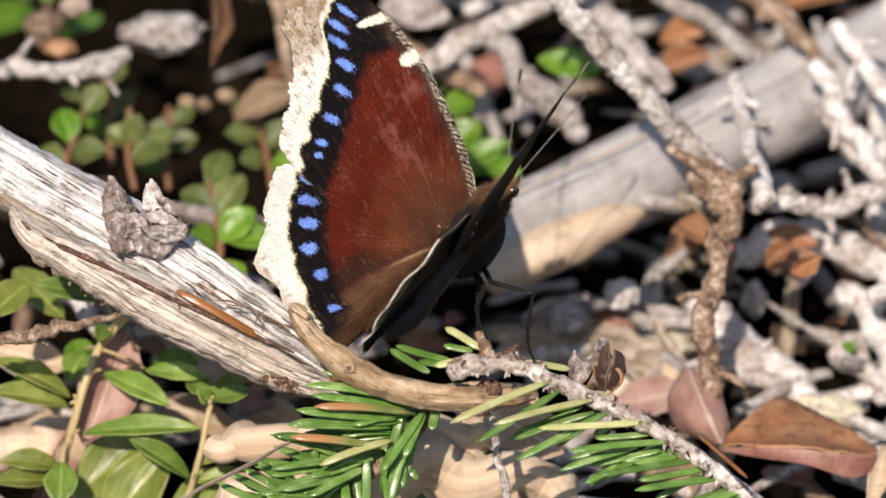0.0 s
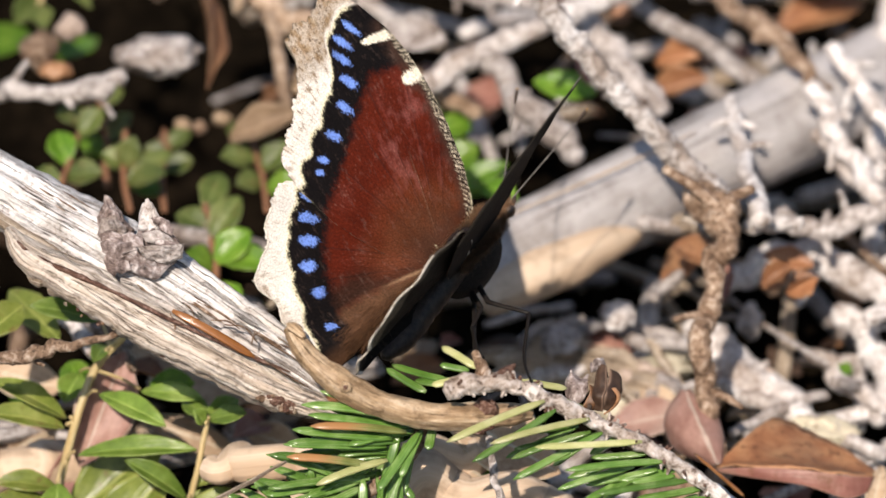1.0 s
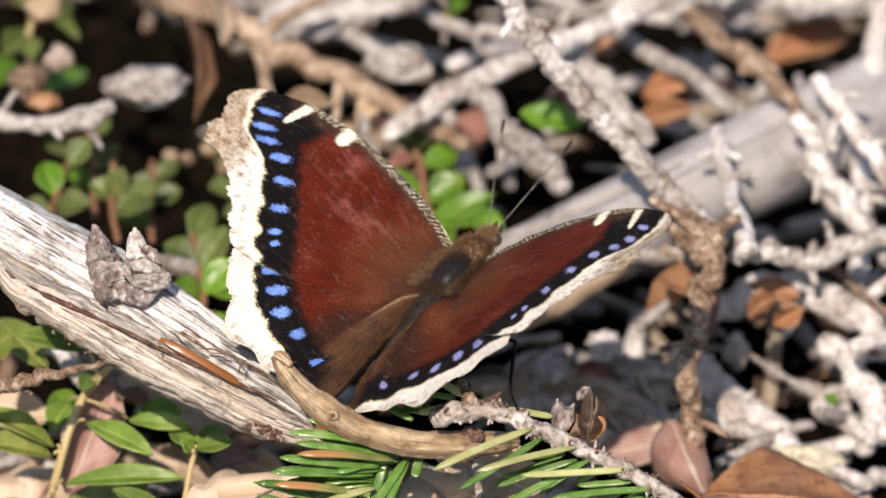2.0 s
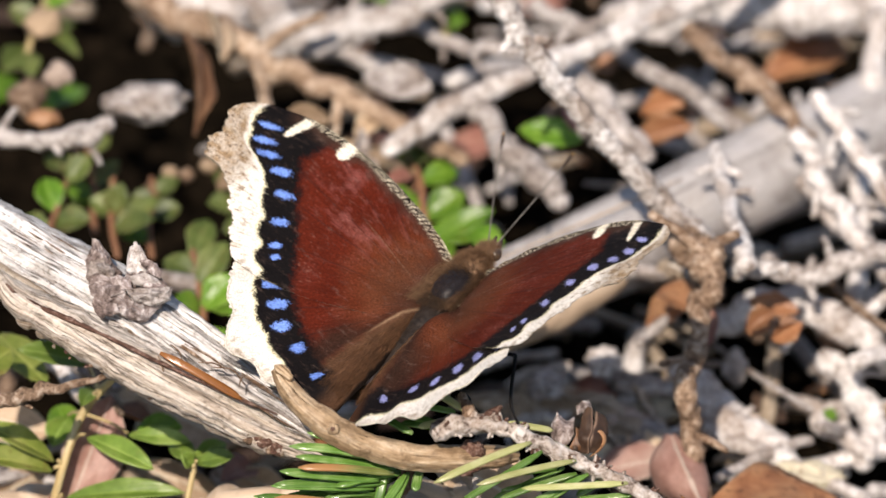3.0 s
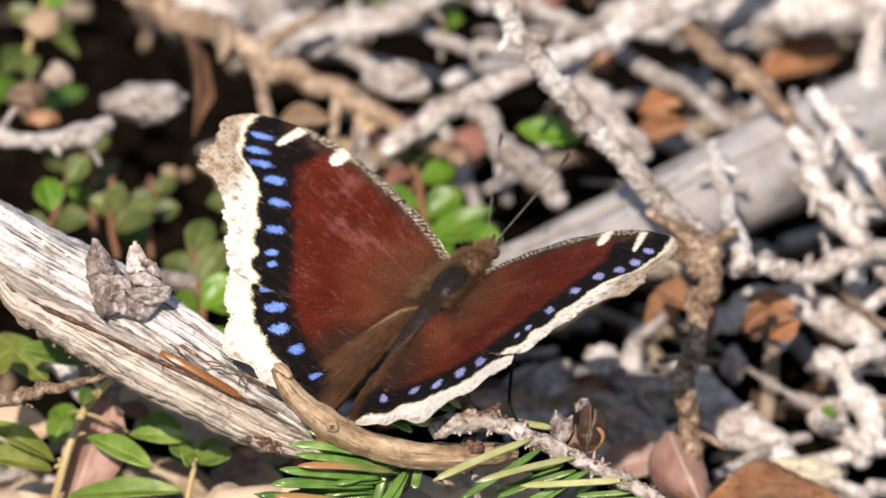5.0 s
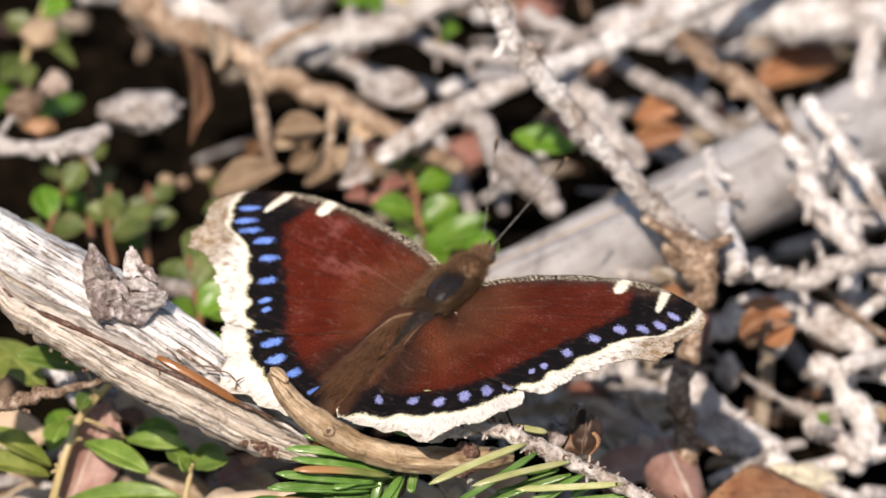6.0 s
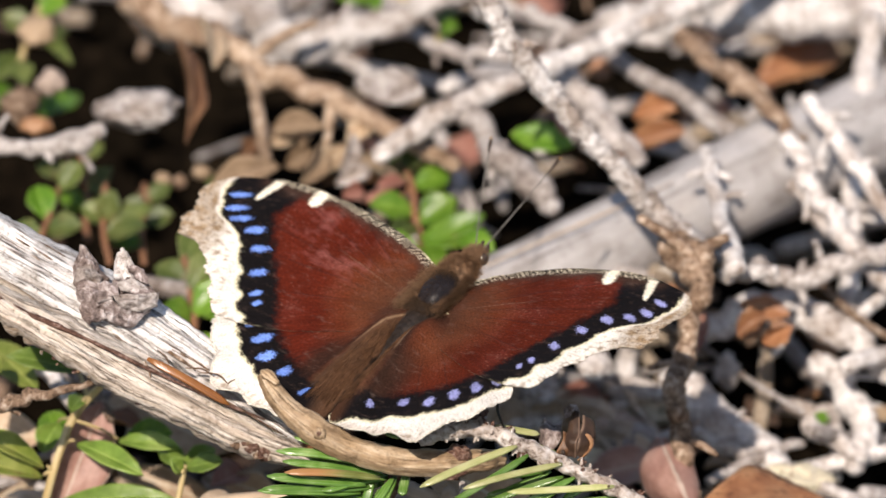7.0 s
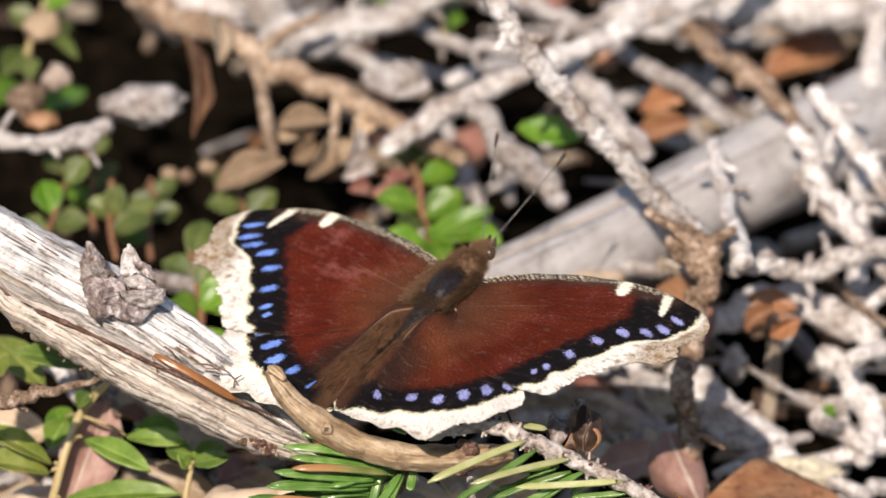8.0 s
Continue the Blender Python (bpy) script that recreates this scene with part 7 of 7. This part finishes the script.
def build_butterfly():
    b = new("butterfly")
    b.empty_display_size = 0.01
    b.matrix_world = BODY
    tagged(b, "maroon butterfly with cream wing borders and blue spots, opening its wings", "butterfly")
    wings = {}
    for side, which in ((-1, "left"), (1, "right")):
        for fore in (True, False):
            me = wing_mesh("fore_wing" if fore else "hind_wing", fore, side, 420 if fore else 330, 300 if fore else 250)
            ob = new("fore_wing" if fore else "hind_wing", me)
            ob.parent = b
            tagged(ob, "maroon fore wing with cream border, blue spots and two pale marks" if fore else "maroon hind wing with cream border and a row of blue spots")
            wings[side, fore] = ob
            if not fore:
                reach, rim = ring_at(HIND_EDGE), []
                for a in np.linspace(-1.5, -0.66, 60):
                    far = float(reach(a)) * (1 + 0.009 * math.sin(a * 40)) - 0.05
                    rim.append((side * far * math.cos(a), far * math.sin(a), 0.22 * math.sin(a * 26) - 0.05))
                local("fringe", rod(rim, [0.13] * 60, 6, 2, 0.5, 3.0, 1.0), FRINGE, ob, "pale fringe of scales along the edge")
                local("inner_fur", hairs(2600, lambda g: fleece(g, side), 1.4, 9 + side, (0, -1.0, 0.02)), DUSKY_FUR, ob, "fine brown hair")

    local("thorax", blob((0, 3.4, 0.3), (2.7, 4.0, 2.6), 30, 34, 0.03), THORAX, b, "dark blue-grey thorax")
    local("breast", blob((0, 3.8, -2.8), (2.7, 6.0, 4.6), 20, 24, 0.08, seed=2), BLACK_FUR, b, "black furry underside of the thorax")
    local("collar", blob((0, 7.9, 0.3), (2.5, 3.0, 2.25), 16, 20, 0.08, seed=3), FUR, b, "brown furry collar")
    local("abdomen", rod([(0, 1.5, -0.5), (0, -3, -0.9), (0, -8, -1.9), (0, -13, -3.2), (0, -17, -3.4)], [2.0, 2.3, 2.3, 2.0, 0.8], 24, 10, 0.09, 1.5), ABDOMEN, b, "dark brown furry abdomen")
    head = local("head", blob((0, 11.7, 0.4), (1.5, 1.5, 1.45), 16, 20, 0.06, seed=5), FUR, b, "brown furry head")
    for side in (-1, 1):
        local("eye", blob((side * 1.2, 12.1, 0.5), (0.75, 0.95, 0.95), 14, 16, 0.0), EYE, head, "dark round eye")
        local("palp", rod([(side * 0.45, 12.7, 0.0), (side * 0.5, 13.8, 0.5), (side * 0.45, 14.8, 1.2)], [0.42, 0.48, 0.15], 10, 6, 0.3, 2.0), DARK_FUR, head, "furry palp")

    def upper(rng, centre, radii, low=-0.1):
        while True:
            d = Vector([rng.gauss(0, 1) for _ in range(3)]).normalized()
            if d.z > low:
                return [c + x * q for c, x, q in zip(centre, d, radii)], d

    def flank(rng):
        side = rng.choice((-1, 1))
        return [side * rng.uniform(2.1, 3.2), rng.uniform(-1.5, 7.5), rng.uniform(-0.2, 1.5)], (side, 0, 0.8)

    def rump(rng):
        y = rng.uniform(-9, 0.8)
        mid, wide = float(np.interp(y, [-8, -3, 1.5], [-1.9, -0.9, -0.5])), float(np.interp(y, [-3, 1.5], [2.3, 2.0]))
        x = rng.uniform(-1.5, 1.5)
        return [x, y, mid + math.sqrt(wide * wide - x * x) - 0.05], (0.5 * x, -0.7, 0.5)

    local("collar_fur", hairs(4200, lambda g: upper(g, (0, 7.9, 0.3), (2.5, 3.0, 2.25)), 1.3, 1), FUR, b, "brown fur")
    local("thorax_fur", hairs(4600, flank, 1.8, 2), FUR, b, "brown fur")
    def back(rng):
        while True:
            at, way = upper(rng, (0, 3.5, 0.3), (2.65, 3.95, 2.55), 0.1)
            if at[0] + 0.25 * (at[1] - 2.5) > -0.9 + 0.5 * rng.gauss(0, 1):
                return at, way

    local("back_fur", hairs(1500, back, 0.9, 7), SEPIA_FUR, b, "short sepia fur")
    local("shoulder_fur", hairs(1800, lambda g: ([g.choice((-1, 1)) * g.uniform(1.9, 2.7), g.uniform(-0.8, 7.5), 1.7 - g.uniform(0, 0.8)], (g.gauss(0, 0.5), -0.6, 0.5)), 1.1, 17), FUR, b, "brown fur")
    local("head_fur", hairs(1300, lambda g: upper(g, (0, 11.7, 0.4), (1.5, 1.5, 1.45)), 0.9, 3, (0, 0.5, 0.5)), FUR, head, "brown fur")
    local("abdomen_fur", hairs(900, rump, 0.8, 4), DARK_FUR, b, "dark fur")
    local("waist_fur", hairs(900, lambda g: ([g.uniform(-2.2, 2.2), g.uniform(-1.6, 0.9), 1.55 - g.uniform(0, 0.4)], (g.gauss(0, 0.4), -0.8, 0.35)), 1.2, 21), SEPIA_FUR, b, "tuft of sepia fur")
    for side, tip in ((-1, (-9.33, 30.41, 5.24)), (1, (0.78, 32.77, 3.26))):
        root = Vector((side * 0.55, 12.9, 1.2))
        end = Vector(tip)
        mid = root.lerp(end, 0.5) + Vector((side * 0.25, 0.3, 0.25))
        near = root.lerp(end, 0.84) + Vector((side * 0.08, 0.1, 0.1))
        last = root.lerp(end, 0.975)
        feeler = local("antenna", rod([root, mid, near], [0.085, 0.08, 0.095], 8, 14, 0.25, 3.0), FEELER, b, "thin banded antenna")
        local("club", rod([near, near.lerp(end, 0.5), last], [0.10, 0.24, 0.20], 10, 8), DARK_FUR, feeler, "dark antenna club")
        local("club_tip", rod([last, last.lerp(end, 0.6), end], [0.20, 0.17, 0.07], 10, 6), FEELER_TIP, feeler, "ochre tip of the club")
    for points in (((1.00, 3.00, -5.50), (6.41, -1.58, -3.32), (12.86, -0.98, -3.37), (17.00, -8.35, -4.03), (23.04, -14.72, -0.75)), ((0.80, 1.50, -5.50), (5.38, -2.01, -4.41), (6.65, -5.98, -4.35), (10.90, -10.54, -2.61), (15.54, -14.80, 0.61)), ((-1.00, 3.00, -5.50), (2.42, 0.15, -6.24), (5.40, -4.14, -6.31), (9.76, -9.84, -4.14), (14.07, -14.75, -1.23)),):
        leg = local("leg", rod(points[:2], [0.44, 0.36], 8, 5, 0.1, 2.0), CHITIN, b, "thin black leg")
        local("shin", rod(points[1:3], [0.36, 0.27], 8, 5, 0.1, 2.0), CHITIN, leg)
        local("foot", rod(points[2:], [0.27, 0.22, 0.17], 8, 5, 0.1, 2.0), CHITIN, leg)
    return b, wings


BUTTERFLY, WINGS = build_butterfly()
FLAPS = [  # seconds, left wing's lift, right wing's lift (degrees)
    (0, 54, 58.6),
    (0.4, 55.5, 59.2),
    (0.8, 57.5, 59.8),
    (1.2, 57, 59.6),
    (1.3, 55.5, 57),
    (1.4, 52, 50),
    (1.5, 44, 42),
    (1.6, 37, 34),
    (1.7, 34.5, 32),
    (1.8, 34, 31),
    (2, 30.5, 28.5),
    (2.2, 30, 29),
    (3.3, 31, 29),
    (3.4, 31.5, 29.5),
    (3.5, 36.7, 34.4),
    (3.6, 37.5, 31.5),
    (3.7, 31.5, 27),
    (3.8, 25.2, 22),
    (3.9, 18.5, 18),
    (4, 18.7, 18.2),
    (4.1, 23.5, 21),
    (4.2, 25.2, 24),
    (4.3, 30, 28),
    (4.4, 38, 32.8),
    (4.5, 39, 32.1),
    (4.6, 36, 31),
    (4.7, 29, 27),
    (5.8, 25, 22.5),
    (5.9, 13.5, 14),
    (6, 4.5, 7.2),
    (6.1, 3.5, 7),
    (6.3, 3.8, 6.8),
    (6.5, 5.8, 8),
    (6.7, 10.5, 11),
    (6.9, 13, 12.8),
    (7, 9, 11.5),
    (7.1, 7.5, 11),
    (7.2, 0, 7),
    (7.3, -4, 4.5),
    (7.5, -4.7, 2.8),
    (7.8, -2.8, 3.5),
    (8, -2, 4.5),
]


def wing_pose(side, fore, lift):
    """Both wings of a side swing as one sheet; the fore wing also slides forwards or back a little, and the sheet twists."""
    if side < 0:
        sweep = np.interp(lift, [-4.7, 6, 19, 25, 38, 54], [-4.7, -4.9, -4.9, -4.5, -0.8, 2.9])
        twist = np.interp(lift, [-4.7, 6, 19, 25, 38, 54], [-1.5, 3.5, 1.8, 3.0, 2.0, 4.4])
        hind_turn = 0.0
    else:
        hind_turn = np.interp(lift, [36, 48, 58], [0, -4.0, -5.0])   # extra turn of the raised hind wing, fitted to the camera's view
        sweep = np.interp(lift, [3, 8, 18, 22, 28, 34, 59], [4.3, 3.2, 2.2, 1.7, 1.8, 1.1, 1.1])
        twist = np.interp(lift, [3, 8, 18, 22, 28, 34, 59], [-5.7, -2.6, 0.3, 1.7, 1.8, 2.4, 4.6])
    sheet = pose(side * 0.0012, 0.0024, 0, 0, -side * lift, 0) @ pose(0, 0, 0, twist, 0, 0)
    return sheet @ (pose(0, 0, 0, 0, 0, side * sweep) if fore else pose(0, 0, -0.0002, hind_turn, 0, 0)) @ pose(0, -0.0024, 0)


# ---- motion ----
def motions():
    for (side, fore), wing in WINGS.items():
        walk(wing, [(t, wing_pose(side, fore, left if side < 0 else right)) for t, left, right in FLAPS])


motions()
